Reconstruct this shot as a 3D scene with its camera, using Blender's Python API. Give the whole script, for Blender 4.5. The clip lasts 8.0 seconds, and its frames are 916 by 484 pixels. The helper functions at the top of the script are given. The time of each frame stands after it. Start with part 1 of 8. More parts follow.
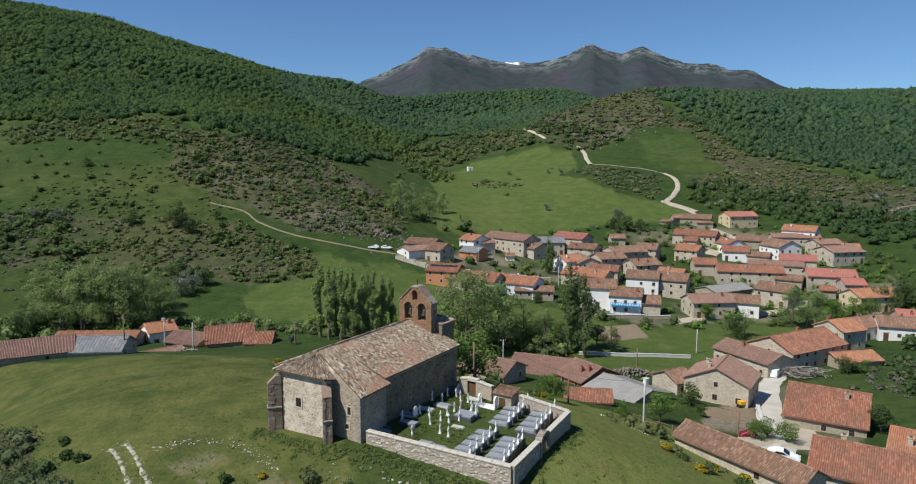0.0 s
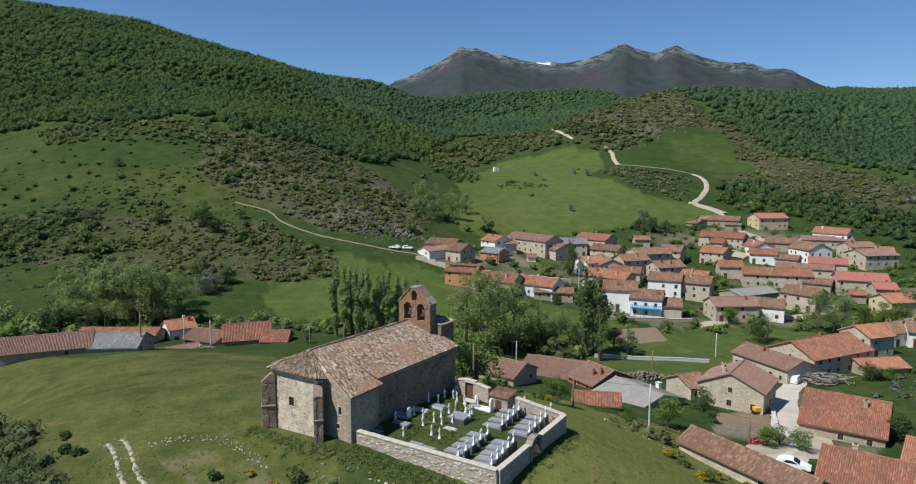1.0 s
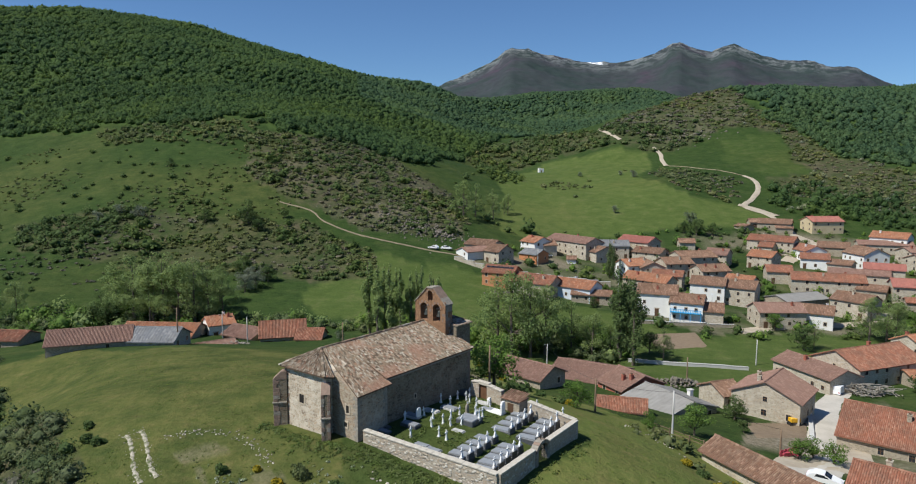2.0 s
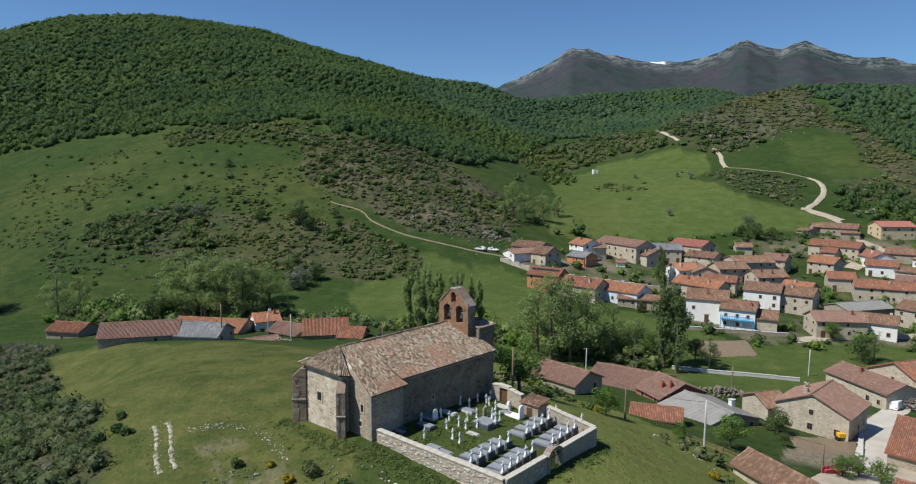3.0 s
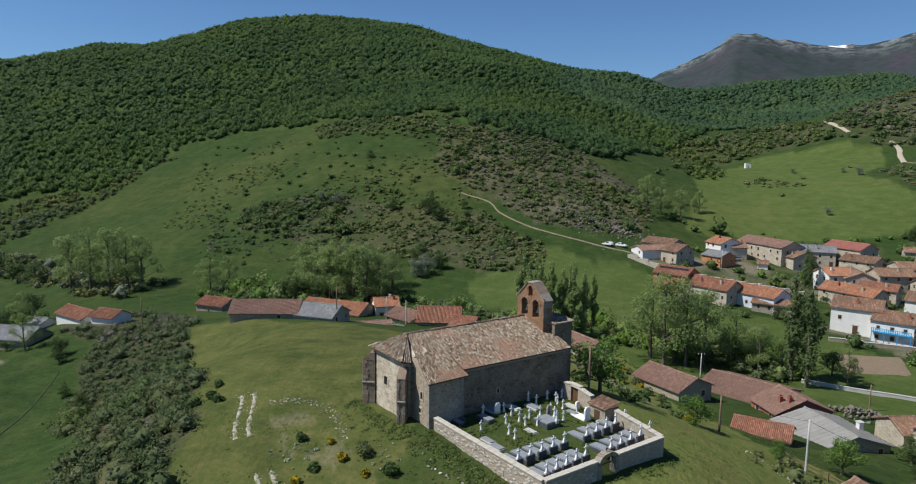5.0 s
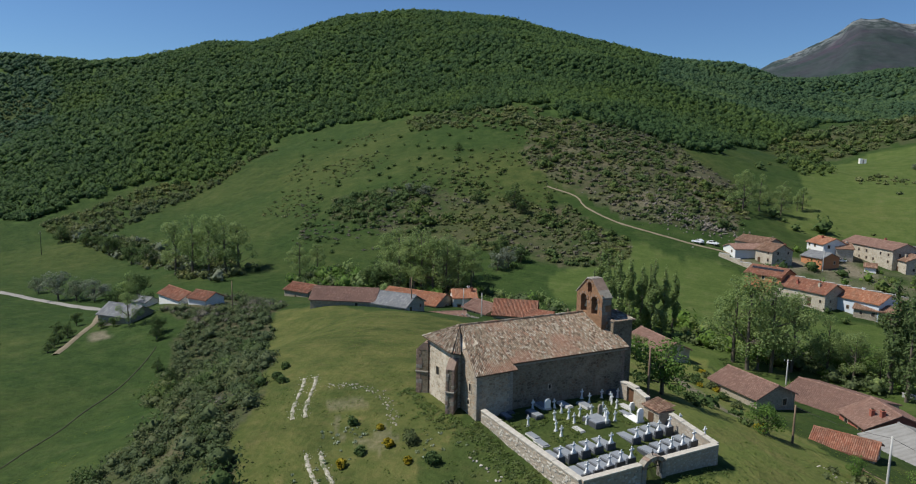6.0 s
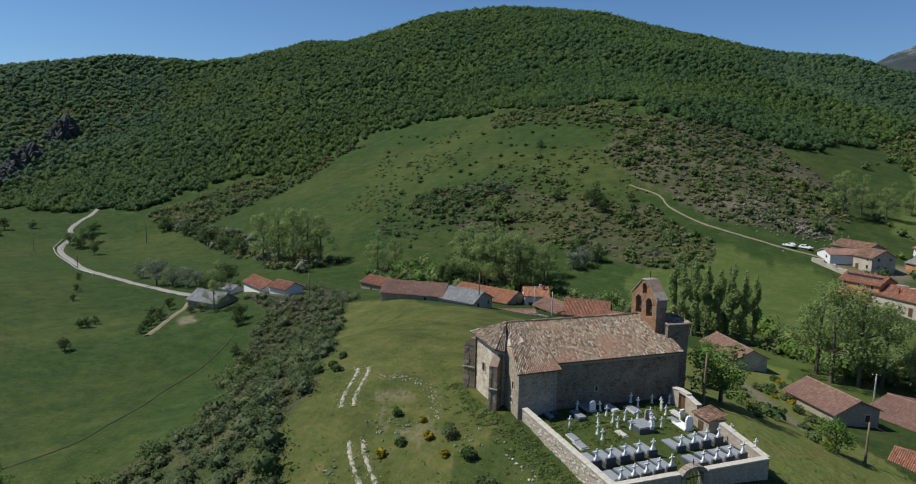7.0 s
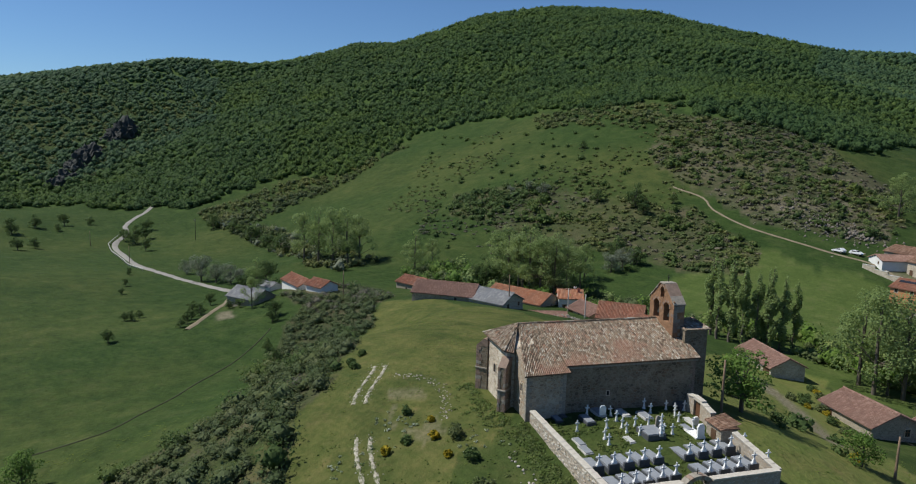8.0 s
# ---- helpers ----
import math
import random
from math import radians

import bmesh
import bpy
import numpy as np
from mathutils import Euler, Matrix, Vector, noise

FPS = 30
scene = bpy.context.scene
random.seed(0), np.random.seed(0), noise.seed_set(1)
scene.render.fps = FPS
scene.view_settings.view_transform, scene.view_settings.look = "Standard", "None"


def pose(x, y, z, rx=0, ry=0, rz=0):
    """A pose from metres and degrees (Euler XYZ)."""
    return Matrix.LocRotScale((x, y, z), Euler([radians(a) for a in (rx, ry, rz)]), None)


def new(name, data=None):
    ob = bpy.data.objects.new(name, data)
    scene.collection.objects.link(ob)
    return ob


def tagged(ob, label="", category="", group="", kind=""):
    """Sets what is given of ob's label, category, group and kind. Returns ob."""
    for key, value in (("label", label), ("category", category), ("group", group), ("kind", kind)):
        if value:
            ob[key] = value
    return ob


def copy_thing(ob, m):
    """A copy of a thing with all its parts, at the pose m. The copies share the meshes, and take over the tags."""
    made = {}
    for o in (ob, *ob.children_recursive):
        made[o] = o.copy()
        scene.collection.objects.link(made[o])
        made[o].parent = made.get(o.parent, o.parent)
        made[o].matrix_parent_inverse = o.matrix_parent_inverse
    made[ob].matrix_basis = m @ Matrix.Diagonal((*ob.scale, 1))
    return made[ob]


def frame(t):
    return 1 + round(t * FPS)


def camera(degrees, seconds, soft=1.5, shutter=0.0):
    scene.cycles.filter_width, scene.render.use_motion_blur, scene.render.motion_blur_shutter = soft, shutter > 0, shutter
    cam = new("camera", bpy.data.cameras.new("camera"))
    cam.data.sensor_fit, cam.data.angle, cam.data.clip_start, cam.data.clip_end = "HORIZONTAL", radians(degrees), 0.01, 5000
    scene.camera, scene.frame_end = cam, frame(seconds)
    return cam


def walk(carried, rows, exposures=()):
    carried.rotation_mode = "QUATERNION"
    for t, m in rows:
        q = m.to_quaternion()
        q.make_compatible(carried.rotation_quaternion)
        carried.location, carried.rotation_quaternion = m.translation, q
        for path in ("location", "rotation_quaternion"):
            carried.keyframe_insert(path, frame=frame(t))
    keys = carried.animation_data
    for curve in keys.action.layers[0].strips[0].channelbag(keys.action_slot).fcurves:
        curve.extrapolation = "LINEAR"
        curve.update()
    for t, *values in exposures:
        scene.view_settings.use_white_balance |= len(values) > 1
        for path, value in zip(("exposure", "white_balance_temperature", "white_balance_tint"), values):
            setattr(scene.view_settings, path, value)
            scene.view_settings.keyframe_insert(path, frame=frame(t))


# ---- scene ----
cam = camera(68.9, 8.0, 1.12)
METRES, EYE, TILT, LEAN, TURN = 34.0, 28.2, -6.5, 0.0, 0.0
ROWS = [
    (0.0, 0.0, 0.0, 0.0, 0.0, 0.0, -0.0),
    (0.5, 0.0582, 0.0087, -0.0002, 1.18, 0.02, -0.16),
    (1.0, 0.1167, 0.0193, -0.0002, 2.64, 0.04, -0.36),
    (1.5, 0.1771, 0.0308, -0.0001, 4.65, 0.06, -0.64),
    (3.0, 0.3596, 0.0822, 0.0027, 11.8, 0.06, -1.66),
    (3.5, 0.42, 0.1032, 0.0044, 14.54, 0.03, -2.04),
    (4.0, 0.4793, 0.1266, 0.0062, 17.23, -0.22, -2.42),
    (5.5, 0.6509, 0.2132, 0.015, 28.46, -1.73, -4.03),
    (6.0, 0.7068, 0.2467, 0.019, 32.49, -2.32, -4.57),
    (6.5, 0.7601, 0.2832, 0.0229, 36.47, -2.91, -5.09),
    (7.0, 0.8111, 0.3211, 0.027, 40.08, -3.23, -5.56),
    (7.5, 0.8588, 0.3625, 0.0307, 42.63, -3.43, -5.87),
    (8.0, 0.8943, 0.402, 0.0352, 44.21, -3.56, -6.05),
]
EXPOSURE = 0.25
walk(cam, [(t, pose(0, 0, EYE, TILT, LEAN, TURN) @ pose(METRES * x, METRES * y, METRES * z, 90 + pitch, roll, yaw)) for t, x, y, z, yaw, pitch, roll in ROWS],
     [(0.0, EXPOSURE + 0.12), (3.5, EXPOSURE + 0.08), (6.0, EXPOSURE + 0.0), (8.0, EXPOSURE - 0.05)])

# ---- daylight ----
SUN_TO = Vector((0.85, 0.53, 0.0)).normalized()      # where the shadows point
SUN_UP = radians(54)
world = bpy.data.worlds.new("sky")
scene.world = world
world.use_nodes = True
wn = world.node_tree
wn.nodes.clear()
sky = wn.nodes.new("ShaderNodeTexSky")
sky.sky_type, sky.sun_disc, sky.sun_elevation = "NISHITA", False, SUN_UP
sky.sun_rotation = math.atan2(-SUN_TO.x, -SUN_TO.y)
sky.altitude, sky.air_density, sky.dust_density, sky.ozone_density = 1100, 1.0, 0.15, 6.0
back = wn.nodes.new("ShaderNodeBackground")
back.inputs["Strength"].default_value = 0.09
wout = wn.nodes.new("ShaderNodeOutputWorld")
deep = wn.nodes.new("ShaderNodeMix")                 # clear mountain air, a deeper blue
deep.data_type, deep.blend_type = "RGBA", "MULTIPLY"
deep.inputs[0].default_value, deep.inputs[7].default_value = 1.0, (0.66, 0.79, 0.89, 1)
wn.links.new(sky.outputs[0], deep.inputs[6])
wn.links.new(deep.outputs[2], back.inputs[0])
wn.links.new(back.outputs[0], wout.inputs[0])
sun = new("sun", bpy.data.lights.new("sun", "SUN"))
sun.data.energy, sun.data.angle, sun.data.color = 4.3, radians(0.6), (0.975, 0.955, 0.885)
ray_way = Vector((SUN_TO.x * math.cos(SUN_UP), SUN_TO.y * math.cos(SUN_UP), -math.sin(SUN_UP)))
sun.matrix_world = Matrix.Translation((0, 0, 120)) @ ray_way.to_track_quat("-Z", "Y").to_matrix().to_4x4()

# ---- materials ----
def nodes_of(name, rough=0.9, spec=0.2):
    m = bpy.data.materials.new(name)
    m.use_nodes = True
    nt = m.node_tree
    bsdf = nt.nodes["Principled BSDF"]
    bsdf.inputs["Roughness"].default_value = rough
    bsdf.inputs["Specular IOR Level"].default_value = spec
    return m, nt, bsdf


def coords(nt, scale=1.0, space="Object"):
    tc = nt.nodes.new("ShaderNodeTexCoord")
    mp = nt.nodes.new("ShaderNodeMapping")
    s = scale if isinstance(scale, tuple) else (scale, scale, scale)
    mp.inputs["Scale"].default_value = s
    nt.links.new(tc.outputs[space], mp.inputs[0])
    return mp.outputs[0]


def noise_tex(nt, vec, scale, detail=4.0, rough=0.6):
    n = nt.nodes.new("ShaderNodeTexNoise")
    n.inputs["Scale"].default_value, n.inputs["Detail"].default_value, n.inputs["Roughness"].default_value = scale, detail, rough
    if vec is not None:
        nt.links.new(vec, n.inputs["Vector"])
    return n.outputs["Fac"]


def ramp(nt, fac, *stops):
    r = nt.nodes.new("ShaderNodeValToRGB")
    e = r.color_ramp.elements
    while len(e) < len(stops):
        e.new(0.5)
    for el, (p, c) in zip(e, stops):
        el.position, el.color = p, (*c, 1) if len(c) == 3 else c
    nt.links.new(fac, r.inputs[0])
    return r.outputs[0]


def mix(nt, fac, a, b, how="MIX"):
    x = nt.nodes.new("ShaderNodeMix")
    x.data_type, x.blend_type = "RGBA", how
    for key, v in ((0, fac), (6, a), (7, b)):
        if isinstance(v, (int, float)):
            x.inputs[key].default_value = v
        elif isinstance(v, tuple):
            x.inputs[key].default_value = (*v, 1)
        else:
            nt.links.new(v, x.inputs[key])
    return x.outputs[2]


def bump(nt, bsdf, height, strength=0.4, dist=0.05):
    b = nt.nodes.new("ShaderNodeBump")
    b.inputs["Strength"].default_value, b.inputs["Distance"].default_value = strength, dist
    nt.links.new(height, b.inputs["Height"])
    nt.links.new(b.outputs[0], bsdf.inputs["Normal"])


def plain(name, a, b, scale=1.5, rough=0.85, spec=0.2, metal=0.0, relief=0.15, dist=0.02):
    """A surface of two shades with stains and grain."""
    m, nt, bsdf = nodes_of(name, rough, spec)
    v = coords(nt)
    big = noise_tex(nt, v, scale, 5)
    fine = noise_tex(nt, v, scale * 9, 3)
    col = mix(nt, 0.35, ramp(nt, big, (0.3, a), (0.7, b)), ramp(nt, fine, (0.3, a), (0.75, b)))
    nt.links.new(col, bsdf.inputs["Base Color"])
    bsdf.inputs["Metallic"].default_value = metal
    bump(nt, bsdf, fine, relief, dist)
    return m


def random_of(nt, island=True):
    if island:
        return nt.nodes.new("ShaderNodeNewGeometry").outputs["Random Per Island"]
    return nt.nodes.new("ShaderNodeObjectInfo").outputs["Random"]


def tiles_mat(name, *cols, stain=(0.10, 0.085, 0.06), stain_amount=0.5, lichen=None, newer=None):
    """Clay tiles: each tile its own shade, with weathered patches."""
    m, nt, bsdf = nodes_of(name, 0.9, 0.15)
    v = coords(nt)
    k = len(cols)
    col = ramp(nt, random_of(nt), *[((i + 0.5) / k, c) for i, c in enumerate(cols)])
    patch = noise_tex(nt, v, 0.35, 5, 0.65)
    f = ramp(nt, patch, (0.42, (0, 0, 0)), (0.62, (stain_amount,) * 3))
    col = mix(nt, f, col, stain)
    if lichen:
        g = ramp(nt, noise_tex(nt, v, 2.6, 4, 0.7), (0.55, (0, 0, 0)), (0.72, (0.6,) * 3))
        col = mix(nt, g, col, lichen)
    if newer:
        g = ramp(nt, noise_tex(nt, v, 0.16, 2, 0.5), (0.52, (0, 0, 0)), (0.62, (0.55,) * 3))
        col = mix(nt, g, col, newer)
    nt.links.new(col, bsdf.inputs["Base Color"])
    bump(nt, bsdf, noise_tex(nt, v, 14, 2), 0.3, 0.02)
    return m


def masonry(name, cols, mortar, size=0.3, patch=None, patch_amount=0.5):
    """Rubble stone laid in mortar, seen from afar, with plaster patches."""
    m, nt, bsdf = nodes_of(name, 0.95, 0.1)
    v = coords(nt, (1.0, 1.0, 1.7))
    vo = nt.nodes.new("ShaderNodeTexVoronoi")
    vo.inputs["Scale"].default_value = 1 / size
    nt.links.new(v, vo.inputs["Vector"])
    sep = nt.nodes.new("ShaderNodeSeparateColor")
    nt.links.new(vo.outputs["Color"], sep.inputs[0])
    k = len(cols)
    col = ramp(nt, sep.outputs[0], *[((i + 0.5) / k, c) for i, c in enumerate(cols)])
    edge = nt.nodes.new("ShaderNodeTexVoronoi")
    edge.feature = "DISTANCE_TO_EDGE"
    edge.inputs["Scale"].default_value = 1 / size
    nt.links.new(v, edge.inputs["Vector"])
    joint = ramp(nt, edge.outputs["Distance"], (0.02, (1, 1, 1)), (0.10, (0, 0, 0)))
    col = mix(nt, joint, col, mortar)
    if patch:
        big = noise_tex(nt, coords(nt), 0.55, 6, 0.7)
        col = mix(nt, ramp(nt, big, (0.45, (0, 0, 0)), (0.62, (patch_amount,) * 3)), col, patch)
    col = mix(nt, 0.3, col, ramp(nt, noise_tex(nt, coords(nt), 0.25, 5, 0.7), (0.3, (0.45, 0.42, 0.38)), (0.7, (1, 1, 1))), "MULTIPLY")
    nt.links.new(col, bsdf.inputs["Base Color"])
    bump(nt, bsdf, edge.outputs["Distance"], 0.6, 0.05)
    return m


def leaf_mat(name, *cols, through_light=0.25):
    """Leaves: each clump its own shade, some light through."""
    m, nt, bsdf = nodes_of(name, 0.75, 0.15)
    k = len(cols)
    own = nt.nodes.new("ShaderNodeAttribute")
    own.attribute_name = "crown_shade"
    both = nt.nodes.new("ShaderNodeMath")
    both.operation = "MULTIPLY_ADD"
    both.inputs[1].default_value = 0.35
    nt.links.new(random_of(nt), both.inputs[0])
    nt.links.new(own.outputs["Fac"], both.inputs[2])
    col = ramp(nt, both.outputs[0], *[((i + 0.5) / k, c) for i, c in enumerate(cols)])
    v = coords(nt)
    big = noise_tex(nt, v, 0.011, 6, 0.7)
    twig = noise_tex(nt, v, 1.1, 3, 0.65)
    col = mix(nt, 0.7, col, ramp(nt, twig, (0.34, (0.62, 0.68, 0.66)), (0.52, (1.0, 1.0, 1.0)), (0.68, (1.32, 1.26, 1.15))), "MULTIPLY")
    bump(nt, bsdf, twig, 0.7, 0.5)
    col = mix(nt, 0.75, col, ramp(nt, big, (0.36, (0.70, 0.80, 0.90)), (0.5, (0.98, 0.99, 0.97)), (0.64, (1.34, 1.22, 0.86))), "MULTIPLY")
    nt.links.new(col, bsdf.inputs["Base Color"])
    tr = nt.nodes.new("ShaderNodeBsdfTranslucent")
    nt.links.new(col, tr.inputs[0])
    ms = nt.nodes.new("ShaderNodeMixShader")
    ms.inputs[0].default_value = through_light
    nt.links.new(bsdf.outputs[0], ms.inputs[1])
    nt.links.new(tr.outputs[0], ms.inputs[2])
    nt.links.new(ms.outputs[0], nt.nodes["Material Output"].inputs["Surface"])
    return m


def ground_mat():
    m, nt, bsdf = nodes_of("meadow_and_heath", 0.95, 0.08)
    v = coords(nt)
    att = nt.nodes.new("ShaderNodeAttribute")
    att.attribute_name = "cover"
    sep = nt.nodes.new("ShaderNodeSeparateColor")
    nt.links.new(att.outputs["Color"], sep.inputs[0])
    big = noise_tex(nt, v, 0.018, 5, 0.6)
    mid = noise_tex(nt, v, 0.16, 6, 0.65)
    fine = noise_tex(nt, v, 1.3, 5, 0.7)
    grass = mix(nt, 0.5, ramp(nt, big, (0.35, (0.025, 0.049, 0.013)), (0.65, (0.042, 0.069, 0.019))),
                ramp(nt, mid, (0.3, (0.022, 0.044, 0.012)), (0.52, (0.038, 0.067, 0.018)), (0.72, (0.078, 0.096, 0.035))))
    grass = mix(nt, 0.55, grass, ramp(nt, fine, (0.3, (0.45, 0.5, 0.45)), (0.7, (1.3, 1.25, 1.2))), "MULTIPLY")
    streak = noise_tex(nt, coords(nt, (0.4, 1.0, 0.4)), 0.6, 6, 0.75)
    grass = mix(nt, 0.6, grass, ramp(nt, streak, (0.36, (0.55, 0.62, 0.6)), (0.5, (1, 1, 1)), (0.66, (1.35, 1.25, 1.1))), "MULTIPLY")
    att2 = nt.nodes.new("ShaderNodeAttribute")
    att2.attribute_name = "rock"
    # hay meadow colour, also laid on the east turf to lift its light
    hay_or_lit_turf = ramp(nt, mid, (0.3, (0.100, 0.142, 0.034)), (0.55, (0.142, 0.180, 0.050)), (0.75, (0.200, 0.205, 0.082)))
    hay_or_lit_turf = mix(nt, 0.5, hay_or_lit_turf, ramp(nt, fine, (0.3, (0.6, 0.65, 0.6)), (0.7, (1.2, 1.15, 1.1))), "MULTIPLY")
    grass = mix(nt, att2.outputs["Alpha"], grass, hay_or_lit_turf)
    dry = mix(nt, 0.5, ramp(nt, fine, (0.3, (0.085, 0.100, 0.026)), (0.7, (0.190, 0.155, 0.058))), ramp(nt, noise_tex(nt, v, 0.45, 5, 0.7), (0.35, (0.060, 0.090, 0.020)), (0.58, (0.125, 0.125, 0.040)), (0.72, (0.24, 0.175, 0.085))))
    f_dry = mix(nt, 1.0, sep.outputs[1], ramp(nt, mid, (0.3, (0.25,) * 3), (0.65, (1.0,) * 3)), "MULTIPLY")
    col = mix(nt, f_dry, grass, dry)
    heath = ramp(nt, mid, (0.3, (0.050, 0.070, 0.028)), (0.5, (0.080, 0.078, 0.044)), (0.72, (0.145, 0.115, 0.080)))
    heath = mix(nt, 0.6, heath, ramp(nt, fine, (0.35, (0.4, 0.45, 0.4)), (0.7, (1.3, 1.2, 1.2))), "MULTIPLY")
    f_h = mix(nt, 1.0, sep.outputs[0], ramp(nt, noise_tex(nt, v, 0.09, 6, 0.7), (0.32, (0.1,) * 3), (0.55, (1.0,) * 3)), "MULTIPLY")
    col = mix(nt, f_h, col, heath)
    soil = ramp(nt, fine, (0.3, (0.115, 0.098, 0.066)), (0.55, (0.205, 0.175, 0.125)), (0.75, (0.31, 0.28, 0.22)))
    col = mix(nt, sep.outputs[2], col, soil)
    wood = ramp(nt, fine, (0.3, (0.040, 0.070, 0.018)), (0.7, (0.060, 0.096, 0.026)))
    col = mix(nt, att.outputs["Alpha"], col, wood)
    # the far mountain: grey crags, purple heath, green foot
    s2 = nt.nodes.new("ShaderNodeSeparateColor")
    nt.links.new(att2.outputs["Color"], s2.inputs[0])
    crag_n = noise_tex(nt, v, 0.016, 8, 0.72)
    heather = ramp(nt, noise_tex(nt, v, 0.0032, 6, 0.6), (0.38, (0.032, 0.047, 0.044)), (0.50, (0.041, 0.050, 0.052)), (0.60, (0.047, 0.049, 0.057)), (0.70, (0.064, 0.047, 0.064)))
    heather = mix(nt, 0.6, heather, ramp(nt, noise_tex(nt, v, 0.03, 6, 0.7), (0.35, (0.65, 0.7, 0.7)), (0.65, (1.25, 1.2, 1.2))), "MULTIPLY")
    crag = ramp(nt, noise_tex(nt, v, 0.05, 6, 0.7), (0.35, (0.080, 0.091, 0.094)), (0.65, (0.24, 0.255, 0.255)))
    col = mix(nt, s2.outputs[0], col, heather)
    f_c = mix(nt, 1.0, s2.outputs[1], ramp(nt, crag_n, (0.47, (0,) * 3), (0.53, (1,) * 3)), "MULTIPLY")
    col = mix(nt, f_c, col, crag)
    col = mix(nt, s2.outputs[2], col, (0.85, 0.87, 0.9))
    nt.links.new(col, bsdf.inputs["Base Color"])
    lump = nt.nodes.new("ShaderNodeMath")
    lump.operation = "MULTIPLY_ADD"
    lump.inputs[1].default_value = 3.0
    nt.links.new(noise_tex(nt, v, 0.22, 6, 0.7), lump.inputs[0])
    nt.links.new(fine, lump.inputs[2])
    bump(nt, bsdf, lump.outputs[0], 0.55, 0.35)
    return m


def rut_mat():
    """Chalky gravel with turf growing through it."""
    m, nt, bsdf = nodes_of("chalky_wheel_rut", 0.95, 0.1)
    v = coords(nt)
    fine = noise_tex(nt, v, 6.0, 4, 0.7)
    pale = ramp(nt, fine, (0.3, (0.24, 0.215, 0.16)), (0.7, (0.50, 0.46, 0.385)))
    turf = ramp(nt, fine, (0.3, (0.045, 0.070, 0.018)), (0.7, (0.095, 0.110, 0.036)))
    nt.links.new(mix(nt, ramp(nt, noise_tex(nt, v, 1.5, 4, 0.7), (0.42, (0.9,) * 3), (0.54, (0,) * 3)), pale, turf), bsdf.inputs["Base Color"])
    bump(nt, bsdf, fine, 0.6, 0.06)
    return m


M = {}
M["ground"] = ground_mat()
M["church_tile"] = tiles_mat("weathered_church_tile", (0.10, 0.072, 0.052), (0.26, 0.20, 0.145), (0.17, 0.118, 0.084), (0.46, 0.42, 0.345), (0.13, 0.095, 0.068), (0.32, 0.25, 0.18), (0.27, 0.145, 0.098), (0.38, 0.32, 0.245), stain=(0.17, 0.15, 0.108), stain_amount=0.35, newer=(0.30, 0.155, 0.108))
M["tile_red"] = tiles_mat("red_clay_tile", (0.25, 0.098, 0.060), (0.31, 0.132, 0.082), (0.195, 0.082, 0.054), (0.38, 0.205, 0.138), (0.28, 0.115, 0.075), stain=(0.15, 0.092, 0.066), lichen=(0.36, 0.26, 0.19))
M["tile_orange"] = tiles_mat("orange_clay_tile", (0.35, 0.145, 0.080), (0.40, 0.180, 0.100), (0.30, 0.122, 0.070), (0.45, 0.245, 0.155), stain=(0.21, 0.118, 0.078), lichen=(0.40, 0.26, 0.175))
M["tile_brown"] = tiles_mat("brown_clay_tile", (0.205, 0.115, 0.076), (0.26, 0.150, 0.102), (0.155, 0.092, 0.064), (0.34, 0.22, 0.155), stain=(0.13, 0.085, 0.06), lichen=(0.32, 0.235, 0.165))
M["tile_pink"] = tiles_mat("pink_clay_tile", (0.36, 0.145, 0.115), (0.40, 0.165, 0.13), (0.32, 0.13, 0.105), stain=(0.27, 0.125, 0.10), stain_amount=0.35)
M["tile_mauve"] = tiles_mat("faded_mauve_tile", (0.235, 0.138, 0.106), (0.272, 0.164, 0.128), (0.205, 0.122, 0.095), (0.31, 0.198, 0.155), stain=(0.18, 0.112, 0.088), stain_amount=0.4)
M["slate"] = tiles_mat("grey_slate", (0.16, 0.165, 0.175), (0.20, 0.205, 0.21), (0.24, 0.24, 0.24), stain=(0.13, 0.13, 0.13))
M["metal_roof"] = plain("grey_fibre_sheet", (0.21, 0.20, 0.185), (0.30, 0.29, 0.27), 0.5, 0.75)
M["underlay"] = plain("old_roof_boards", (0.10, 0.065, 0.045), (0.16, 0.105, 0.07), 1.0)
M["church_stone"] = masonry("church_rubble", [(0.44, 0.35, 0.255), (0.62, 0.535, 0.42), (0.30, 0.235, 0.17), (0.52, 0.39, 0.275)], (0.60, 0.545, 0.45), 0.36, (0.80, 0.74, 0.63), 0.45)
# toned darker than the apse, with part of its side's shade in the colour
M["chapel_stone"] = masonry("chapel_rubble", [(0.36, 0.285, 0.205), (0.46, 0.385, 0.29), (0.25, 0.19, 0.14), (0.40, 0.28, 0.19)], (0.46, 0.40, 0.315), 0.36, (0.52, 0.455, 0.36), 0.4)
# church rubble again, darkened so the side wall's shade is in the colour
M["church_wall_shaded"] = masonry("shade_toned_church_rubble", [(0.155, 0.125, 0.085), (0.235, 0.19, 0.13), (0.105, 0.085, 0.062), (0.19, 0.13, 0.085)], (0.26, 0.22, 0.165), 0.42, (0.34, 0.29, 0.22), 0.5)
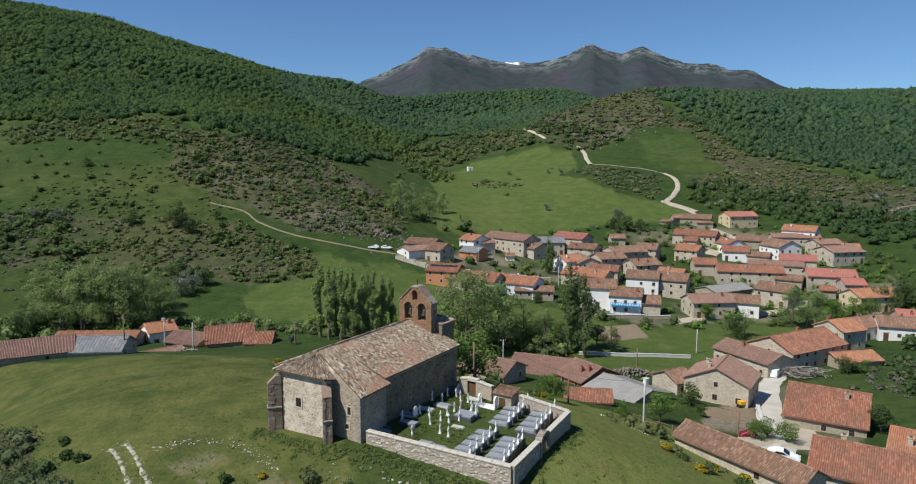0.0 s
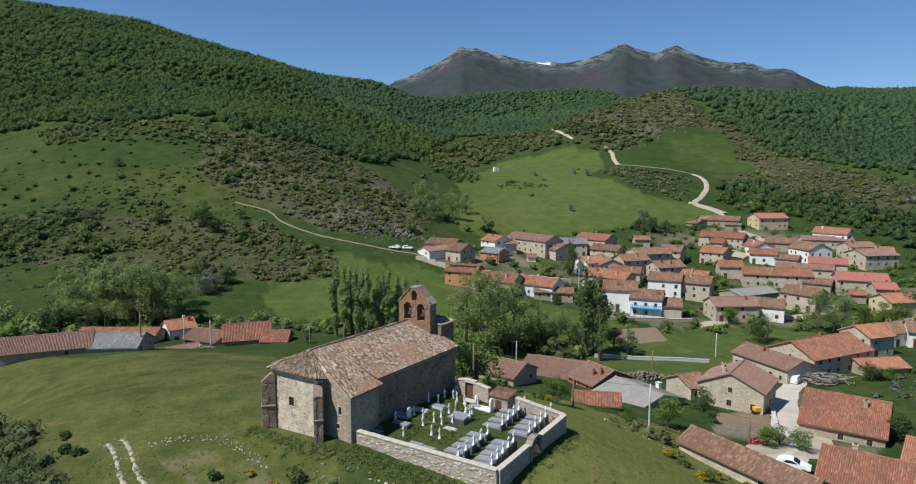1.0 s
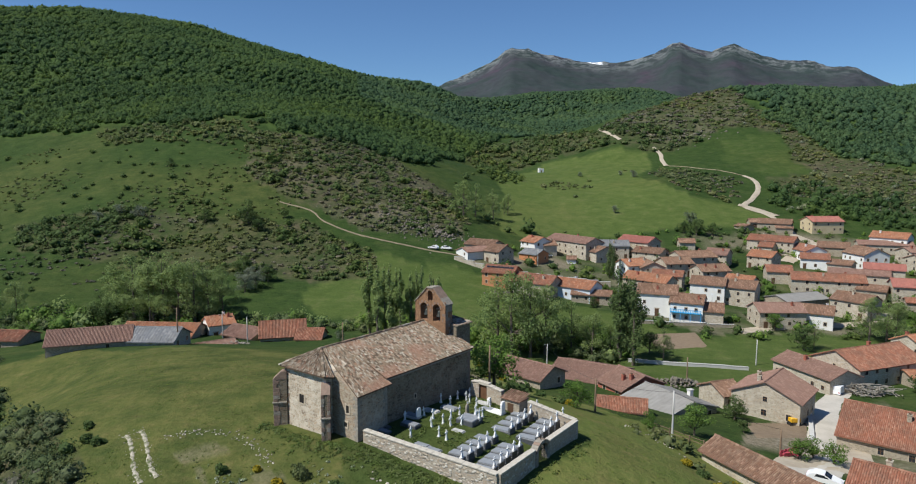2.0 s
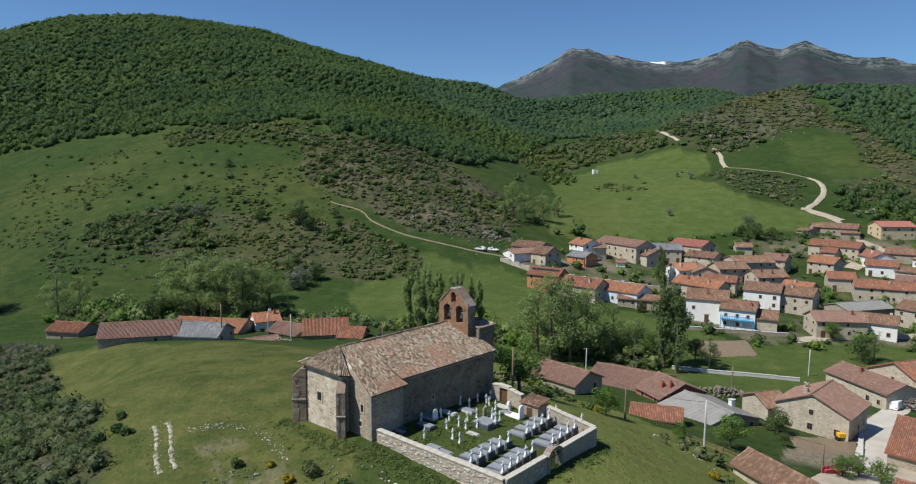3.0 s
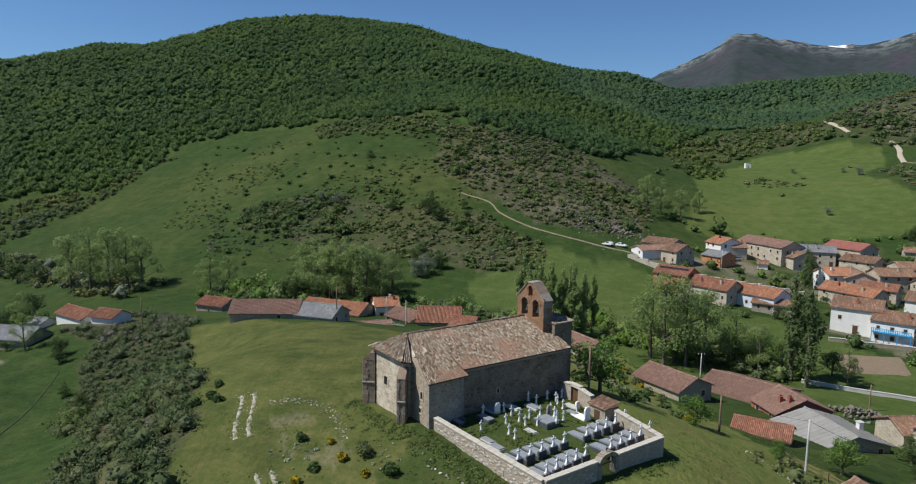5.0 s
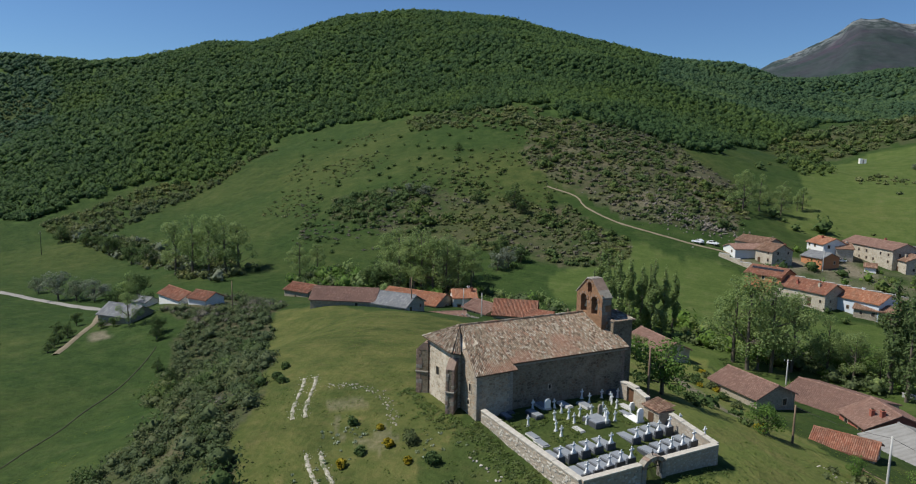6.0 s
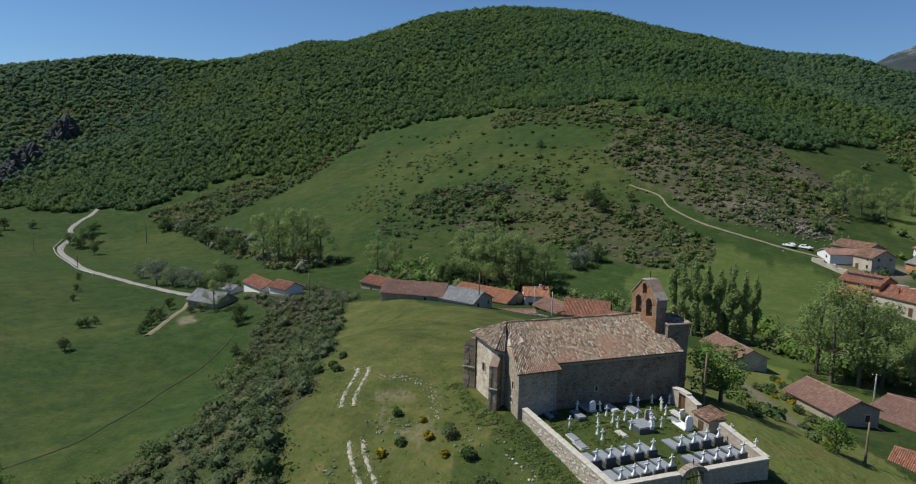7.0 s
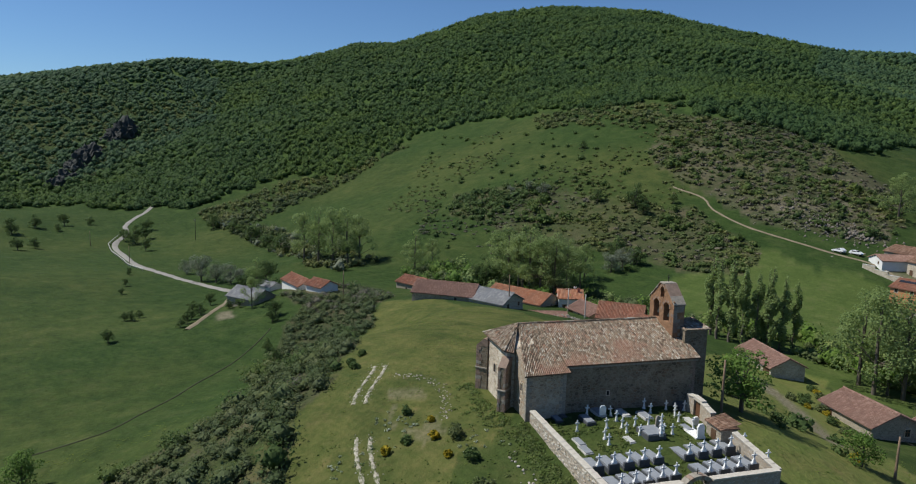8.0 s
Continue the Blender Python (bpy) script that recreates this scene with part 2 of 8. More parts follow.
M["red_ashlar"] = plain("weathered_red_ashlar", (0.17, 0.125, 0.10), (0.34, 0.24, 0.18), 2.2, relief=0.5, dist=0.05)
M["belfry_stone"] = plain("rust_red_belfry_stone", (0.15, 0.085, 0.05), (0.40, 0.225, 0.125), 2.6, relief=0.6, dist=0.06)
M["grey_stone"] = plain("grey_lichened_stone", (0.19, 0.165, 0.135), (0.40, 0.36, 0.30), 3.5, relief=0.5, dist=0.05)
M["coping"] = plain("pale_coping_stone", (0.40, 0.36, 0.30), (0.56, 0.52, 0.45), 1.8, relief=0.3)
M["yard_stone"] = masonry("yard_rubble", [(0.42, 0.36, 0.29), (0.52, 0.46, 0.38), (0.34, 0.29, 0.23), (0.45, 0.35, 0.26)], (0.36, 0.32, 0.26), 0.26)
M["house_stone"] = masonry("house_rubble", [(0.40, 0.345, 0.26), (0.55, 0.49, 0.39), (0.30, 0.255, 0.195), (0.46, 0.37, 0.27)], (0.50, 0.455, 0.375), 0.4, (0.60, 0.545, 0.45), 0.4)
M["barn_stone"] = masonry("barn_rubble", [(0.33, 0.285, 0.21), (0.43, 0.37, 0.285), (0.27, 0.23, 0.175)], (0.39, 0.345, 0.275), 0.32)
M["ochre"] = plain("ochre_render", (0.50, 0.40, 0.24), (0.60, 0.50, 0.33), 0.7)
M["white_wall"] = plain("white_render", (0.66, 0.65, 0.61), (0.80, 0.79, 0.76), 0.6)
M["red_wall"] = plain("red_brick_wall", (0.30, 0.10, 0.07), (0.38, 0.14, 0.095), 2.0)
M["orange_wall"] = plain("orange_brick_wall", (0.45, 0.19, 0.09), (0.52, 0.24, 0.12), 2.0)
M["blue_wall"] = plain("pale_blue_render", (0.50, 0.55, 0.60), (0.62, 0.66, 0.70), 0.8)
M["concrete"] = plain("pale_concrete", (0.42, 0.41, 0.39), (0.55, 0.54, 0.51), 0.8)
M["dirt"] = plain("pale_dirt_track", (0.31, 0.26, 0.195), (0.46, 0.40, 0.315), 0.35, relief=0.5, dist=0.06)
M["gravel"] = rut_mat()
M["asphalt"] = plain("worn_village_paving", (0.38, 0.35, 0.30), (0.54, 0.50, 0.44), 0.4)
M["earth"] = plain("tilled_earth", (0.165, 0.122, 0.082), (0.25, 0.19, 0.13), 1.0, relief=0.6, dist=0.1)
M["ditch"] = plain("damp_ditch_earth", (0.022, 0.030, 0.012), (0.055, 0.060, 0.026), 0.8)
M["wood"] = plain("weathered_pole_wood", (0.17, 0.115, 0.075), (0.27, 0.195, 0.135), 3.0)
M["door_wood"] = plain("dark_door_wood", (0.075, 0.045, 0.028), (0.13, 0.075, 0.045), 3.0, 0.6)
M["timber"] = plain("pale_dead_timber", (0.20, 0.18, 0.15), (0.33, 0.30, 0.26), 2.0)
M["slab"] = plain("polished_grey_granite", (0.19, 0.205, 0.225), (0.29, 0.305, 0.325), 2.0, 0.5, 0.35, relief=0.05)
M["dark_granite"] = plain("dark_granite", (0.055, 0.06, 0.07), (0.10, 0.105, 0.115), 2.0, 0.4, 0.45, relief=0.05)
M["marble"] = plain("white_marble", (0.74, 0.74, 0.72), (0.88, 0.87, 0.85), 1.2, 0.5, 0.4, relief=0.03)
M["old_grave"] = plain("pale_cement_grave", (0.38, 0.38, 0.36), (0.52, 0.51, 0.49), 1.6)
M["iron"] = plain("dark_wrought_iron", (0.02, 0.02, 0.022), (0.05, 0.045, 0.042), 6.0, 0.5, 0.5, 0.6)
M["bronze"] = plain("aged_bell_bronze", (0.045, 0.05, 0.045), (0.085, 0.085, 0.07), 4.0, 0.5, 0.5, 0.6)
M["glass"] = plain("dark_window_glass", (0.018, 0.020, 0.024), (0.035, 0.038, 0.044), 0.6, 0.15, 0.5, relief=0.02)
# near-black sheet standing in for the dark inside an opening
M["hollow"] = plain("dark_unlit_opening", (0.018, 0.016, 0.014), (0.03, 0.027, 0.024), 1.0)
M["surround"] = plain("dressed_window_stone", (0.42, 0.34, 0.25), (0.54, 0.46, 0.36), 2.0)
M["shutter"] = plain("brown_painted_joinery", (0.10, 0.05, 0.03), (0.17, 0.09, 0.05), 2.0, 0.6)
M["blue_paint"] = plain("bright_blue_paint", (0.03, 0.26, 0.52), (0.05, 0.34, 0.62), 1.0, 0.5)
M["yellow_paint"] = plain("yellow_machine_paint", (0.62, 0.33, 0.02), (0.72, 0.42, 0.03), 2.0, 0.45, 0.4)
M["red_paint"] = plain("faded_red_paint", (0.42, 0.06, 0.09), (0.52, 0.10, 0.13), 2.0, 0.5)
M["car_white"] = plain("white_car_paint", (0.76, 0.77, 0.78), (0.80, 0.81, 0.82), 0.4, 0.25, 0.5, relief=0.0)
M["rubber"] = plain("black_rubber", (0.015, 0.015, 0.015), (0.03, 0.03, 0.03), 4.0)
M["road_grey"] = plain("worn_grey_road", (0.20, 0.19, 0.17), (0.31, 0.29, 0.26), 0.3)
M["path"] = plain("trodden_tan_path", (0.15, 0.125, 0.080), (0.25, 0.205, 0.140), 0.4, relief=0.4, dist=0.05)
M["rock"] = plain("grey_brown_outcrop", (0.13, 0.115, 0.095), (0.23, 0.205, 0.17), 0.5, relief=0.7, dist=0.2)
M["crag"] = plain("dark_crag", (0.030, 0.033, 0.030), (0.088, 0.090, 0.080), 0.15, relief=0.8, dist=0.6)
M["bark"] = plain("grey_bark", (0.09, 0.075, 0.058), (0.16, 0.135, 0.105), 4.0, relief=0.5)
# blue raised slightly in the leaf colour for the haze on the hills
M["leaf_forest"] = leaf_mat("oak_wood_leaves", (0.062, 0.108, 0.043), (0.074, 0.128, 0.048), (0.085, 0.144, 0.051), (0.098, 0.160, 0.053), (0.122, 0.186, 0.061), through_light=0.5)
# leaf green shifted to blue: the haze of distance put into the colour
M["leaf_hazed"] = leaf_mat("haze_tinted_far_leaves", (0.060, 0.112, 0.056), (0.072, 0.130, 0.063), (0.085, 0.146, 0.070), (0.104, 0.162, 0.076), through_light=0.45)
M["leaf_dark"] = leaf_mat("dark_leaves", (0.060, 0.100, 0.034), (0.098, 0.148, 0.048), (0.140, 0.190, 0.066), through_light=0.42)
M["leaf_poplar"] = leaf_mat("grey_green_poplar_leaves", (0.215, 0.285, 0.095), (0.255, 0.325, 0.118), (0.30, 0.365, 0.145), through_light=0.5)
M["leaf_column"] = leaf_mat("deep_green_poplar_leaves", (0.105, 0.150, 0.055), (0.135, 0.185, 0.070), (0.165, 0.215, 0.085), through_light=0.45)
M["leaf_bright"] = leaf_mat("fresh_green_leaves", (0.115, 0.200, 0.040), (0.140, 0.230, 0.050), (0.165, 0.255, 0.062), through_light=0.42)
M["leaf_olive"] = leaf_mat("olive_scrub_leaves", (0.096, 0.124, 0.046), (0.146, 0.174, 0.070), (0.200, 0.214, 0.104), through_light=0.38)
M["leaf_grey"] = leaf_mat("grey_blossoming_hawthorn", (0.16, 0.19, 0.12), (0.25, 0.27, 0.20), (0.12, 0.155, 0.08), through_light=0.35)
M["leaf_bank"] = leaf_mat("grey_green_bank_scrub", (0.094, 0.130, 0.052), (0.122, 0.156, 0.068), (0.152, 0.178, 0.090), through_light=0.4)
M["leaf_weed"] = leaf_mat("lush_weed_leaves", (0.135, 0.195, 0.052), (0.170, 0.228, 0.070), (0.210, 0.245, 0.095), through_light=0.55)
M["leaf_heather"] = leaf_mat("brown_heather", (0.150, 0.136, 0.104), (0.195, 0.175, 0.135), (0.120, 0.122, 0.082))
M["broom"] = leaf_mat("yellow_broom_flower", (0.42, 0.26, 0.012), (0.30, 0.24, 0.02), (0.10, 0.12, 0.02))
M["grass_tuft"] = leaf_mat("grass_tufts", (0.120, 0.165, 0.036), (0.155, 0.185, 0.050), (0.200, 0.200, 0.080), through_light=0.5)
M["flowers"] = leaf_mat("white_wild_flowers", (0.45, 0.47, 0.38), (0.30, 0.34, 0.22), (0.12, 0.17, 0.05))

# ---- ground ----
# spot heights of the landforms (x, y, z), grouped by landform
LANDFORMS = {
    "church_knoll": [(-15, 75, 0.1), (3, 68, 0.1), (-12, 64, -0.2), (-35, 67, -1.0), (-20, 54, -2.5), (-2, 92, -1.6), (-30, 90, -1.5), (6, 57, -1.2),
                     (14, 72, -1.3), (-54, 77, -2.5), (-60, 100, -4.5), (-35, 112, -5.0), (10, 48, -2.6), (-12, 40, -4.5), (4, 81, 0.0), (-38, 60, -2.2), (-34, 46, -5), (-48, 84, -1.9)],
    "knoll_sides": [(-47, 62, -5.0), (-66, 82, -10), (-83, 83, -17), (-72, 60, -15), (-60, 40, -14), (-78, 108, -12), (18, 100, -8.5), (26.5, 91.5, -8.6), (29, 84, -9.0),
                    (28, 70, -6.5), (5, 118, -12.5), (-18, 130, -10.5), (36, 70, -9.5), (24, 55, -5)],
    "west_meadow": [(-110, 70, -19.5), (-139, 66, -21), (-145, 122, -15.9), (-132, 123, -15.0), (-163, 110, -22.5), (-176, 118, -24), (-100, 30, -19), (-230, 110, -27), (-340, 143, -34), (-269, 187, -28), (-250, 60, -22), (-420, 90, -25)],
    "stream": [(-140, 150, -19.5), (-70, 131, -9.4), (-70.5, 118, -7.4), (-85, 121, -7.9), (-58, 122, -6.9), (-95, 160, -17.5), (-60, 164, -17.6), (-141, 182, -20), (-78, 176, -18.2), (-20, 180, -17), (20, 170, -18.5), (60, 185, -19.5), (110, 190, -20.5), (-10, 150, -16)],
    "village": [(43.5, 85.5, -12.2), (58, 105, -15.5), (69.6, 142.5, -17.8), (30, 125, -15.5), (80, 160, -18.5), (75, 215, -18.5), (120, 230, -17.5), (30, 225, -15.5), (0, 255, -10.5),
                (60, 260, -14), (110, 280, -12), (20, 305, -7.5), (60, 310, -7), (105, 322, -6.5), (160, 290, -11), (165, 330, -6), (130, 340, -3), (75, 95, -14), (100, 120, -14), (50, 130, -16.5), (46, 152, -18), (90, 258, -15)],
    "east_slope": [(200, 280, -8), (150, 170, -15), (260, 360, 10), (220, 486, 36), (350, 600, 66), (300, 250, 8), (470, 935, 129), (620, 800, 122), (300, 1000, 130), (640, 1400, 60), (420, 1150, 100), (280, 720, 106), (310, 800, 112), (390, 790, 108), (900, 1700, 80), (700, 1900, 90), (1200, 1500, 70)],
    "head_of_valley": [(36, 445, 16.5), (8, 512, 25), (-21, 542, 21), (38, 575, 40), (70, 556, 51), (97, 522, 35), (89, 412, 22), (132, 406, 11), (-32, 359, 9), (-10, 300, -3), (150, 620, 75), (-81, 819, 70)],
    "bare_hill": [(57, 622, 63), (81, 640, 75), (122, 654, 88), (159, 671, 101), (191, 694, 109), (75, 780, 58), (105, 800, 70), (157, 830, 86), (208, 870, 102)],
    "far_valley": [(-83, 1147, 105), (-4, 1200, 113), (82, 1247, 122), (162, 1290, 137), (246, 1327, 158), (-94, 1297, 158), (-5, 1450, 185), (98, 1497, 192), (239, 1582, 210)],
    "spur": [(-24, 257, -7), (-83, 273, 5.5), (-43, 273, -1), (-112, 271, 8), (-148, 305, 22), (-58, 290, 9.5), (-138, 394, 54), (-176, 378, 52), (-89, 243, -8), (-98, 221, -11), (-194, 216, -9), (-334, 384, 42), (-160, 250, 3), (-260, 300, 14), (-60, 350, 22)],
    "wooded_hill": [(-411, 530, 104), (-620, 900, 240), (-765, 800, 213), (-480, 970, 232), (-330, 1020, 186), (-180, 1090, 168), (-380, 700, 160), (-220, 640, 118), (-100, 620, 60), (-900, 1250, 130), (-300, 1500, 120)],
    "west_hills": [(-362, 288, -4), (-520, 330, 35), (-820, 560, 150), (-990, 440, 150), (-1240, 290, 122), (-700, 250, 25), (-560, 170, -20), (-1500, 700, 60), (-800, 375, 66), (-705, 300, 22), (-868, 455, 112)],
}
CX, CY, CZ = 18.0, 2.0, 28.0
# shoulders and saddles of the wooded crest: bearing (degrees), metres up or down
SHOULDERS = np.array([(-100, 0), (-78, -5), (-75, 1), (-71, 2), (-67, -2), (-62.5, -5), (-60.5, -10), (-57.5, -9), (-54, -3), (-52, 2), (-49, -8), (-45, -1), (-41.5, 11), (-37.7, 8), (-32.5, 2), (-29, -1), (-26, -6),
                      (-22.5, -5), (-18, -5), (-15, -8), (-11, -2), (-8, 5), (-4, 0), (100, 0)], float)


def warp(x, y):
    dx, dy = x - CX, y - CY
    r = np.sqrt(dx * dx + dy * dy) + 1e-6
    return np.log(r / 60.0), np.arctan2(dx, dy), r


spots = np.array([s for rows in LANDFORMS.values() for s in rows], float)
ring = [(CX + 25 * np.sin(a), CY + 25 * np.cos(a), -6.0) for a in np.arange(0, 6.2, 0.7)] + [(CX + r * np.sin(a), CY + r * np.cos(a), z) for a in (1.1, 1.8, 2.6, 3.4, 4.2) for r, z in ((70, -10), (250, -14), (900, 30), (2600, 150))]
spots = np.vstack([spots, ring])


def kernel(u, v, u0, v0):
    dv = v - v0
    return np.sqrt((u - u0) ** 2 + dv ** 2 * 1.6 + 0.0001)
U0, V0, R0 = warp(spots[:, 0], spots[:, 1])
S0 = (spots[:, 2] - CZ) / R0
K = kernel(U0[:, None], V0[:, None], U0[None], V0[None])
W = np.linalg.solve(np.block([[K - 0.02 * np.eye(len(U0)), np.ones((len(U0), 1))], [np.ones((1, len(U0))), np.zeros((1, 1))]]), np.append(S0, 0))
# crest of the far mountain: bearing (degrees), height
CREST = [(-40.0, -300), (-22.0, 250), (-14.0, 380), (-8.97, 490), (-7.76, 527), (-6.06, 571), (-4.59, 617), (-3.86, 642), (-3.32, 658), (-2.93, 692), (-2.39, 716), (-1.76, 704), (-0.93, 697), (-0.2, 685), (0.78, 657), (2.25, 641), (4.2, 615), (5.9, 607), (7.59, 615), (9.26, 644), (9.96, 662), (10.43, 700), (11.13, 708), (11.75, 684), (12.55, 662), (13.48, 643), (14.39, 673), (15.07, 680), (15.9, 654), (17.13, 611), (18.25, 588), (19.57, 573), (20.65, 565), (21.31, 551), (22.58, 534), (23.41, 524), (24.67, 465), (25.91, 419), (27.89, 380), (34.0, 280), (45.0, 100), (60.0, -300)]
MT = np.array(CREST, float)


def surveyed():
    """The slope to each spot, spread smoothly over a log-polar net once."""
    gu, gv = np.linspace(-5, 4.6, 300), np.linspace(-np.pi, np.pi, 560)
    u, v = np.meshgrid(gu, gv, indexing="ij")
    s = np.full(u.shape, W[-1])
    for a, b, w in zip(U0, V0, W):
        s += w * kernel(u, v, a, b)
    for _ in range(2):
        p = np.pad(s, 1, mode="edge")
        s = (p[1:-1, 1:-1] * 2 + p[:-2, 1:-1] + p[2:, 1:-1] + p[1:-1, :-2] + p[1:-1, 2:]) / 6
    return s


NET = surveyed()
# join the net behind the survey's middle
meet = (NET[:, 0] + NET[:, -1]) / 2
lag, lead = meet - NET[:, 0], meet - NET[:, -1]
for k in range(60):
    NET[:, k] += lag * (1 - k / 60)
    NET[:, -1 - k] += lead * (1 - k / 60)


def height(x, y):
    x, y = np.asarray(x, float), np.asarray(y, float)
    u, v, r = warp(x, y)
    near = np.clip(r / 36.0, 0, 1) ** 2
    u, q = np.maximum(u, math.log(36.0 / 60.0)), np.maximum(r, 36.0)
    fu, fv = np.clip((u + 5) / 9.6 * 299, 0, 298.999), np.clip((v + np.pi) / (2 * np.pi) * 559, 0, 558.999)
    i, j = fu.astype(int), fv.astype(int)
    fu, fv = fu - i, fv - j
    s = (NET[i, j] * (1 - fu) + NET[i + 1, j] * fu) * (1 - fv) + (NET[i, j + 1] * (1 - fu) + NET[i + 1, j + 1] * fu) * fv
    rock = np.interp(np.degrees(np.arctan2(x, y)), MT[:, 0], MT[:, 1]) * np.clip(1 - np.abs(r - 3900) / 2300, 0, 1) ** 1.15 - 400 * (r < 1700)
    land = CZ + s * q * np.clip((2800 - r) / 1200, 0, 1) + np.interp(np.degrees(v), SHOULDERS[:, 0], SHOULDERS[:, 1]) * np.clip((r - 700) / 300, 0, 1)
    return np.maximum(-9.0 + (land + 9.0) * near, rock)


def part(name, bm, material, parent=None, label="", smooth=False):
    """Links a bmesh, or (verts, faces), as one mesh object under a thing or part."""
    me = bpy.data.meshes.new(name)
    if isinstance(bm, tuple):
        fill(me, *bm)
    else:
        bm.to_mesh(me)
        bm.free()
    if smooth:
        me.shade_smooth()
    me.materials.append(M[material] if isinstance(material, str) else material)
    ob = new(name, me)
    ob.parent = parent
    if label:
        ob["label"] = label
    return ob


def fill(me, v, f):
    """Fast mesh from an array of corners and an array of equal-sided faces."""
    v, f = np.asarray(v, np.float32), np.asarray(f, np.int32)
    n = f.shape[1]
    me.vertices.add(len(v))
    me.vertices.foreach_set("co", v.ravel())
    me.loops.add(f.size)
    me.loops.foreach_set("vertex_index", f.ravel())
    me.polygons.add(len(f))
    me.polygons.foreach_set("loop_start", np.arange(0, f.size, n, dtype=np.int32))
    me.update(calc_edges=True)


def thing(name, x, y, z, heading=0.0):
    ob = new(name)
    ob.matrix_world = pose(x, y, z, 0, 0, heading)
    ob.empty_display_size = 0.3
    return ob


def lattice(x, y, seed=0):
    """Smooth value noise from 0 to 1 on a unit lattice."""
    xi, yi = np.floor(x), np.floor(y)
    fx, fy = x - xi, y - yi
    fx, fy = fx * fx * (3 - 2 * fx), fy * fy * (3 - 2 * fy)

    def h(a, b):
        q = np.sin(a * 127.1 + b * 311.7 + seed * 74.7) * 43758.5453
        return q - np.floor(q)
    return (h(xi, yi) * (1 - fx) + h(xi + 1, yi) * fx) * (1 - fy) + (h(xi, yi + 1) * (1 - fx) + h(xi + 1, yi + 1) * fx) * fy


def fbm(x, y, size, seed=0, octaves=4):
    s, a, t = 0, 0.5, 0
    for k in range(octaves):
        s = s + a * lattice(x / size * 2 ** k + 17.3 * k, y / size * 2 ** k - 9.1 * k, seed + k)
        t, a = t + a, a * 0.5
    return s / t


def inside(x, y, poly):
    """Which points lie within a closed outline."""
    c = np.zeros(np.shape(x), bool)
    n = len(poly)
    for i in range(n):
        (x0, y0), (x1, y1) = poly[i], poly[(i + 1) % n]
        hit = ((y0 > y) != (y1 > y)) & (x < (x1 - x0) * (y - y0) / (y1 - y0 + 1e-9) + x0)
        c = c ^ hit
    return c


def soft_inside(x, y, poly, wob=10.0):
    jx, jy = (fbm(x, y, 30, 3) - 0.5) * wob * 2, (fbm(x, y, 30, 8) - 0.5) * wob * 2
    return inside(x + jx, y + jy, poly)


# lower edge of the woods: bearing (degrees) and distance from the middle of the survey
def edge(points):
    q = sorted((math.degrees(math.atan2(x - CX, y - CY)), math.hypot(x - CX, y - CY)) for x, y in points)
    return np.array(q)


WOOD_EDGE = edge([(-560, 128), (-502, 118), (-483, 166), (-440, 190), (-408, 214), (-409, 240), (-402, 268), (-388, 300), (-368, 340), (-350, 388), (-281, 387), (-227, 396), (-172, 390), (-120, 396), (-75, 402), (-60, 420), (-55, 500),
                  (-50, 580), (-36, 641), (-14, 685), (20, 760), (60, 700), (90, 715), (130, 735), (165, 745), (192, 712), (191, 624), (204, 582), (208, 527), (216, 481), (234, 437), (253, 423), (265, 389), (330, 430), (420, 460)])
SPUR_SCRUB = [(-150, 366), (-119, 394), (-86, 402), (-56, 368), (-36, 356), (-22, 310), (-22, 280), (-40, 272), (-60, 272), (-84, 284), (-112, 303), (-138, 319)]
CRAG_SCRUB = [(-66, 297), (-50, 326), (-34, 316), (-22, 298), (-24, 276), (-40, 273), (-62, 277)]
EAST_SCRUB = [(166, 573), (187, 619), (206, 582), (210, 527), (218, 481), (236, 437), (268, 386), (330, 400), (300, 300), (238, 318), (205, 345), (180, 385), (150, 410), (146, 440), (178, 450), (178, 494), (189, 546)]
EAST_TREES = [(137, 418), (172, 433), (191, 401), (211, 367), (232, 320), (240, 290), (200, 285), (185, 301), (184, 340), (160, 362), (136, 376)]
BROWN_HILL = [(59, 617), (90, 650), (123, 664), (157, 680), (190, 700), (187, 619), (166, 573), (140, 560), (122, 548), (96, 552)]
SLOPE_SCRUB = [(-209, 258), (-158, 276), (-100, 268), (-56, 256), (-50, 236), (-90, 228), (-125, 222), (-185, 231)]
HILL_BELTS = {
    "upper": [(-204, 255), (-192, 271), (-169, 274), (-150, 252), (-161, 245), (-191, 246)],
    "middle": [(-141, 246), (-127, 253), (-115, 249), (-112, 241), (-131, 236)],
    "gully": [(-165, 297), (-142, 291), (-123, 270), (-127, 261), (-148, 277)],
    "village_side": [(-100, 263), (-89, 273), (-58, 253), (-51, 227), (-75, 225), (-89, 248)],
}
KNOLL_SCRUB = [(-140, 141), (-107, 127), (-89, 111), (-66, 86), (-50, 72), (-44, 62), (-38, 55), (-32, 50), (-24, 44), (-20, 30), (-44, 30), (-47, 42), (-54, 54), (-72, 66), (-86, 76), (-96, 91), (-118, 108), (-136, 113), (-146, 118)]
VILLAGE_DUST = [(58, 198), (110, 200), (140, 208), (165, 250), (166, 320), (140, 348), (100, 330), (60, 322), (10, 290), (-18, 258), (14, 222)]
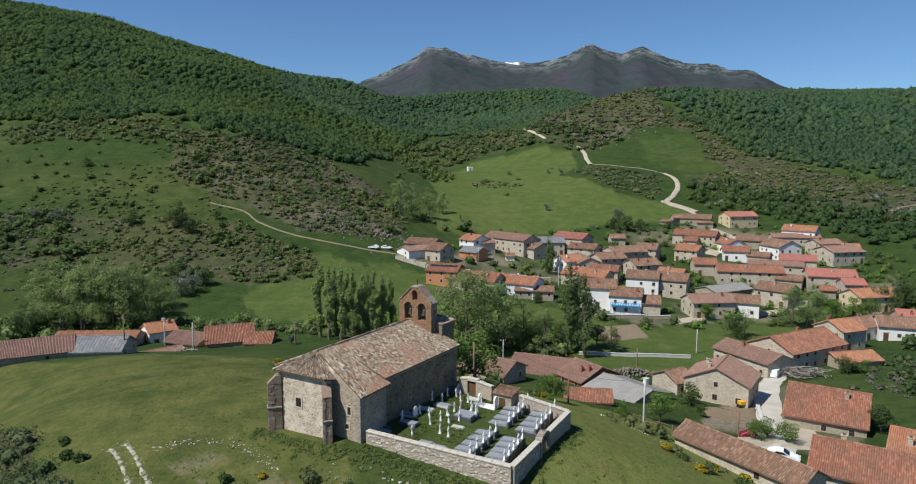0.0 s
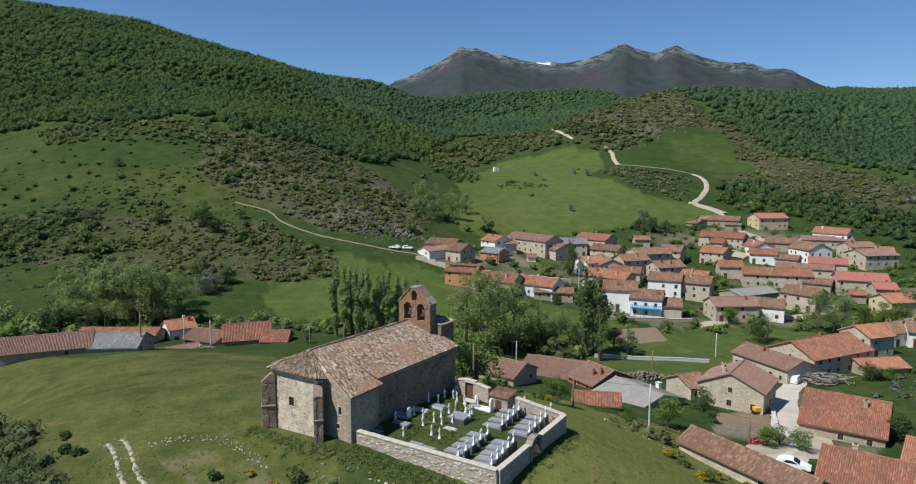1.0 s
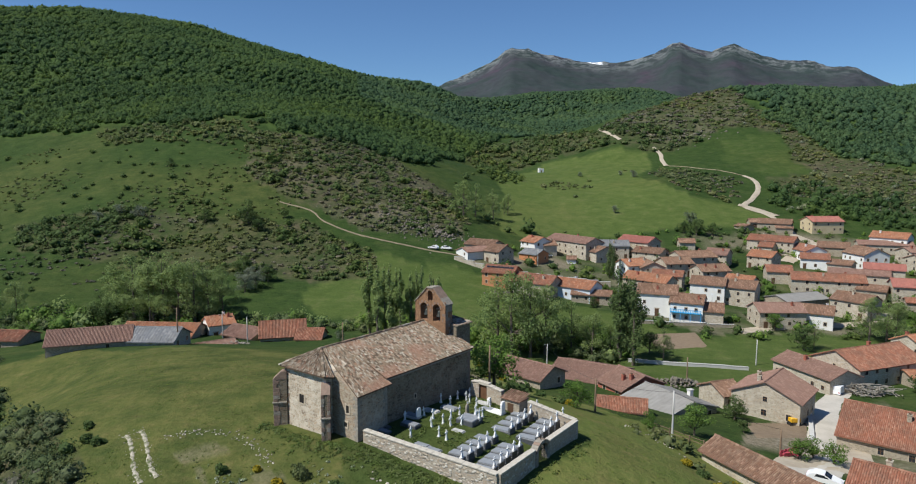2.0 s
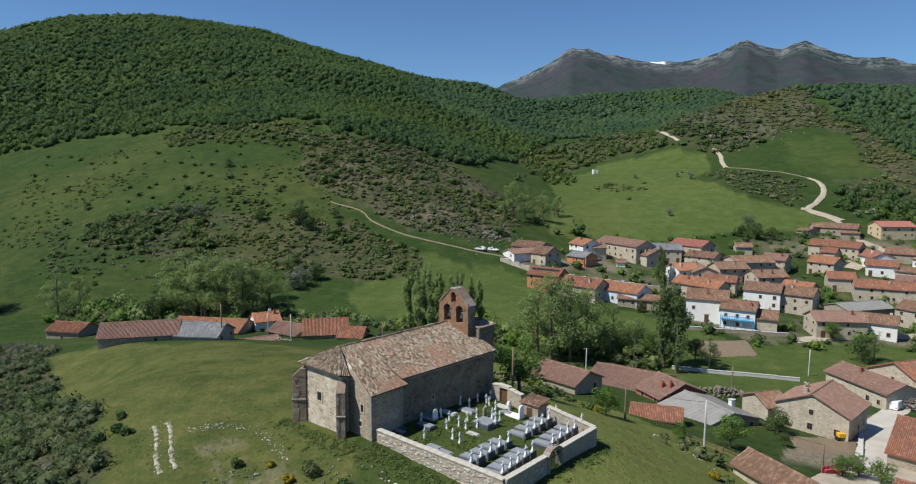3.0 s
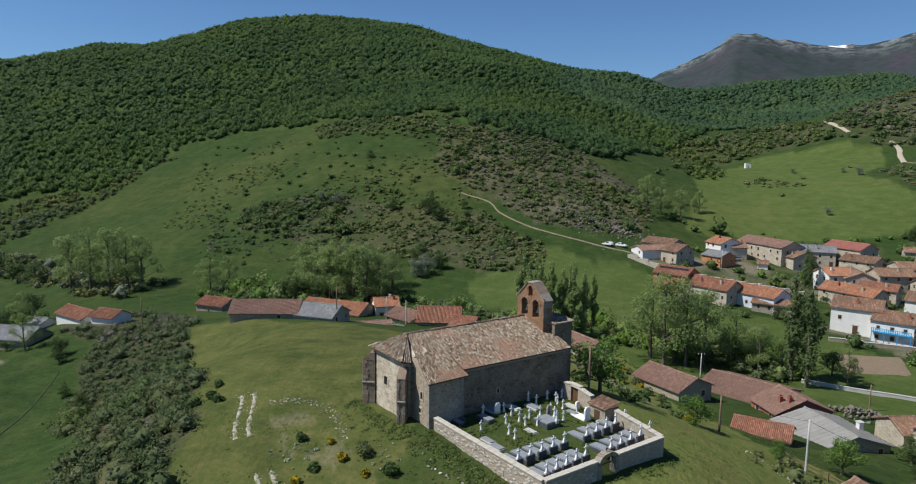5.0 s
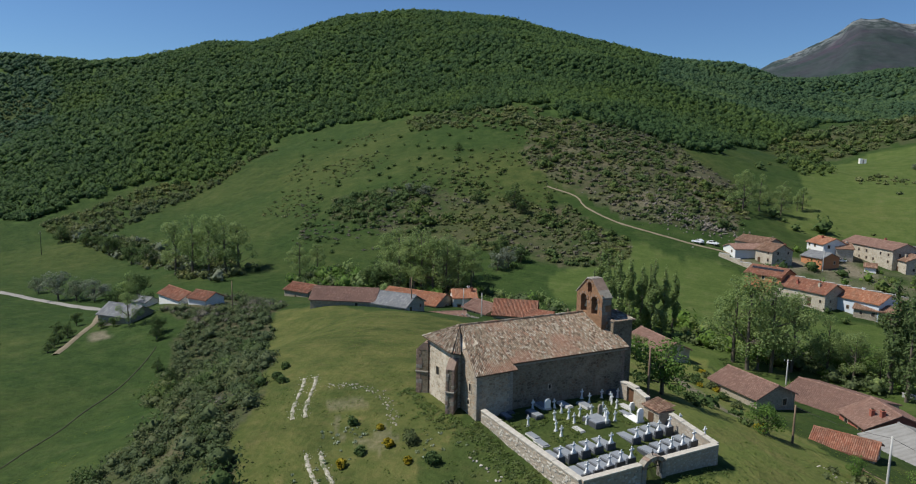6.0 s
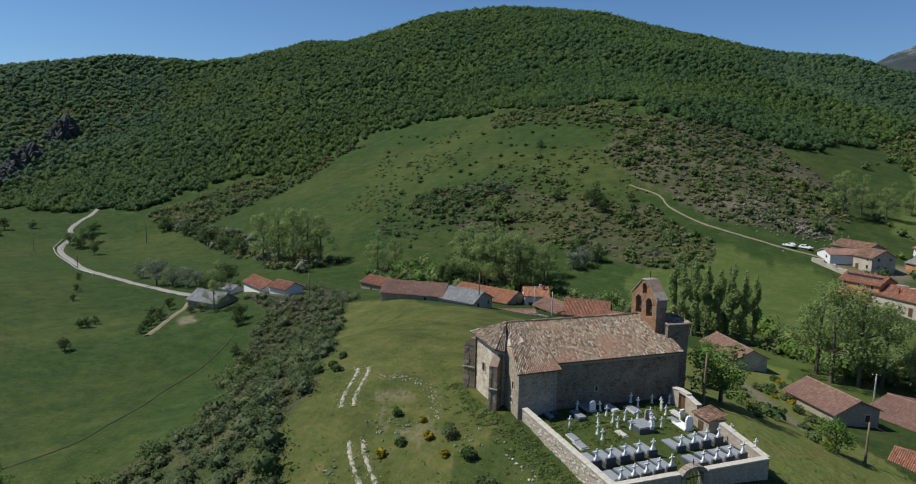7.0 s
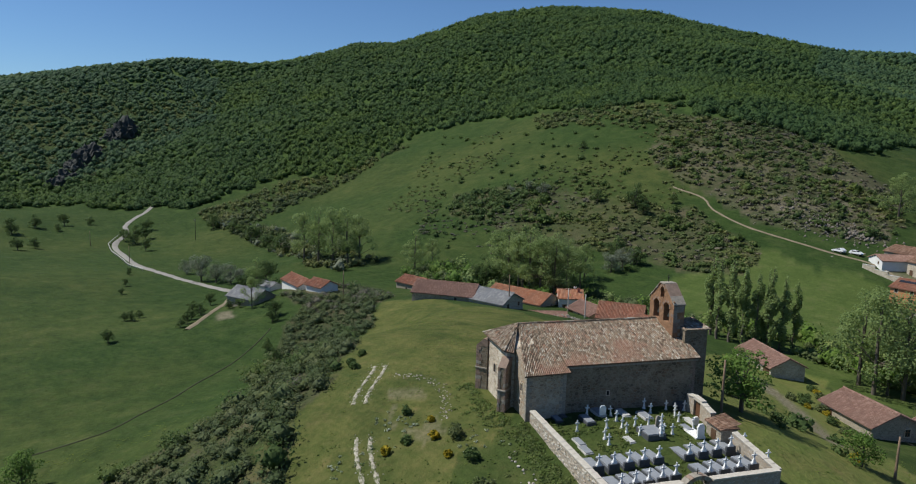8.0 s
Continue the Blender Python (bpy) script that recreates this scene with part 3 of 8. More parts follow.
YARD_DUST = [(36, 90), (58, 92), (70, 112), (78, 140), (100, 170), (92, 176), (70, 158), (54, 128), (42, 106)]
TRODDEN = [(-12.6, 136), (-5.8, 128.1), (-0.2, 121.8), (5.0, 113), (9.0, 104)]
BROWN_TURF = [(-30.8, 63.9), (-27.1, 66.2), (-21.7, 64.1), (-17.1, 61.1), (-17.0, 58.0), (-21.9, 58.5), (-27, 60.1)]
# dry bank turf, coloured paler to make up for its low sun
EAST_TURF = [(4, 56), (14, 74), (2, 84), (-6, 92), (-22, 106), (-26, 150), (-6, 156), (6, 128), (24, 100), (40, 92), (44, 72), (34, 56), (18, 50)]
STREAM_MEADOW = [(-60, 200), (-20, 150), (40, 140), (70, 150), (104, 186), (92, 200), (50, 196), (10, 214), (-20, 250), (-70, 250)]
HAY_MEADOW = [(-18, 425), (-4, 520), (8, 551), (41, 554), (68, 540), (92, 527), (91, 485), (69, 448), (88, 392), (113, 380), (128, 360), (96, 340), (34, 322), (-12, 304), (-8, 368)]
EAST_MEADOW = [(145, 540), (187, 546), (176, 494), (177, 451), (149, 442), (133, 484)]
KNOLL_DRY = [(-60, 84), (-82, 104), (-102, 124), (-92, 134), (-72, 122), (-52, 124), (-32, 112), (-18, 84), (-14, 60), (-4, 50), (-30, 40), (-44, 62)]
HEAD_SCRUB = [(-38, 500), (-24, 540), (8, 570), (43, 566), (83, 543), (98, 526), (132, 545), (112, 586), (56, 616), (10, 689), (-36, 636), (-50, 560)]
WEST_HEATH = [(-800, 430), (-769, 409), (-735, 367), (-680, 325), (-640, 289), (-608, 239), (-578, 191), (-600, 165), (-724, 150), (-1020, 150), (-1040, 235), (-850, 350)]
WEST_BARE = [(-800, 330), (-740, 300), (-690, 262), (-640, 216), (-660, 190), (-800, 200), (-960, 200), (-960, 240)]


def wood_mask(x, y):
    b, r = np.degrees(np.arctan2(x - CX, y - CY)), np.hypot(x - CX, y - CY)
    e = np.interp(b, WOOD_EDGE[:, 0], WOOD_EDGE[:, 1]) * (1 + (fbm(x, y, 45, 5) - 0.5) * 0.16)
    return (r > e) & (r < 2300) & (b > -100) & (b < 60)


def relief(x, y):
    """The ground's height with its smaller swells and hollows."""
    r = np.hypot(np.asarray(x) - CX, np.asarray(y) - CY)
    far = np.clip((r - 190) / 300, 0, 1)
    crag = np.clip((r - 2300) / 900, 0, 1)
    return height(x, y) + far * ((fbm(x, y, 90, 1) - 0.5) * 7 + (fbm(x, y, 22, 2) - 0.5) * 2.0) + (fbm(x, y, 6, 4) - 0.5) * 0.35 * np.clip((r - 30) / 30, 0, 1) \
        + crag * ((fbm(x, y, 520, 6, 5) - 0.5) * 70 + (np.abs(fbm(x, y, 150, 7, 5) - 0.5)) * -60 + 12)


def ground_z(x, y):
    return float(relief(np.array([float(x)]), np.array([float(y)]))[0])


def build_ground():
    az = np.concatenate([np.radians(np.linspace(-100, 50, 560)), np.radians(np.linspace(52, 258, 70))])
    rad = np.concatenate([[0.01, 6, 12], np.geomspace(18, 2600, 270), np.linspace(2640, 4100, 56), [4250, 4500, 4900]])
    A, R = np.meshgrid(az, rad)
    x, y = CX + R * np.sin(A), CY + R * np.cos(A)
    z = relief(x, y)
    na, nr = len(az), len(rad)
    i = np.arange(nr - 1)[:, None] * na + np.arange(na)[None]
    j = np.arange(nr - 1)[:, None] * na + (np.arange(na)[None] + 1) % na
    f = np.stack([i, j, j + na, i + na], -1).reshape(-1, 4)
    me = bpy.data.meshes.new("ground")
    fill(me, np.stack([x, y, z], -1).reshape(-1, 3), f[:, ::-1])
    me.shade_smooth()
    fx, fy, fr = x.ravel(), y.ravel(), R.ravel()
    cover = np.zeros((len(fx), 4), np.float32)
    for poly, w in ((SPUR_SCRUB, 0.9), (EAST_SCRUB, 0.75), (BROWN_HILL, 0.7), (SLOPE_SCRUB, 0.6), (HILL_BELTS["upper"], 0.8), (HILL_BELTS["village_side"], 0.8), (KNOLL_SCRUB, 0.9), (HEAD_SCRUB, 0.6), (WEST_HEATH, 0.2)):
        cover[:, 0] = np.maximum(cover[:, 0], w * soft_inside(fx, fy, poly))
    cover[:, 1] = np.maximum(np.maximum(0.8 * soft_inside(fx, fy, KNOLL_DRY, 8), 0.85 * soft_inside(fx, fy, EAST_TURF, 6)), 0.5 * np.clip(fbm(fx, fy, 60, 9) * 2.4 - 1.2, 0, 1))
    cover[:, 2] = np.clip(fbm(fx, fy, 14, 12) * 4 - 1.75, 0, 1) * np.maximum(np.maximum(0.75 * soft_inside(fx, fy, CRAG_SCRUB), 0.3 * soft_inside(fx, fy, BROWN_HILL)), np.maximum(np.maximum(0.9 * soft_inside(fx, fy, VILLAGE_DUST, 6), 1.1 * soft_inside(fx, fy, YARD_DUST, 4)), 0.25 * soft_inside(fx, fy, SPUR_SCRUB)))
    for a, b in list(zip(TRODDEN, TRODDEN[1:])) + [((-140, 97), (-132, 95)), ((-138, 95), (-134, 94))]:
        f = np.clip(((fx - a[0]) * (b[0] - a[0]) + (fy - a[1]) * (b[1] - a[1])) / ((b[0] - a[0]) ** 2 + (b[1] - a[1]) ** 2), 0, 1)
        d = np.hypot(fx - a[0] - f * (b[0] - a[0]), fy - a[1] - f * (b[1] - a[1])) + (fbm(fx, fy, 5, 31) - 0.5) * 2.4
        cover[:, 2] = np.maximum(cover[:, 2], 0.8 * np.clip(1.9 - d, 0, 1))
    cover[:, 1] = np.maximum(cover[:, 1], 1.0 * soft_inside(fx, fy, BROWN_TURF, 3))
    cover[:, 2] = np.maximum(cover[:, 2], 0.35 * soft_inside(fx, fy, BROWN_TURF, 3) * (fbm(fx, fy, 3, 41) > 0.52))
    cover[:, 3] = wood_mask(fx, fy) & (fr < 2300)
    cover[:, 3] *= ~soft_inside(fx, fy, WEST_HEATH) & ~soft_inside(fx, fy, BROWN_HILL)
    rock = np.zeros((len(fx), 4), np.float32)
    rock[:, 3] = np.maximum(np.maximum(0.45 * soft_inside(fx, fy, HAY_MEADOW, 12), soft_inside(fx, fy, EAST_TURF, 6)), np.maximum(0.35 * soft_inside(fx, fy, STREAM_MEADOW, 16), 0.12 * soft_inside(fx, fy, EAST_MEADOW, 8)))
    far = np.clip((fr - 2350) / 250, 0, 1)
    rock[:, 0] = far
    b = np.degrees(np.arctan2(fx, fy))
    top = np.interp(b, MT[:, 0], MT[:, 1])
    rock[:, 1] = far * np.clip(1 - (top - z.ravel()) / 120, 0, 1) * np.clip((top - 470) / 90, 0, 1)
    rock[:, 2] = (np.abs(b - 5.2) < 1.2) * (np.abs(fr - 3840) < 40) * (fbm(fx, fy, 30, 2) > 0.5)
    for key, arr in (("cover", cover), ("rock", rock)):
        at = me.attributes.new(key, "FLOAT_COLOR", "POINT")
        at.data.foreach_set("color", arr.ravel())
    me.materials.append(M["ground"])
    return tagged(new("ground", me), "green valley meadow rising to heath and mountain", "ground", kind="structure")


build_ground()


def strip(name, path, width, material, label, lift=0.12, category="track", step=3.0, ragged=0.14):
    """A way draped over the ground along a centre line."""
    pts = [Vector((*p, 0)) for p in path]
    line = []
    for i in range(len(pts) - 1):
        p0, p1, p2, p3 = pts[max(i - 1, 0)], pts[i], pts[i + 1], pts[min(i + 2, len(pts) - 1)]
        n = max(2, int((p2 - p1).length / step))
        for k in range(n):
            t = k / n
            line.append(0.5 * ((2 * p1) + (p2 - p0) * t + (2 * p0 - 5 * p1 + 4 * p2 - p3) * t * t + (3 * p1 - p0 - 3 * p2 + p3) * t ** 3))
    line.append(pts[-1])
    V, F = [], []
    rng = random.Random(name)
    for i, p in enumerate(line):
        d = (line[min(i + 1, len(line) - 1)] - line[max(i - 1, 0)]).normalized()
        nrm = Vector((-d.y, d.x, 0))
        w = width / 2 * rng.uniform(1 - ragged, 1 + ragged)
        for k in (-1, -0.4, 0.4, 1):
            q = p + nrm * w * k
            V.append((q.x, q.y, ground_z(q.x, q.y) + (lift if abs(k) < 0.9 else lift - 0.25)))
        if i:
            for k in range(3):
                a = (i - 1) * 4 + k
                F.append((a, a + 1, a + 5, a + 4))
    return tagged(part(name, (V, np.array(F)), material, None, smooth=True), label, category, kind="structure")


strip("valley_track", [(131, 352), (127, 368), (118.5, 378), (127, 396), (136.4, 415.8), (140.4, 433), (137.7, 449)], 2.9, "dirt", "pale winding dirt track climbing the valley", 0.45)
strip("track_mouth", [(116, 381), (124, 376), (131, 366)], 5.0, "dirt", "pale trodden gravel where the track forks", 0.5)
strip("valley_path", [(137.7, 449), (126, 464), (111.6, 473.8), (97.2, 489)], 1.0, "path", "faint earth path crossing the valley head", 0.35)
strip("valley_track", [(96.2, 488), (96.8, 508), (98.5, 525), (96, 541)], 2.8, "dirt", "pale stretch of dirt track between bushes", 0.6)
strip("valley_track", [(73, 563), (65.4, 590), (59.6, 613)], 2.6, "dirt", "pale dirt track high in the valley", 0.6)
strip("hill_track", [(99.5, 564), (96, 571), (91, 580)], 1.6, "path", "short worn path on the bare hill", 0.5)
strip("slope_path", [(227, 350), (237, 356), (248, 358)], 2.0, "path", "pale earth path on the eastern slope", 0.5)
strip("hill_path", [(-12, 252), (-21, 259), (-33, 261), (-51, 263), (-66, 266), (-82, 273), (-90, 281), (-106, 286)], 0.85, "path", "narrow earth path along the hillside foot", 0.35)
strip("west_road", [(-176, 121), (-184, 121), (-200, 121), (-236, 122), (-287, 127), (-338, 137), (-362, 143), (-385, 157), (-410, 166), (-440, 190), (-475, 215), (-500, 232)], 3.0, "road_grey", "grey narrow road through the west meadow", 0.35, "road")
strip("west_lane", [(-180, 121), (-166, 111.5), (-155, 104), (-143, 93.5), (-132, 83)], 1.8, "path", "pale earth lane into the meadow", 0.3)
strip("village_road", [(36, 91), (45, 93), (50, 98), (52.6, 105), (55.4, 115), (59.5, 124.4), (64.8, 135), (70, 142.5), (74, 152), (80, 160), (93, 169), (107, 180), (126, 200), (140, 222)], 6.0, "asphalt", "worn grey village road between houses", 0.15, "road")
strip("village_street", [(66, 200), (75, 204), (90, 210), (105, 214), (120, 224)], 5.0, "dirt", "pale dusty village street", 0.2, "road")
strip("upper_street", [(110, 290), (125, 310), (134, 318), (128, 336), (131, 352)], 6.0, "dirt", "pale dusty upper street", 0.3, "road")
RUTS = [[(-36, 67.6), (-34.6, 66.2), (-32.4, 63.2), (-30.4, 60.4), (-28.6, 58.6)], [(-22.0, 54.2), (-20.6, 53.0), (-17.5, 51), (-14, 49), (-10, 46.5)]]
for off in (-0.75, 0.75):
    for way in RUTS:
        tagged(strip("wheel_rut", [(px + off * 0.75, py + off * 0.6) for px, py in way], 0.64, "gravel", "chalky wheel rut worn in the grass", 0.06, "track", 0.35, 0.6), group="wheel ruts")


def patch(name, corners, material, label, category, lift=0.15, n=10):
    """A four-cornered field draped over the ground."""
    c = [Vector((*p, 0)) for p in corners]
    V, F = [], []
    for i in range(n + 1):
        for j in range(n + 1):
            p = c[0].lerp(c[1], i / n).lerp(c[3].lerp(c[2], i / n), j / n)
            V.append((p.x, p.y, ground_z(p.x, p.y) + (lift if 0 < i < n and 0 < j < n else -0.15)))
    for i in range(n):
        for j in range(n):
            a = i * (n + 1) + j
            F.append((a, a + n + 1, a + n + 2, a + 1))
    return tagged(part(name, (V, np.array(F)), material, None, smooth=True), label, category, kind="structure")


patch("tilled_plot", [(42, 106), (52, 111.5), (56, 121), (43, 117)], "earth", "brown tilled garden plot beside a stone house", "field")
patch("tilled_plot", [(39, 174), (54, 181), (54, 197), (37.5, 191)], "earth", "brown ploughed strip in the meadow", "field")
patch("farmyard", [(38, 92), (56, 96), (62, 112), (46, 104)], "dirt", "dusty open yard between barns", "yard")

# ---- shapes ----
def box(bm, x0, y0, z0, x1, y1, z1):
    v = [bm.verts.new(p) for p in ((x0, y0, z0), (x1, y0, z0), (x1, y1, z0), (x0, y1, z0), (x0, y0, z1), (x1, y0, z1), (x1, y1, z1), (x0, y1, z1))]
    for f in ((3, 2, 1, 0), (4, 5, 6, 7), (0, 1, 5, 4), (1, 2, 6, 5), (2, 3, 7, 6), (3, 0, 4, 7)):
        bm.faces.new([v[i] for i in f])
    return v


def boxes(*rows, bevel=0.0):
    bm = bmesh.new()
    for r in rows:
        box(bm, *r)
    if bevel:
        bmesh.ops.bevel(bm, geom=bm.edges[:], offset=bevel, segments=1, affect="EDGES")
    return bm


def prism(bm, outline, y0, y1):
    """A closed outline in x, z drawn out along y."""
    a = [bm.verts.new((x, y0, z)) for x, z in outline]
    b = [bm.verts.new((x, y1, z)) for x, z in outline]
    n = len(outline)
    bm.faces.new(a)
    bm.faces.new(b[::-1])
    for i in range(n):
        bm.faces.new((a[i], b[i], b[(i + 1) % n], a[(i + 1) % n]))


def hull(bm, pts, faces):
    v = [bm.verts.new(p) for p in pts]
    for f in faces:
        bm.faces.new([v[i] for i in f])


def lathe(profile, sides=10, seed=None):
    """A turned solid from (radius, height) pairs."""
    bm = bmesh.new()
    rings = []
    for r, z in profile:
        rings.append([bm.verts.new((r * math.cos(2 * math.pi * k / sides), r * math.sin(2 * math.pi * k / sides), z)) for k in range(sides)])
    for a, b in zip(rings, rings[1:]):
        for k in range(sides):
            bm.faces.new((a[k], a[(k + 1) % sides], b[(k + 1) % sides], b[k]))
    bm.faces.new(rings[0][::-1])
    bm.faces.new(rings[-1])
    return bm


def tile_field(quad, wide=0.24, long=0.42, seed=1, rise=0.07, keep=None):
    """Overlapping barrel tiles on a roof face given by its eave ends and ridge ends (a, b at the eave; c, d above b, a)."""
    rng = np.random.default_rng(seed)
    a, b, c, d = [np.array(p, float) for p in quad]
    nrm = np.cross(b - a, d - a)
    nrm /= np.linalg.norm(nrm)
    if nrm[2] < 0:
        nrm = -nrm
    n = max(1, int(max(np.linalg.norm(b - a), np.linalg.norm(c - d)) / wide))
    m = max(1, int(max(np.linalg.norm(d - a), np.linalg.norm(c - b)) / long))
    I, J = np.meshgrid(np.arange(n), np.arange(m), indexing="ij")
    I, J = I.ravel(), J.ravel()

    def at(s, t):
        s, t = s[:, None], t[:, None]
        return (a * (1 - s) + b * s) * (1 - t) + (d * (1 - s) + c * s) * t
    prof = [(0.12, 0.0), (0.26, 0.75), (0.5, 1.0), (0.74, 0.75), (0.88, 0.0)]
    sag = rng.uniform(-0.015, 0.015, len(I))
    shift = rng.uniform(-0.06, 0.06, len(I))
    V = []
    for end, lift, taper in ((0.0, 1.0, 0.0), (1.12, 0.45, 0.08)):
        for px, ph in prof:
            p = at((I + 0.5 + (px - 0.5) * (1 - taper) + shift) / n, np.minimum((J + end) / m, 1.01))
            V.append(p + nrm[None] * (ph * rise + lift * 0.03 + sag)[:, None] if np.ndim(sag) else p)
    V = np.stack(V, 1)
    k = len(I)
    F = [[q, q + 1, q + 6, q + 5] for q in range(4)]
    F = (np.arange(k)[:, None, None] * 10 + np.array(F)[None]).reshape(-1, 4)
    return V.reshape(-1, 3), F


def merged(sets):
    V, F, o = [], [], 0
    for v, f in sets:
        V.append(v)
        F.append(np.asarray(f) + o)
        o += len(v)
    return np.concatenate(V), np.concatenate(F)


def arch(cx, z0, w, h, n=7):
    """Outline points of a round-headed opening, from its lower left foot over the crown to its lower right foot."""
    r = w / 2
    return [(cx - r, z0)] + [(cx - r * math.cos(math.pi * k / (n - 1)), z0 + h - r + r * math.sin(math.pi * k / (n - 1))) for k in range(n)] + [(cx + r, z0)]


# ---- the church: x runs along the nave away from the apse, y to the cemetery side is negative ----
CH_X, CH_Y, CH_TURN = -15.3, 70.5, 59.5
church = tagged(thing("church", CH_X, CH_Y, 0.0, CH_TURN), "old rubble-stone village church with weathered tile roof", "church")
ZR, ZE = 8.25, 5.5


def church_body():
    bm = bmesh.new()
    base = -1.4
    # nave
    prism_pts = [(-6.6, base), (-6.6, ZE - 0.1), (0, ZR - 0.2), (6.6, ZE - 0.1), (6.6, base)]
    a = [bm.verts.new((0.6, y, z)) for y, z in prism_pts]
    b = [bm.verts.new((18.5, y, z)) for y, z in prism_pts]
    bm.faces.new(a)
    bm.faces.new(b[::-1])
    for i in range(5):
        bm.faces.new((a[i], b[i], b[(i + 1) % 5], a[(i + 1) % 5]))
    part("nave_wall", bm, "church_wall_shaded", church, "rubble side wall coloured dark for its shade")
    bm = bmesh.new()
    # straight-ended apse
    hull(bm, [(-2.35, -3.3, base), (0.7, -3.3, base), (0.7, 3.3, base), (-2.35, 3.3, base), (-2.35, -3.3, 6.35), (0.7, -3.3, 7.0), (0.7, 3.3, 7.0), (-2.35, 3.3, 6.35), (0.7, 0, 8.0), (-2.35, 0, 6.35)],
         [(0, 4, 9, 7, 3), (0, 1, 5, 4), (2, 3, 7, 6), (4, 5, 8, 9), (6, 7, 9, 8), (1, 2, 6, 8, 5), (0, 3, 2, 1)])
    part("apse_wall", bm, "church_stone", church, "pale rubble end wall with plaster remains")
    bm = bmesh.new()
    hull(bm, [(-1.45, -7.05, base), (2.9, -7.05, base), (2.9, -3.2, base), (-1.45, -3.2, base), (-1.45, -7.05, 4.95), (2.9, -7.05, 5.0), (2.9, -3.2, 6.6), (-1.45, -3.2, 6.6)],
         [(3, 2, 1, 0), (4, 5, 6, 7), (0, 1, 5, 4), (1, 2, 6, 5), (2, 3, 7, 6), (3, 0, 4, 7)])
    part("side_chapel_wall", bm, "chapel_stone", church, "rubble wall of the low side chapel")


church_body()


def church_roof():
    eave_n, eave_c = 6.95, 7.5
    faces = [
        ((3.0, -eave_n, ZE), (18.9, -eave_n, ZE), (18.9, 0, ZR), (3.0, 0, ZR)),
        ((-1.85, -eave_c, 4.86), (3.25, -eave_c, 4.98), (3.0, 0, ZR + 0.05), (0.0, 0, ZR + 0.05)),
        ((18.9, eave_n, ZE), (0.5, eave_n, ZE), (0.0, 0, ZR), (18.9, 0, ZR)),
        ((-2.8, 3.65, 6.4), (-2.8, -3.65, 6.4), (0.0, -0.02, ZR + 0.08), (0.0, 0.02, ZR + 0.08)),
        ((-2.8, -3.65, 6.42), (-1.85, -4.2, 6.3), (0.02, 0, ZR + 0.06), (0.0, 0, ZR + 0.06)),
        ((0.6, 3.65, 6.4), (-2.8, 3.65, 6.4), (0.0, 0, ZR + 0.06), (0.2, 0, ZR + 0.06)),
    ]
    deck = bmesh.new()
    for q in faces:
        lo = [deck.verts.new((x, y, z - 0.10)) for x, y, z in q]
        hi = [deck.verts.new((x, y, z + 0.02)) for x, y, z in q]
        deck.faces.new(hi)
        deck.faces.new(lo[::-1])
        for i in range(4):
            deck.faces.new((lo[i], lo[(i + 1) % 4], hi[(i + 1) % 4], hi[i]))
    roof = part("roof", deck, "underlay", church, "low-pitched roof of weathered barrel tiles")
    sets = [tile_field(q, 0.21, 0.31, i + 3, 0.075) for i, q in enumerate(faces)]
    tagged(part("roof_tiles", merged(sets), "church_tile", roof), kind="stuff")
    # ridge and hip caps
    caps = bmesh.new()
    rng = random.Random(5)
    def line(p, q, n):
        p, q = Vector(p), Vector(q)
        d = (q - p).normalized()
        s = d.cross(Vector((0, 0, 1))).normalized()
        up = s.cross(d)
        for k in range(n):
            a, b = p.lerp(q, k / n), p.lerp(q, (k + 1.08) / n)
            j = rng.uniform(-0.02, 0.03)
            ring = []
            for e, w in ((a, 0.17), (b, 0.14)):
                ring.append([caps.verts.new(e + s * w * cx + up * (w * cz * 0.9 + j)) for cx, cz in ((-1, 0), (-0.6, 0.75), (0.6, 0.75), (1, 0))])
            for i in range(3):
                caps.faces.new((ring[0][i], ring[0][i + 1], ring[1][i + 1], ring[1][i]))
    line((0, 0, ZR + 0.08), (17.2, 0, ZR + 0.08), 38)
    line((-2.85, -3.7, 6.46), (0, 0, ZR + 0.1), 12)
    line((-2.85, 3.7, 6.46), (0, 0, ZR + 0.1), 12)
    tagged(part("ridge_capping", caps, "church_tile", roof), kind="stuff")
    # eave cornice under the tiles
    part("cornice", boxes((3.0, -6.8, ZE - 0.36, 18.7, -6.55, ZE - 0.14)), "grey_stone", church, "plain stone eave course")


church_roof()


def quoins(x, y, z0, z1, sx, sy, seed, material="red_ashlar"):
    """Corner stones, long and short by turns; each is a piece of its own."""
    rng = random.Random(seed)
    z, k = z0, 0
    while z < z1 - 0.15:
        h = min(rng.uniform(0.34, 0.46), z1 - z)
        lx, ly = (0.62, 0.36) if k % 2 else (0.36, 0.62)
        lx, ly = lx * rng.uniform(0.9, 1.1), ly * rng.uniform(0.9, 1.1)
        o = 0.035
        part("stone", boxes((min(x - sx * o, x + sx * lx), min(y - sy * o, y + sy * ly), z + 0.012, max(x - sx * o, x + sx * lx), max(y - sy * o, y + sy * ly), z + h - 0.012), bevel=0.02), material, church)
        z += h
        k += 1


quoins(-1.45, -7.05, -0.6, 4.85, 1, 1, 2, "grey_stone")
quoins(2.9, -7.05, -0.4, 4.85, -1, 1, 3, "grey_stone")
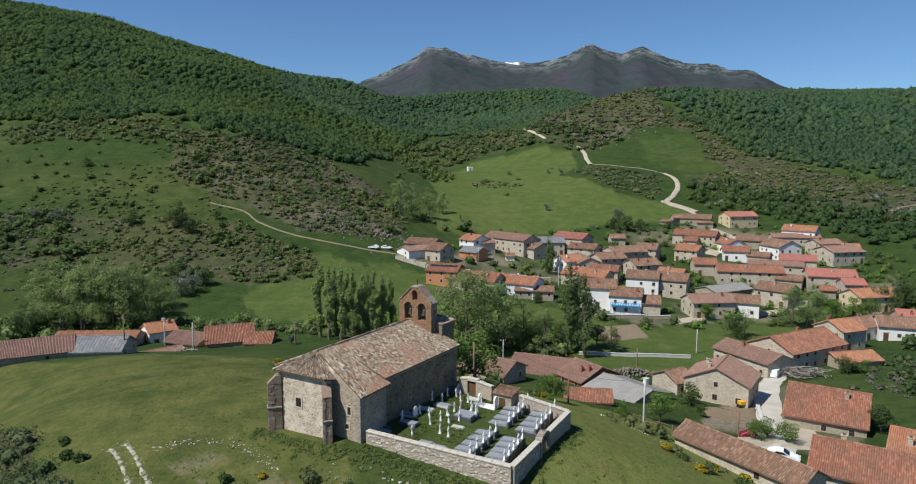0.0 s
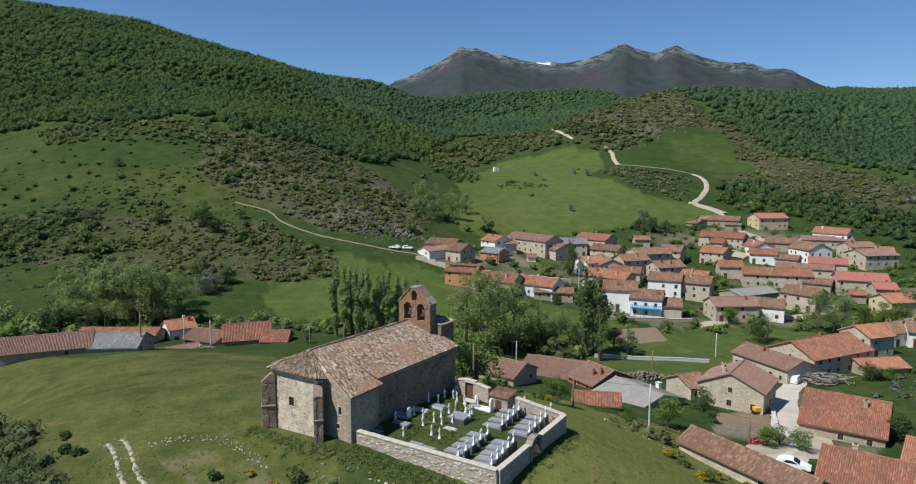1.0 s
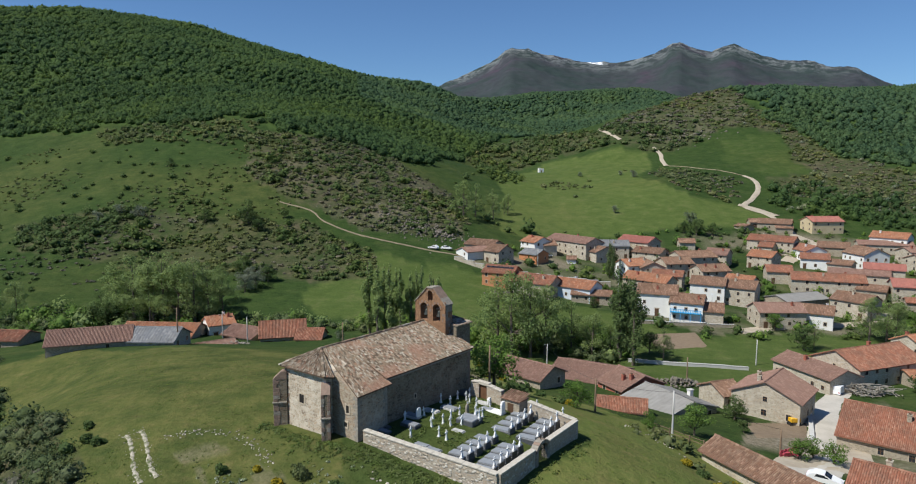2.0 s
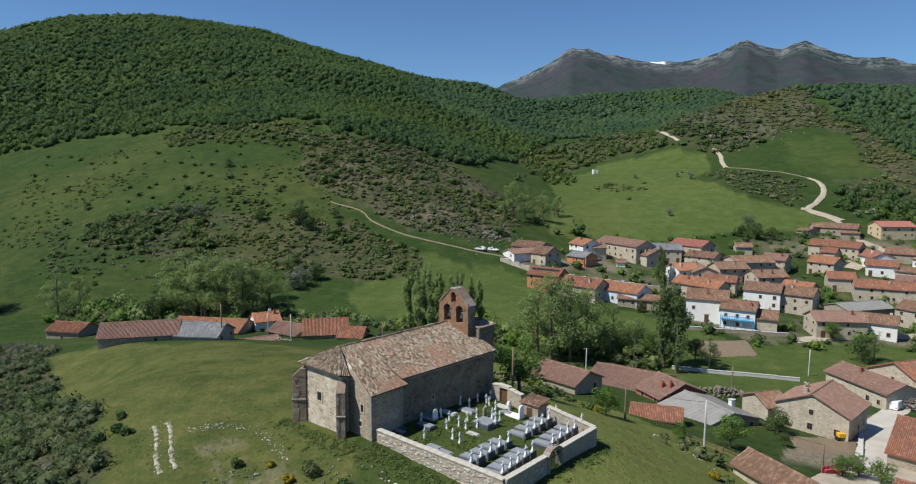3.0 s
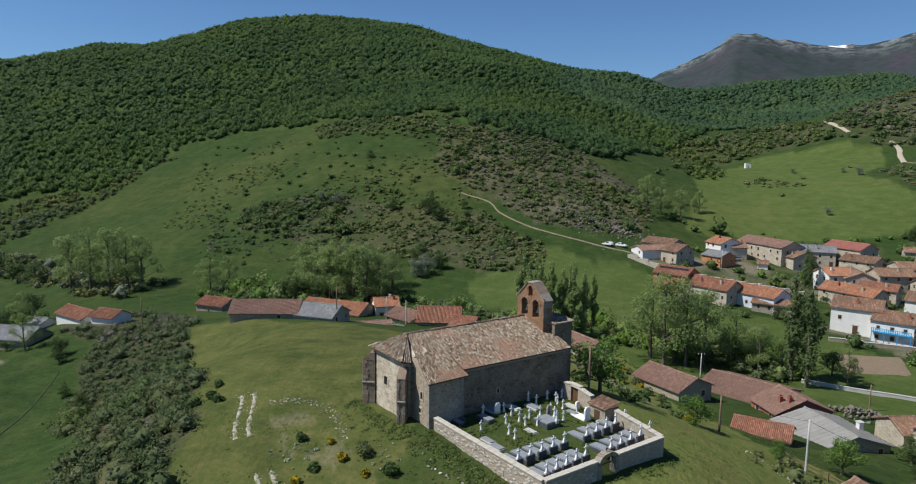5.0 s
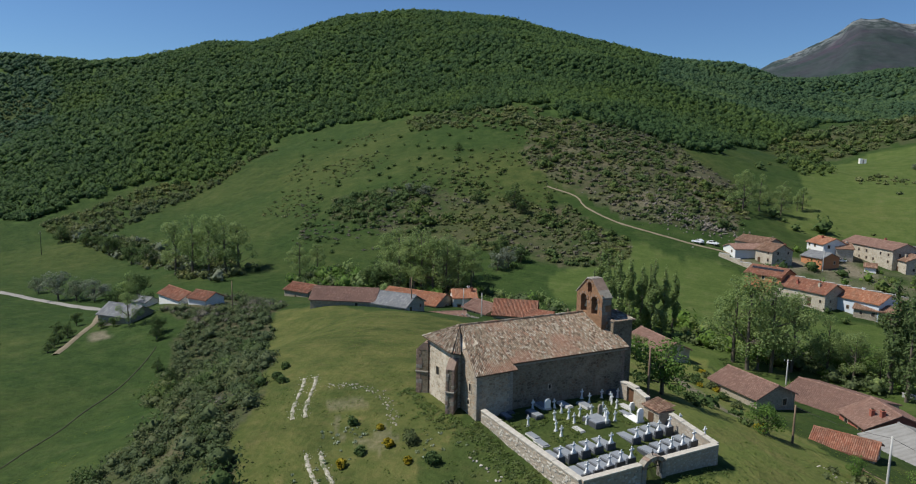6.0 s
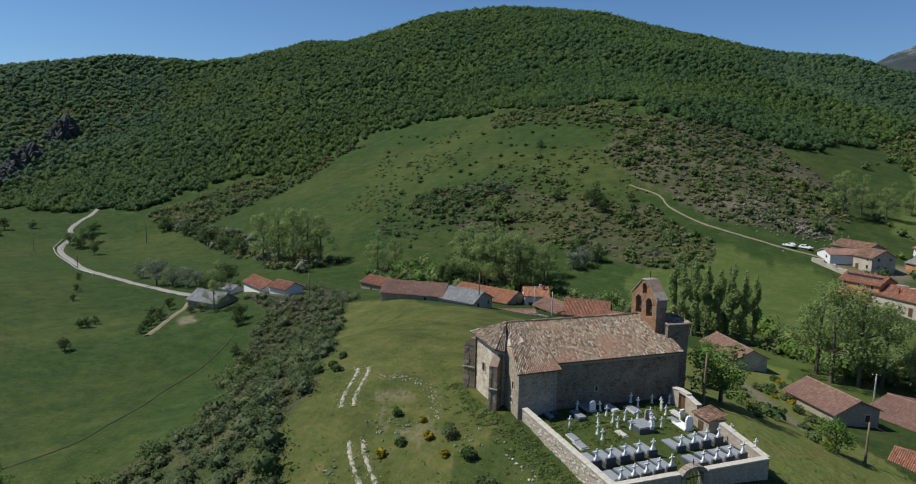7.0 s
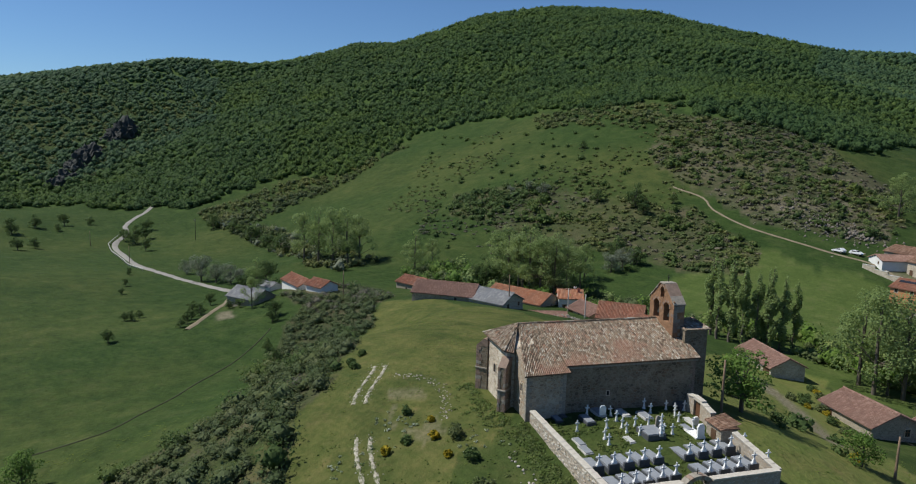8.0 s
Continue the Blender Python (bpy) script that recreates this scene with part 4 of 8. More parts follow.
quoins(18.5, -6.6, -0.8, 5.2, -1, 1, 4, "red_ashlar")
quoins(-2.35, 3.3, -1.2, 6.3, 1, -1, 6, "red_ashlar")


def buttress(x, y, turn, top, name, label):
    b = part(name, boxes((-0.55, -0.44, -1.6, 0.9, 0.44, top - 0.9)), "church_wall_shaded", church, label)
    b.matrix_local = pose(x, y, 0, 0, 0, turn)
    rng = random.Random(name)
    z = -0.9
    while z < top - 1.0:
        h = rng.uniform(0.38, 0.5)
        for sy in (-1, 1):
            w = rng.uniform(0.25, 0.4)
            part("stone", boxes((-0.59, min(sy * 0.48, sy * (0.48 - w)), z + 0.012, -0.59 + rng.uniform(0.4, 0.8), max(sy * 0.48, sy * (0.48 - w)), min(z + h, top - 0.92) - 0.012), bevel=0.025), "red_ashlar" if rng.random() < 0.65 else "grey_stone", b)
        z += h
    part("string_course", boxes((-0.68, -0.54, 2.2, 0.9, 0.54, 2.38), bevel=0.03), "grey_stone", b, "worn projecting stone course")
    bm = bmesh.new()
    hull(bm, [(-0.6, -0.47, top - 0.9), (0.9, -0.47, top - 0.9), (0.9, 0.47, top - 0.9), (-0.6, 0.47, top - 0.9), (0.35, -0.47, top), (0.9, -0.47, top), (0.9, 0.47, top), (0.35, 0.47, top)],
         [(0, 1, 5, 4), (2, 3, 7, 6), (3, 0, 4, 7), (4, 5, 6, 7), (1, 2, 6, 5), (0, 3, 2, 1)])
    part("weathering", bm, "red_ashlar", b, "worn sloping stone cap")


buttress(-2.75, -3.75, 45, 5.7, "corner_buttress", "tall stepped ashlar buttress at the apse corner")
buttress(-2.85, 3.8, -45, 5.8, "corner_buttress", "tall stepped ashlar buttress at the apse corner")


def church_window(x, y, z, w, h, turn, arched=False, e=0.16):
    win = part("window", boxes((-w / 2 - e, -0.03, z - e, w / 2 + e, 0.1, z - 0.003), (-w / 2 - e, -0.03, z + h + 0.003, w / 2 + e, 0.1, z + h + e),
                               (-w / 2 - e, -0.03, z, -w / 2, 0.1, z + h), (w / 2, -0.03, z, w / 2 + e, 0.1, z + h)), "surround", church, "small dressed-stone window")
    win.matrix_local = pose(x, y, 0, 0, 0, turn)
    part("pane", boxes((-w / 2, 0.0, z, w / 2, 0.04, z + h)), "hollow", win)
    if arched:
        bm = bmesh.new()
        prism(bm, arch(0, z + h - 0.1, w, w / 2 + 0.1), -0.012, 0.03)
        part("arch_head", bm, "hollow", win)


church_window(-2.37, 0.55, 2.7, 0.75, 0.95, -90)
church_window(-1.47, -5.6, 2.7, 0.42, 0.8, -90, True)
church_window(-1.47, -5.3, 1.15, 0.45, 0.5, -90)
church_window(8.0, -6.62, 1.9, 0.3, 0.5, 0, False, 0.06)


def belfry():
    b = part("belfry", bmesh.new(), "belfry_stone", church, "rust-red stone bell gable with three arches")
    b.matrix_local = pose(17.3, -1.1, 0)
    me = b.data
    bm = bmesh.new()
    # front and back faces with three arched openings, across y, thickness along x
    out = [(-2.5, 4.5), (-2.5, 10.7), (-0.5, 12.62), (0.5, 12.62), (2.5, 10.7), (2.5, 4.5)]
    holes = [arch(-1.05, 8.4, 1.2, 2.25, 9), arch(1.05, 8.4, 1.2, 2.25, 9), arch(0, 10.95, 0.8, 1.35, 9)]
    for x in (0.0, 1.35):
        edges = []
        for loop in [out] + holes:
            vs = [bm.verts.new((x, y, z)) for y, z in loop]
            edges += [bm.edges.new((vs[i], vs[(i + 1) % len(vs)])) for i in range(len(vs))]
        bmesh.ops.triangle_fill(bm, edges=edges, use_beauty=True)
    bm.verts.ensure_lookup_table()
    half = len(bm.verts) // 2
    vs = list(bm.verts)
    o = 0
    for loop in [out] + holes:
        n = len(loop)
        for i in range(n):
            p, q = o + i, o + (i + 1) % n
            bm.faces.new((vs[p], vs[q], vs[q + half], vs[p + half]))
        o += n
    bmesh.ops.recalc_face_normals(bm, faces=bm.faces[:])
    bm.to_mesh(me)
    bm.free()
    rng = random.Random(11)
    # ashlar blocks proud of the faces
    for x0, x1 in ((-0.05, 0.12), (1.23, 1.40)):
        z = 7.4
        while z < 10.8:
            h = rng.uniform(0.34, 0.44)
            for y0, y1 in ((-2.53, -1.97), (-0.2, 0.2), (1.97, 2.53)):
                y = y0
                while y < y1 - 0.1:
                    w = min(rng.uniform(0.32, 0.6), y1 - y)
                    if rng.random() < 0.85:
                        part("stone", boxes((x0 + rng.uniform(0, 0.03), y + 0.012, z + 0.012, x1, y + w - 0.012, z + h - 0.012), bevel=0.02), "belfry_stone" if rng.random() < 0.6 else ("red_ashlar" if rng.random() < 0.6 else "grey_stone"), b)
                    y += w
            z += h
        for cy, z0, w, hh in ((-1.05, 8.4, 1.2, 2.25), (1.05, 8.4, 1.2, 2.25), (0, 10.95, 0.8, 1.35)):
            r = w / 2
            n = 9
            for k in range(n):
                a0, a1 = math.pi * k / n, math.pi * (k + 0.92) / n
                bm = bmesh.new()
                zc = z0 + hh - r
                prism_pts = [(cy - rr * math.cos(a), zc + rr * math.sin(a)) for rr, a in ((r + 0.01, a0), (r + 0.3, a0), (r + 0.3, a1), (r + 0.01, a1))]
                v0 = [bm.verts.new((x0 - 0.015, y, zz)) for y, zz in prism_pts]
                v1 = [bm.verts.new((x1, y, zz)) for y, zz in prism_pts]
                bm.faces.new(v0)
                bm.faces.new(v1[::-1])
                for i in range(4):
                    bm.faces.new((v0[i], v1[i], v1[(i + 1) % 4], v0[(i + 1) % 4]))
                bmesh.ops.recalc_face_normals(bm, faces=bm.faces[:])
                part("voussoir", bm, "red_ashlar" if k % 2 else "belfry_stone", b)
    # ashlar on the narrow ends
    for y0, y1 in ((-2.55, -2.4), (2.4, 2.55)):
        z = 7.0
        while z < 10.5:
            h = rng.uniform(0.34, 0.44)
            cut = rng.uniform(0.45, 0.9)
            for xa, xb in ((0.02, cut), (cut, 1.33)):
                part("stone", boxes((xa + 0.012, y0 + rng.uniform(0, 0.03), z + 0.012, xb - 0.012, y1 + rng.uniform(-0.03, 0), z + h - 0.012), bevel=0.02), rng.choice(("belfry_stone", "red_ashlar", "belfry_stone", "grey_stone")), b)
            z += h
    # sloping copings
    for s in (-1, 1):
        pts = [(0.5, 12.62), (0.92, 12.22), (1.34, 11.81), (1.78, 11.39), (2.2, 10.99), (2.6, 10.6)]
        for (ya, za), (yb, zb) in zip(pts, pts[1:]):
            bm = bmesh.new()
            hull(bm, [(-0.12, s * ya, za), (1.47, s * ya, za), (1.47, s * yb, zb), (-0.12, s * yb, zb), (-0.12, s * ya, za + 0.13), (1.47, s * ya, za + 0.13), (1.47, s * yb, zb + 0.13), (-0.12, s * yb, zb + 0.13)],
                 [(0, 1, 2, 3), (4, 5, 6, 7), (0, 1, 5, 4), (1, 2, 6, 5), (2, 3, 7, 6), (3, 0, 4, 7)])
            bmesh.ops.recalc_face_normals(bm, faces=bm.faces[:])
            part("coping_stone", bm, "grey_stone" if rng.random() < 0.6 else "red_ashlar", b, "weathered coping slab")
    part("cap_stone", boxes((-0.12, -0.52, 12.6, 1.47, 0.52, 12.8), bevel=0.05), "grey_stone", b, "grey capping slab")
    for cy, z0 in ((-1.05, 8.6), (1.05, 8.6)):
        bell = part("bell", lathe([(0.46, 0), (0.44, 0.08), (0.34, 0.28), (0.28, 0.55), (0.24, 0.74), (0.11, 0.84), (0.05, 0.86)], 14), "bronze", b, "aged bronze bell", True)
        bell.matrix_local = pose(0.65, cy, z0 + 0.35)
        part("yoke", boxes((-0.14, -0.5, 0.8, 0.14, 0.5, 1.12), bevel=0.04), "wood", bell, "heavy timber bell yoke")
    x = part("iron_cross", boxes((0.62, -0.03, 12.85, 0.68, 0.03, 13.7), (0.62, -0.24, 13.35, 0.68, 0.24, 13.41)), "iron", b, "small iron cross")
    return b


belfry()
part("stair_turret", boxes((18.3, -4.6, -1.2, 21.2, -1.6, 8.0)), "church_wall_shaded", church, "squat shaded stone stair turret")
tq = [((18.2, -4.9, 8.0), (21.5, -4.9, 8.0), (21.5, -1.3, 8.45), (18.2, -1.3, 8.45))]
part("turret_roof", boxes((18.2, -4.85, 7.95, 21.45, -1.3, 8.12)), "church_tile", church, "mossy tiled turret roof")
tagged(part("turret_tiles", merged([tile_field(q, 0.26, 0.44, 41, 0.085) for q in tq]), "church_tile", church), kind="stuff")

# ---- the cemetery beside the church ----
YARD_Z = -0.15
yard_wall = tagged(thing("cemetery_wall", 0, 0, 0), "rubble cemetery wall with pale coping slabs", "wall")
CW, CS, CE, CN = Vector((-9.3, 65.95, 1.25)), Vector((4.9, 57.9, 1.15)), Vector((12.5, 72.8, 0.72)), Vector((0.25, 81.1, 1.95))


def wall_run(a, b, thick=0.5, coping=True, foot=-2.6, seed=0):
    d = (b - a)
    flat = Vector((d.x, d.y, 0))
    n = Vector((-flat.y, flat.x, 0)).normalized() * thick / 2
    bm = bmesh.new()
    pts = []
    for p in (a, b):
        for s in (-1, 1):
            q = p + n * s
            pts += [(q.x, q.y, foot), (q.x, q.y, p.z - 0.12)]
    hull(bm, pts, [(0, 2, 3, 1), (4, 5, 7, 6), (0, 1, 5, 4), (2, 6, 7, 3), (1, 3, 7, 5), (0, 4, 6, 2)])
    bmesh.ops.recalc_face_normals(bm, faces=bm.faces[:])
    run = part("wall_run", bm, "yard_stone", yard_wall)
    if coping:
        rng = random.Random(seed)
        length, s = flat.length, 0.0
        turn = math.degrees(math.atan2(flat.y, flat.x))
        while s < length - 0.2:
            w = min(rng.uniform(0.7, 1.15), length - s)
            p = a.lerp(b, (s + w / 2) / length)
            c = part("coping_stone", boxes((-w / 2 + 0.008, -thick / 2 - 0.07, -0.12, w / 2 - 0.008, thick / 2 + 0.07, 0.03), bevel=0.02), "coping", yard_wall)
            c.matrix_local = pose(p.x, p.y, p.z + rng.uniform(-0.012, 0.012), 0, -math.degrees(math.atan2(d.z, length)), turn + rng.uniform(-0.6, 0.6))
            s += w
    return run


wall_run(CW, CS, seed=1)
G0, G1 = CS.lerp(CE, 0.40), CS.lerp(CE, 0.575)
wall_run(CS, G0, seed=2)
wall_run(G1, CE, seed=3)
wall_run(CE, Vector((7.3, 75.9, 1.5)), seed=4)
D0, D1 = Vector((1.3, 80.55, 2.05)), Vector((2.35, 79.8, 1.95))
wall_run(CN, D0, 0.55, seed=5)
wall_run(D1, Vector((4.2, 78.2, 1.75)), 0.5, seed=6)


def facing_stones(a, b, height_m, out, seed, n=140):
    """Single face stones standing proud of the wall's outer face."""
    rng = random.Random(seed)
    d = b - a
    length = Vector((d.x, d.y, 0)).length
    turn = math.degrees(math.atan2(d.y, d.x))
    nrm = Vector((d.y, -d.x, 0)).normalized() * out
    meshes = []
    for k in range(6):
        w, h = rng.uniform(0.24, 0.46), rng.uniform(0.14, 0.24)
        bm = boxes((-w / 2, -0.05, -h / 2, w / 2, 0.05, h / 2), bevel=0.03)
        for v in bm.verts:
            v.co += Vector((rng.uniform(-0.02, 0.02), rng.uniform(-0.015, 0.015), rng.uniform(-0.02, 0.02)))
        me = bpy.data.meshes.new("stone")
        bm.to_mesh(me)
        bm.free()
        me.materials.append(M["yard_stone" if k % 2 else "coping"])
        meshes.append(me)
    for i in range(n):
        s, t = rng.random(), rng.random()
        p = a.lerp(b, 0.02 + 0.96 * s) + nrm * 0.25
        ob = new("stone", rng.choice(meshes))
        ob.parent = yard_wall
        ob.matrix_local = pose(p.x, p.y, p.z - 0.3 - t * (height_m - 0.4), rng.uniform(-3, 3), rng.uniform(-6, 6), turn)


facing_stones(CW, CS, 2.3, 1, 7, 200)
facing_stones(CS, G0, 2.2, 1, 8, 40)


def gate():
    a, b = Vector((G0.x, G0.y, 0)), Vector((G1.x, G1.y, 0))
    m = (a + b) / 2
    turn = math.degrees(math.atan2(b.y - a.y, b.x - a.x))
    w = (b - a).length
    g = tagged(thing("cemetery_gate", m.x, m.y, -1.6, turn), "arched stone gateway with iron gate in cemetery wall", "gate")
    rng = random.Random(4)
    for s in (-1, 1):
        x0 = s * w / 2
        for k in range(5):
            part("pier_stone", boxes((min(x0, x0 - s * 0.5), -0.36, k * 0.42, max(x0, x0 - s * 0.5), 0.36, k * 0.42 + 0.405), bevel=0.025), "grey_stone", g)
    r0, r1, n = w / 2 - 0.5, w / 2 - 0.02, 11
    for k in range(n):
        a0, a1 = math.pi * k / n + 0.01, math.pi * (k + 1) / n - 0.01
        bm = bmesh.new()
        prism(bm, [(-r * math.cos(q), 2.1 + r * math.sin(q) * 0.66) for r, q in ((r0, a0), (r1, a0), (r1, a1), (r0, a1))], -0.36, 0.36)
        bmesh.ops.recalc_face_normals(bm, faces=bm.faces[:])
        part("voussoir", bm, "grey_stone" if k % 3 else "red_ashlar", g)
    leaf = part("iron_gate", boxes((-r0, -0.03, 0.35, r0, 0.03, 0.42), (-r0, -0.03, 1.9, r0, 0.03, 1.97)), "iron", g, "dark wrought iron double gate")
    for i in range(13):
        x = -r0 + 0.06 + i * (2 * r0 - 0.12) / 12
        top = 2.1 + 0.66 * math.sqrt(max(r0 * r0 - x * x, 0.02)) * 0.95
        part("bar", boxes((x - 0.018, -0.018, 0.2, x + 0.018, 0.018, top)), "iron", leaf)
    part("cross", boxes((-0.025, -0.025, 2.8, 0.025, 0.025, 3.6), (-0.17, -0.02, 3.3, 0.17, 0.02, 3.35)), "iron", g, "small iron cross")


gate()


def mortuary():
    h = tagged(thing("mortuary_hut", 5.7, 76.9, -0.7, -33), "small stone mortuary hut with tile roof", "hut")
    part("wall", boxes((-1.2, -0.9, -0.8, 1.2, 0.9, 2.1)), "barn_stone", h)
    q = [((-1.4, -1.12, 2.1), (1.4, -1.12, 2.1), (1.4, 1.1, 2.6), (-1.4, 1.1, 2.6))]
    part("roof", boxes((-1.35, -1.08, 2.07, 1.35, 1.05, 2.19)), "tile_brown", h, "sagging roof of mixed old tiles")
    tagged(part("roof_tiles", merged([tile_field(s, 0.24, 0.4, 9, 0.085) for s in q]), "tile_brown", h), kind="stuff")
    part("door", boxes((-0.4, -0.94, 0, 0.4, -0.89, 1.7)), "door_wood", h, "low dark plank door")


mortuary()
yard_door = tagged(thing("yard_door", 1.82, 80.18, -0.2, -36), "brown wooden door in the yard wall", "door")
part("leaf", boxes((-0.6, -0.05, 0, 0.6, 0.05, 1.95)), "shutter", yard_door)
part("lintel", boxes((-0.95, -0.3, 1.95, 0.95, 0.3, 2.35), bevel=0.03), "coping", yard_door, "pale stone lintel")


def cross_mesh(h=0.95, foot=0.42, arm=0.42):
    """A white cross with trefoil ends on a stepped, scrolled foot."""
    bm = bmesh.new()
    box(bm, -foot / 2, -0.12, 0, foot / 2, 0.12, h * 0.16)
    hull(bm, [(-foot * 0.34, -0.09, h * 0.16), (foot * 0.34, -0.09, h * 0.16), (foot * 0.34, 0.09, h * 0.16), (-foot * 0.34, 0.09, h * 0.16),
              (-0.08, -0.06, h * 0.46), (0.08, -0.06, h * 0.46), (0.08, 0.06, h * 0.46), (-0.08, 0.06, h * 0.46)],
         [(4, 5, 6, 7), (0, 1, 5, 4), (1, 2, 6, 5), (2, 3, 7, 6), (3, 0, 4, 7)])
    box(bm, -0.06, -0.05, h * 0.46, 0.06, 0.05, h * 0.985)
    z = h * 0.76
    box(bm, -arm / 2, -0.05, z - 0.055, arm / 2, 0.05, z + 0.055)
    for cx, cz in ((-arm / 2, z), (arm / 2, z), (0, h)):
        bmesh.ops.create_icosphere(bm, subdivisions=1, radius=0.095, matrix=Matrix.Translation((cx, 0, cz)) @ Matrix.Diagonal((1, 0.6, 1, 1)))
    return bm


UX, UY = math.cos(radians(CH_TURN)), math.sin(radians(CH_TURN))
ROW_TURN = CH_TURN + 2


def tomb(x, y):
    """One tomb of a row: the slab runs away from the cross end."""
    t = tagged(thing("tomb", x, y, YARD_Z - 0.05, ROW_TURN - 90), "grey granite tomb with white marble cross", "tomb", "granite tombs in rows")
    part("kerb", boxes((-2.25, -0.56, -0.3, 0.25, 0.56, 0.28), bevel=0.02), "dark_granite", t, "dark granite base")
    bm = bmesh.new()
    hull(bm, [(-2.2, -0.5, 0.284), (0.0, -0.5, 0.284), (0.0, 0.5, 0.284), (-2.2, 0.5, 0.284), (-2.2, -0.5, 0.36), (0.0, -0.5, 0.47), (0.0, 0.5, 0.47), (-2.2, 0.5, 0.36)],
         [(3, 2, 1, 0), (4, 5, 6, 7), (0, 1, 5, 4), (1, 2, 6, 5), (2, 3, 7, 6), (3, 0, 4, 7)])
    part("slab", bm, "slab", t, "sloping polished grey slab")
    part("headstone", boxes((0.0, -0.52, 0.284, 0.24, 0.52, 0.72), bevel=0.02), "dark_granite", t, "dark headstone block")
    c = part("cross", cross_mesh(1.05, 0.5, 0.44), "marble", t, "white marble cross on scrolled foot")
    c.matrix_local = pose(0.12, 0, 0.72, 0, 0, 90)
    return t


first_tomb = None
for (x0, y0), (x1, y1) in (((5.5, 70.2), (8.1, 76.1)), ((1.1, 62.0), (3.9, 67.5)), ((8.3, 68.3), (11.0, 74.1)), ((4.3, 60.4), (6.5, 65.6))):
    for k in range(5):
        f = k / 4
        x, y = x0 + (x1 - x0) * f, y0 + (y1 - y0) * f
        if first_tomb is None:
            first_tomb = tomb(x, y)
        else:
            copy_thing(first_tomb, pose(x, y, YARD_Z - 0.05 + 0.02 * math.sin(k * 2.3), 0, 0, ROW_TURN - 90))

rngc = random.Random(21)
CROSSES = [(-6.4, 74.3), (-6.2, 71.2), (-4.3, 72.8), (-3.2, 72.1), (-1.9, 71.0), (-1.0, 70.4), (-1.2, 72.3), (-1.9, 67.9), (-1.0, 67.2), (-4.8, 67.4), (-3.1, 77.5), (-3.8, 77.8),
           (-1.9, 76.7), (-1.3, 79.0), (0.0, 80.6), (0.3, 77.9), (1.2, 76.9), (0.3, 75.0), (2.8, 76.9), (2.2, 73.6), (-2.7, 80.0), (1.6, 72.9), (0.1, 70.9), (-0.4, 73.6), (-3.0, 70.0), (-5.2, 75.6), (-0.2, 78.9)]
grave_cross = None
for x, y in CROSSES:
    s = rngc.uniform(0.85, 1.2)
    m = pose(x, y, ground_z(x, y) - 0.05, rngc.uniform(-3, 3), rngc.uniform(-4, 4), ROW_TURN + rngc.uniform(-8, 8))
    if grave_cross is None:
        grave_cross = tagged(thing("grave_cross", x, y, 0), "white carved stone cross standing in the grass", "cross", "crosses in the grass")
        part("shaft", cross_mesh(1.12, 0.26, 0.36), "marble", grave_cross)
        part("plinth", boxes((-0.22, -0.16, -0.25, 0.22, 0.16, 0.06), bevel=0.02), "old_grave", grave_cross, "pale cement plinth")
        grave_cross.matrix_world = m
    else:
        copy_thing(grave_cross, m)


def flat_grave(x, y, w, l, h, kerb, slab, label, turn=0.0, stele=0.0, stele_mat="dark_granite"):
    g = tagged(thing("flat_grave", x, y, ground_z(x, y) - 0.05, ROW_TURN - 90 + turn), label, "grave")
    part("kerb", boxes((-l / 2, -w / 2, -0.3, l / 2, w / 2, h), bevel=0.02), kerb, g)
    part("slab", boxes((-l / 2 + 0.08, -w / 2 + 0.08, h + 0.004, l / 2 - 0.08, w / 2 - 0.08, h + 0.1), bevel=0.015), slab, g)
    if stele:
        bm = bmesh.new()
        prism(bm, [(-w * 0.36, h), (-w * 0.36, h + stele * 0.75), (-w * 0.2, h + stele), (w * 0.2, h + stele), (w * 0.36, h + stele * 0.75), (w * 0.36, h)], -0.1, 0.1)
        st = part("stele", bm, stele_mat, g, "upright shaped headstone")
        st.matrix_local = pose(l / 2 - 0.12, 0, 0, 0, 0, 90)
    return g


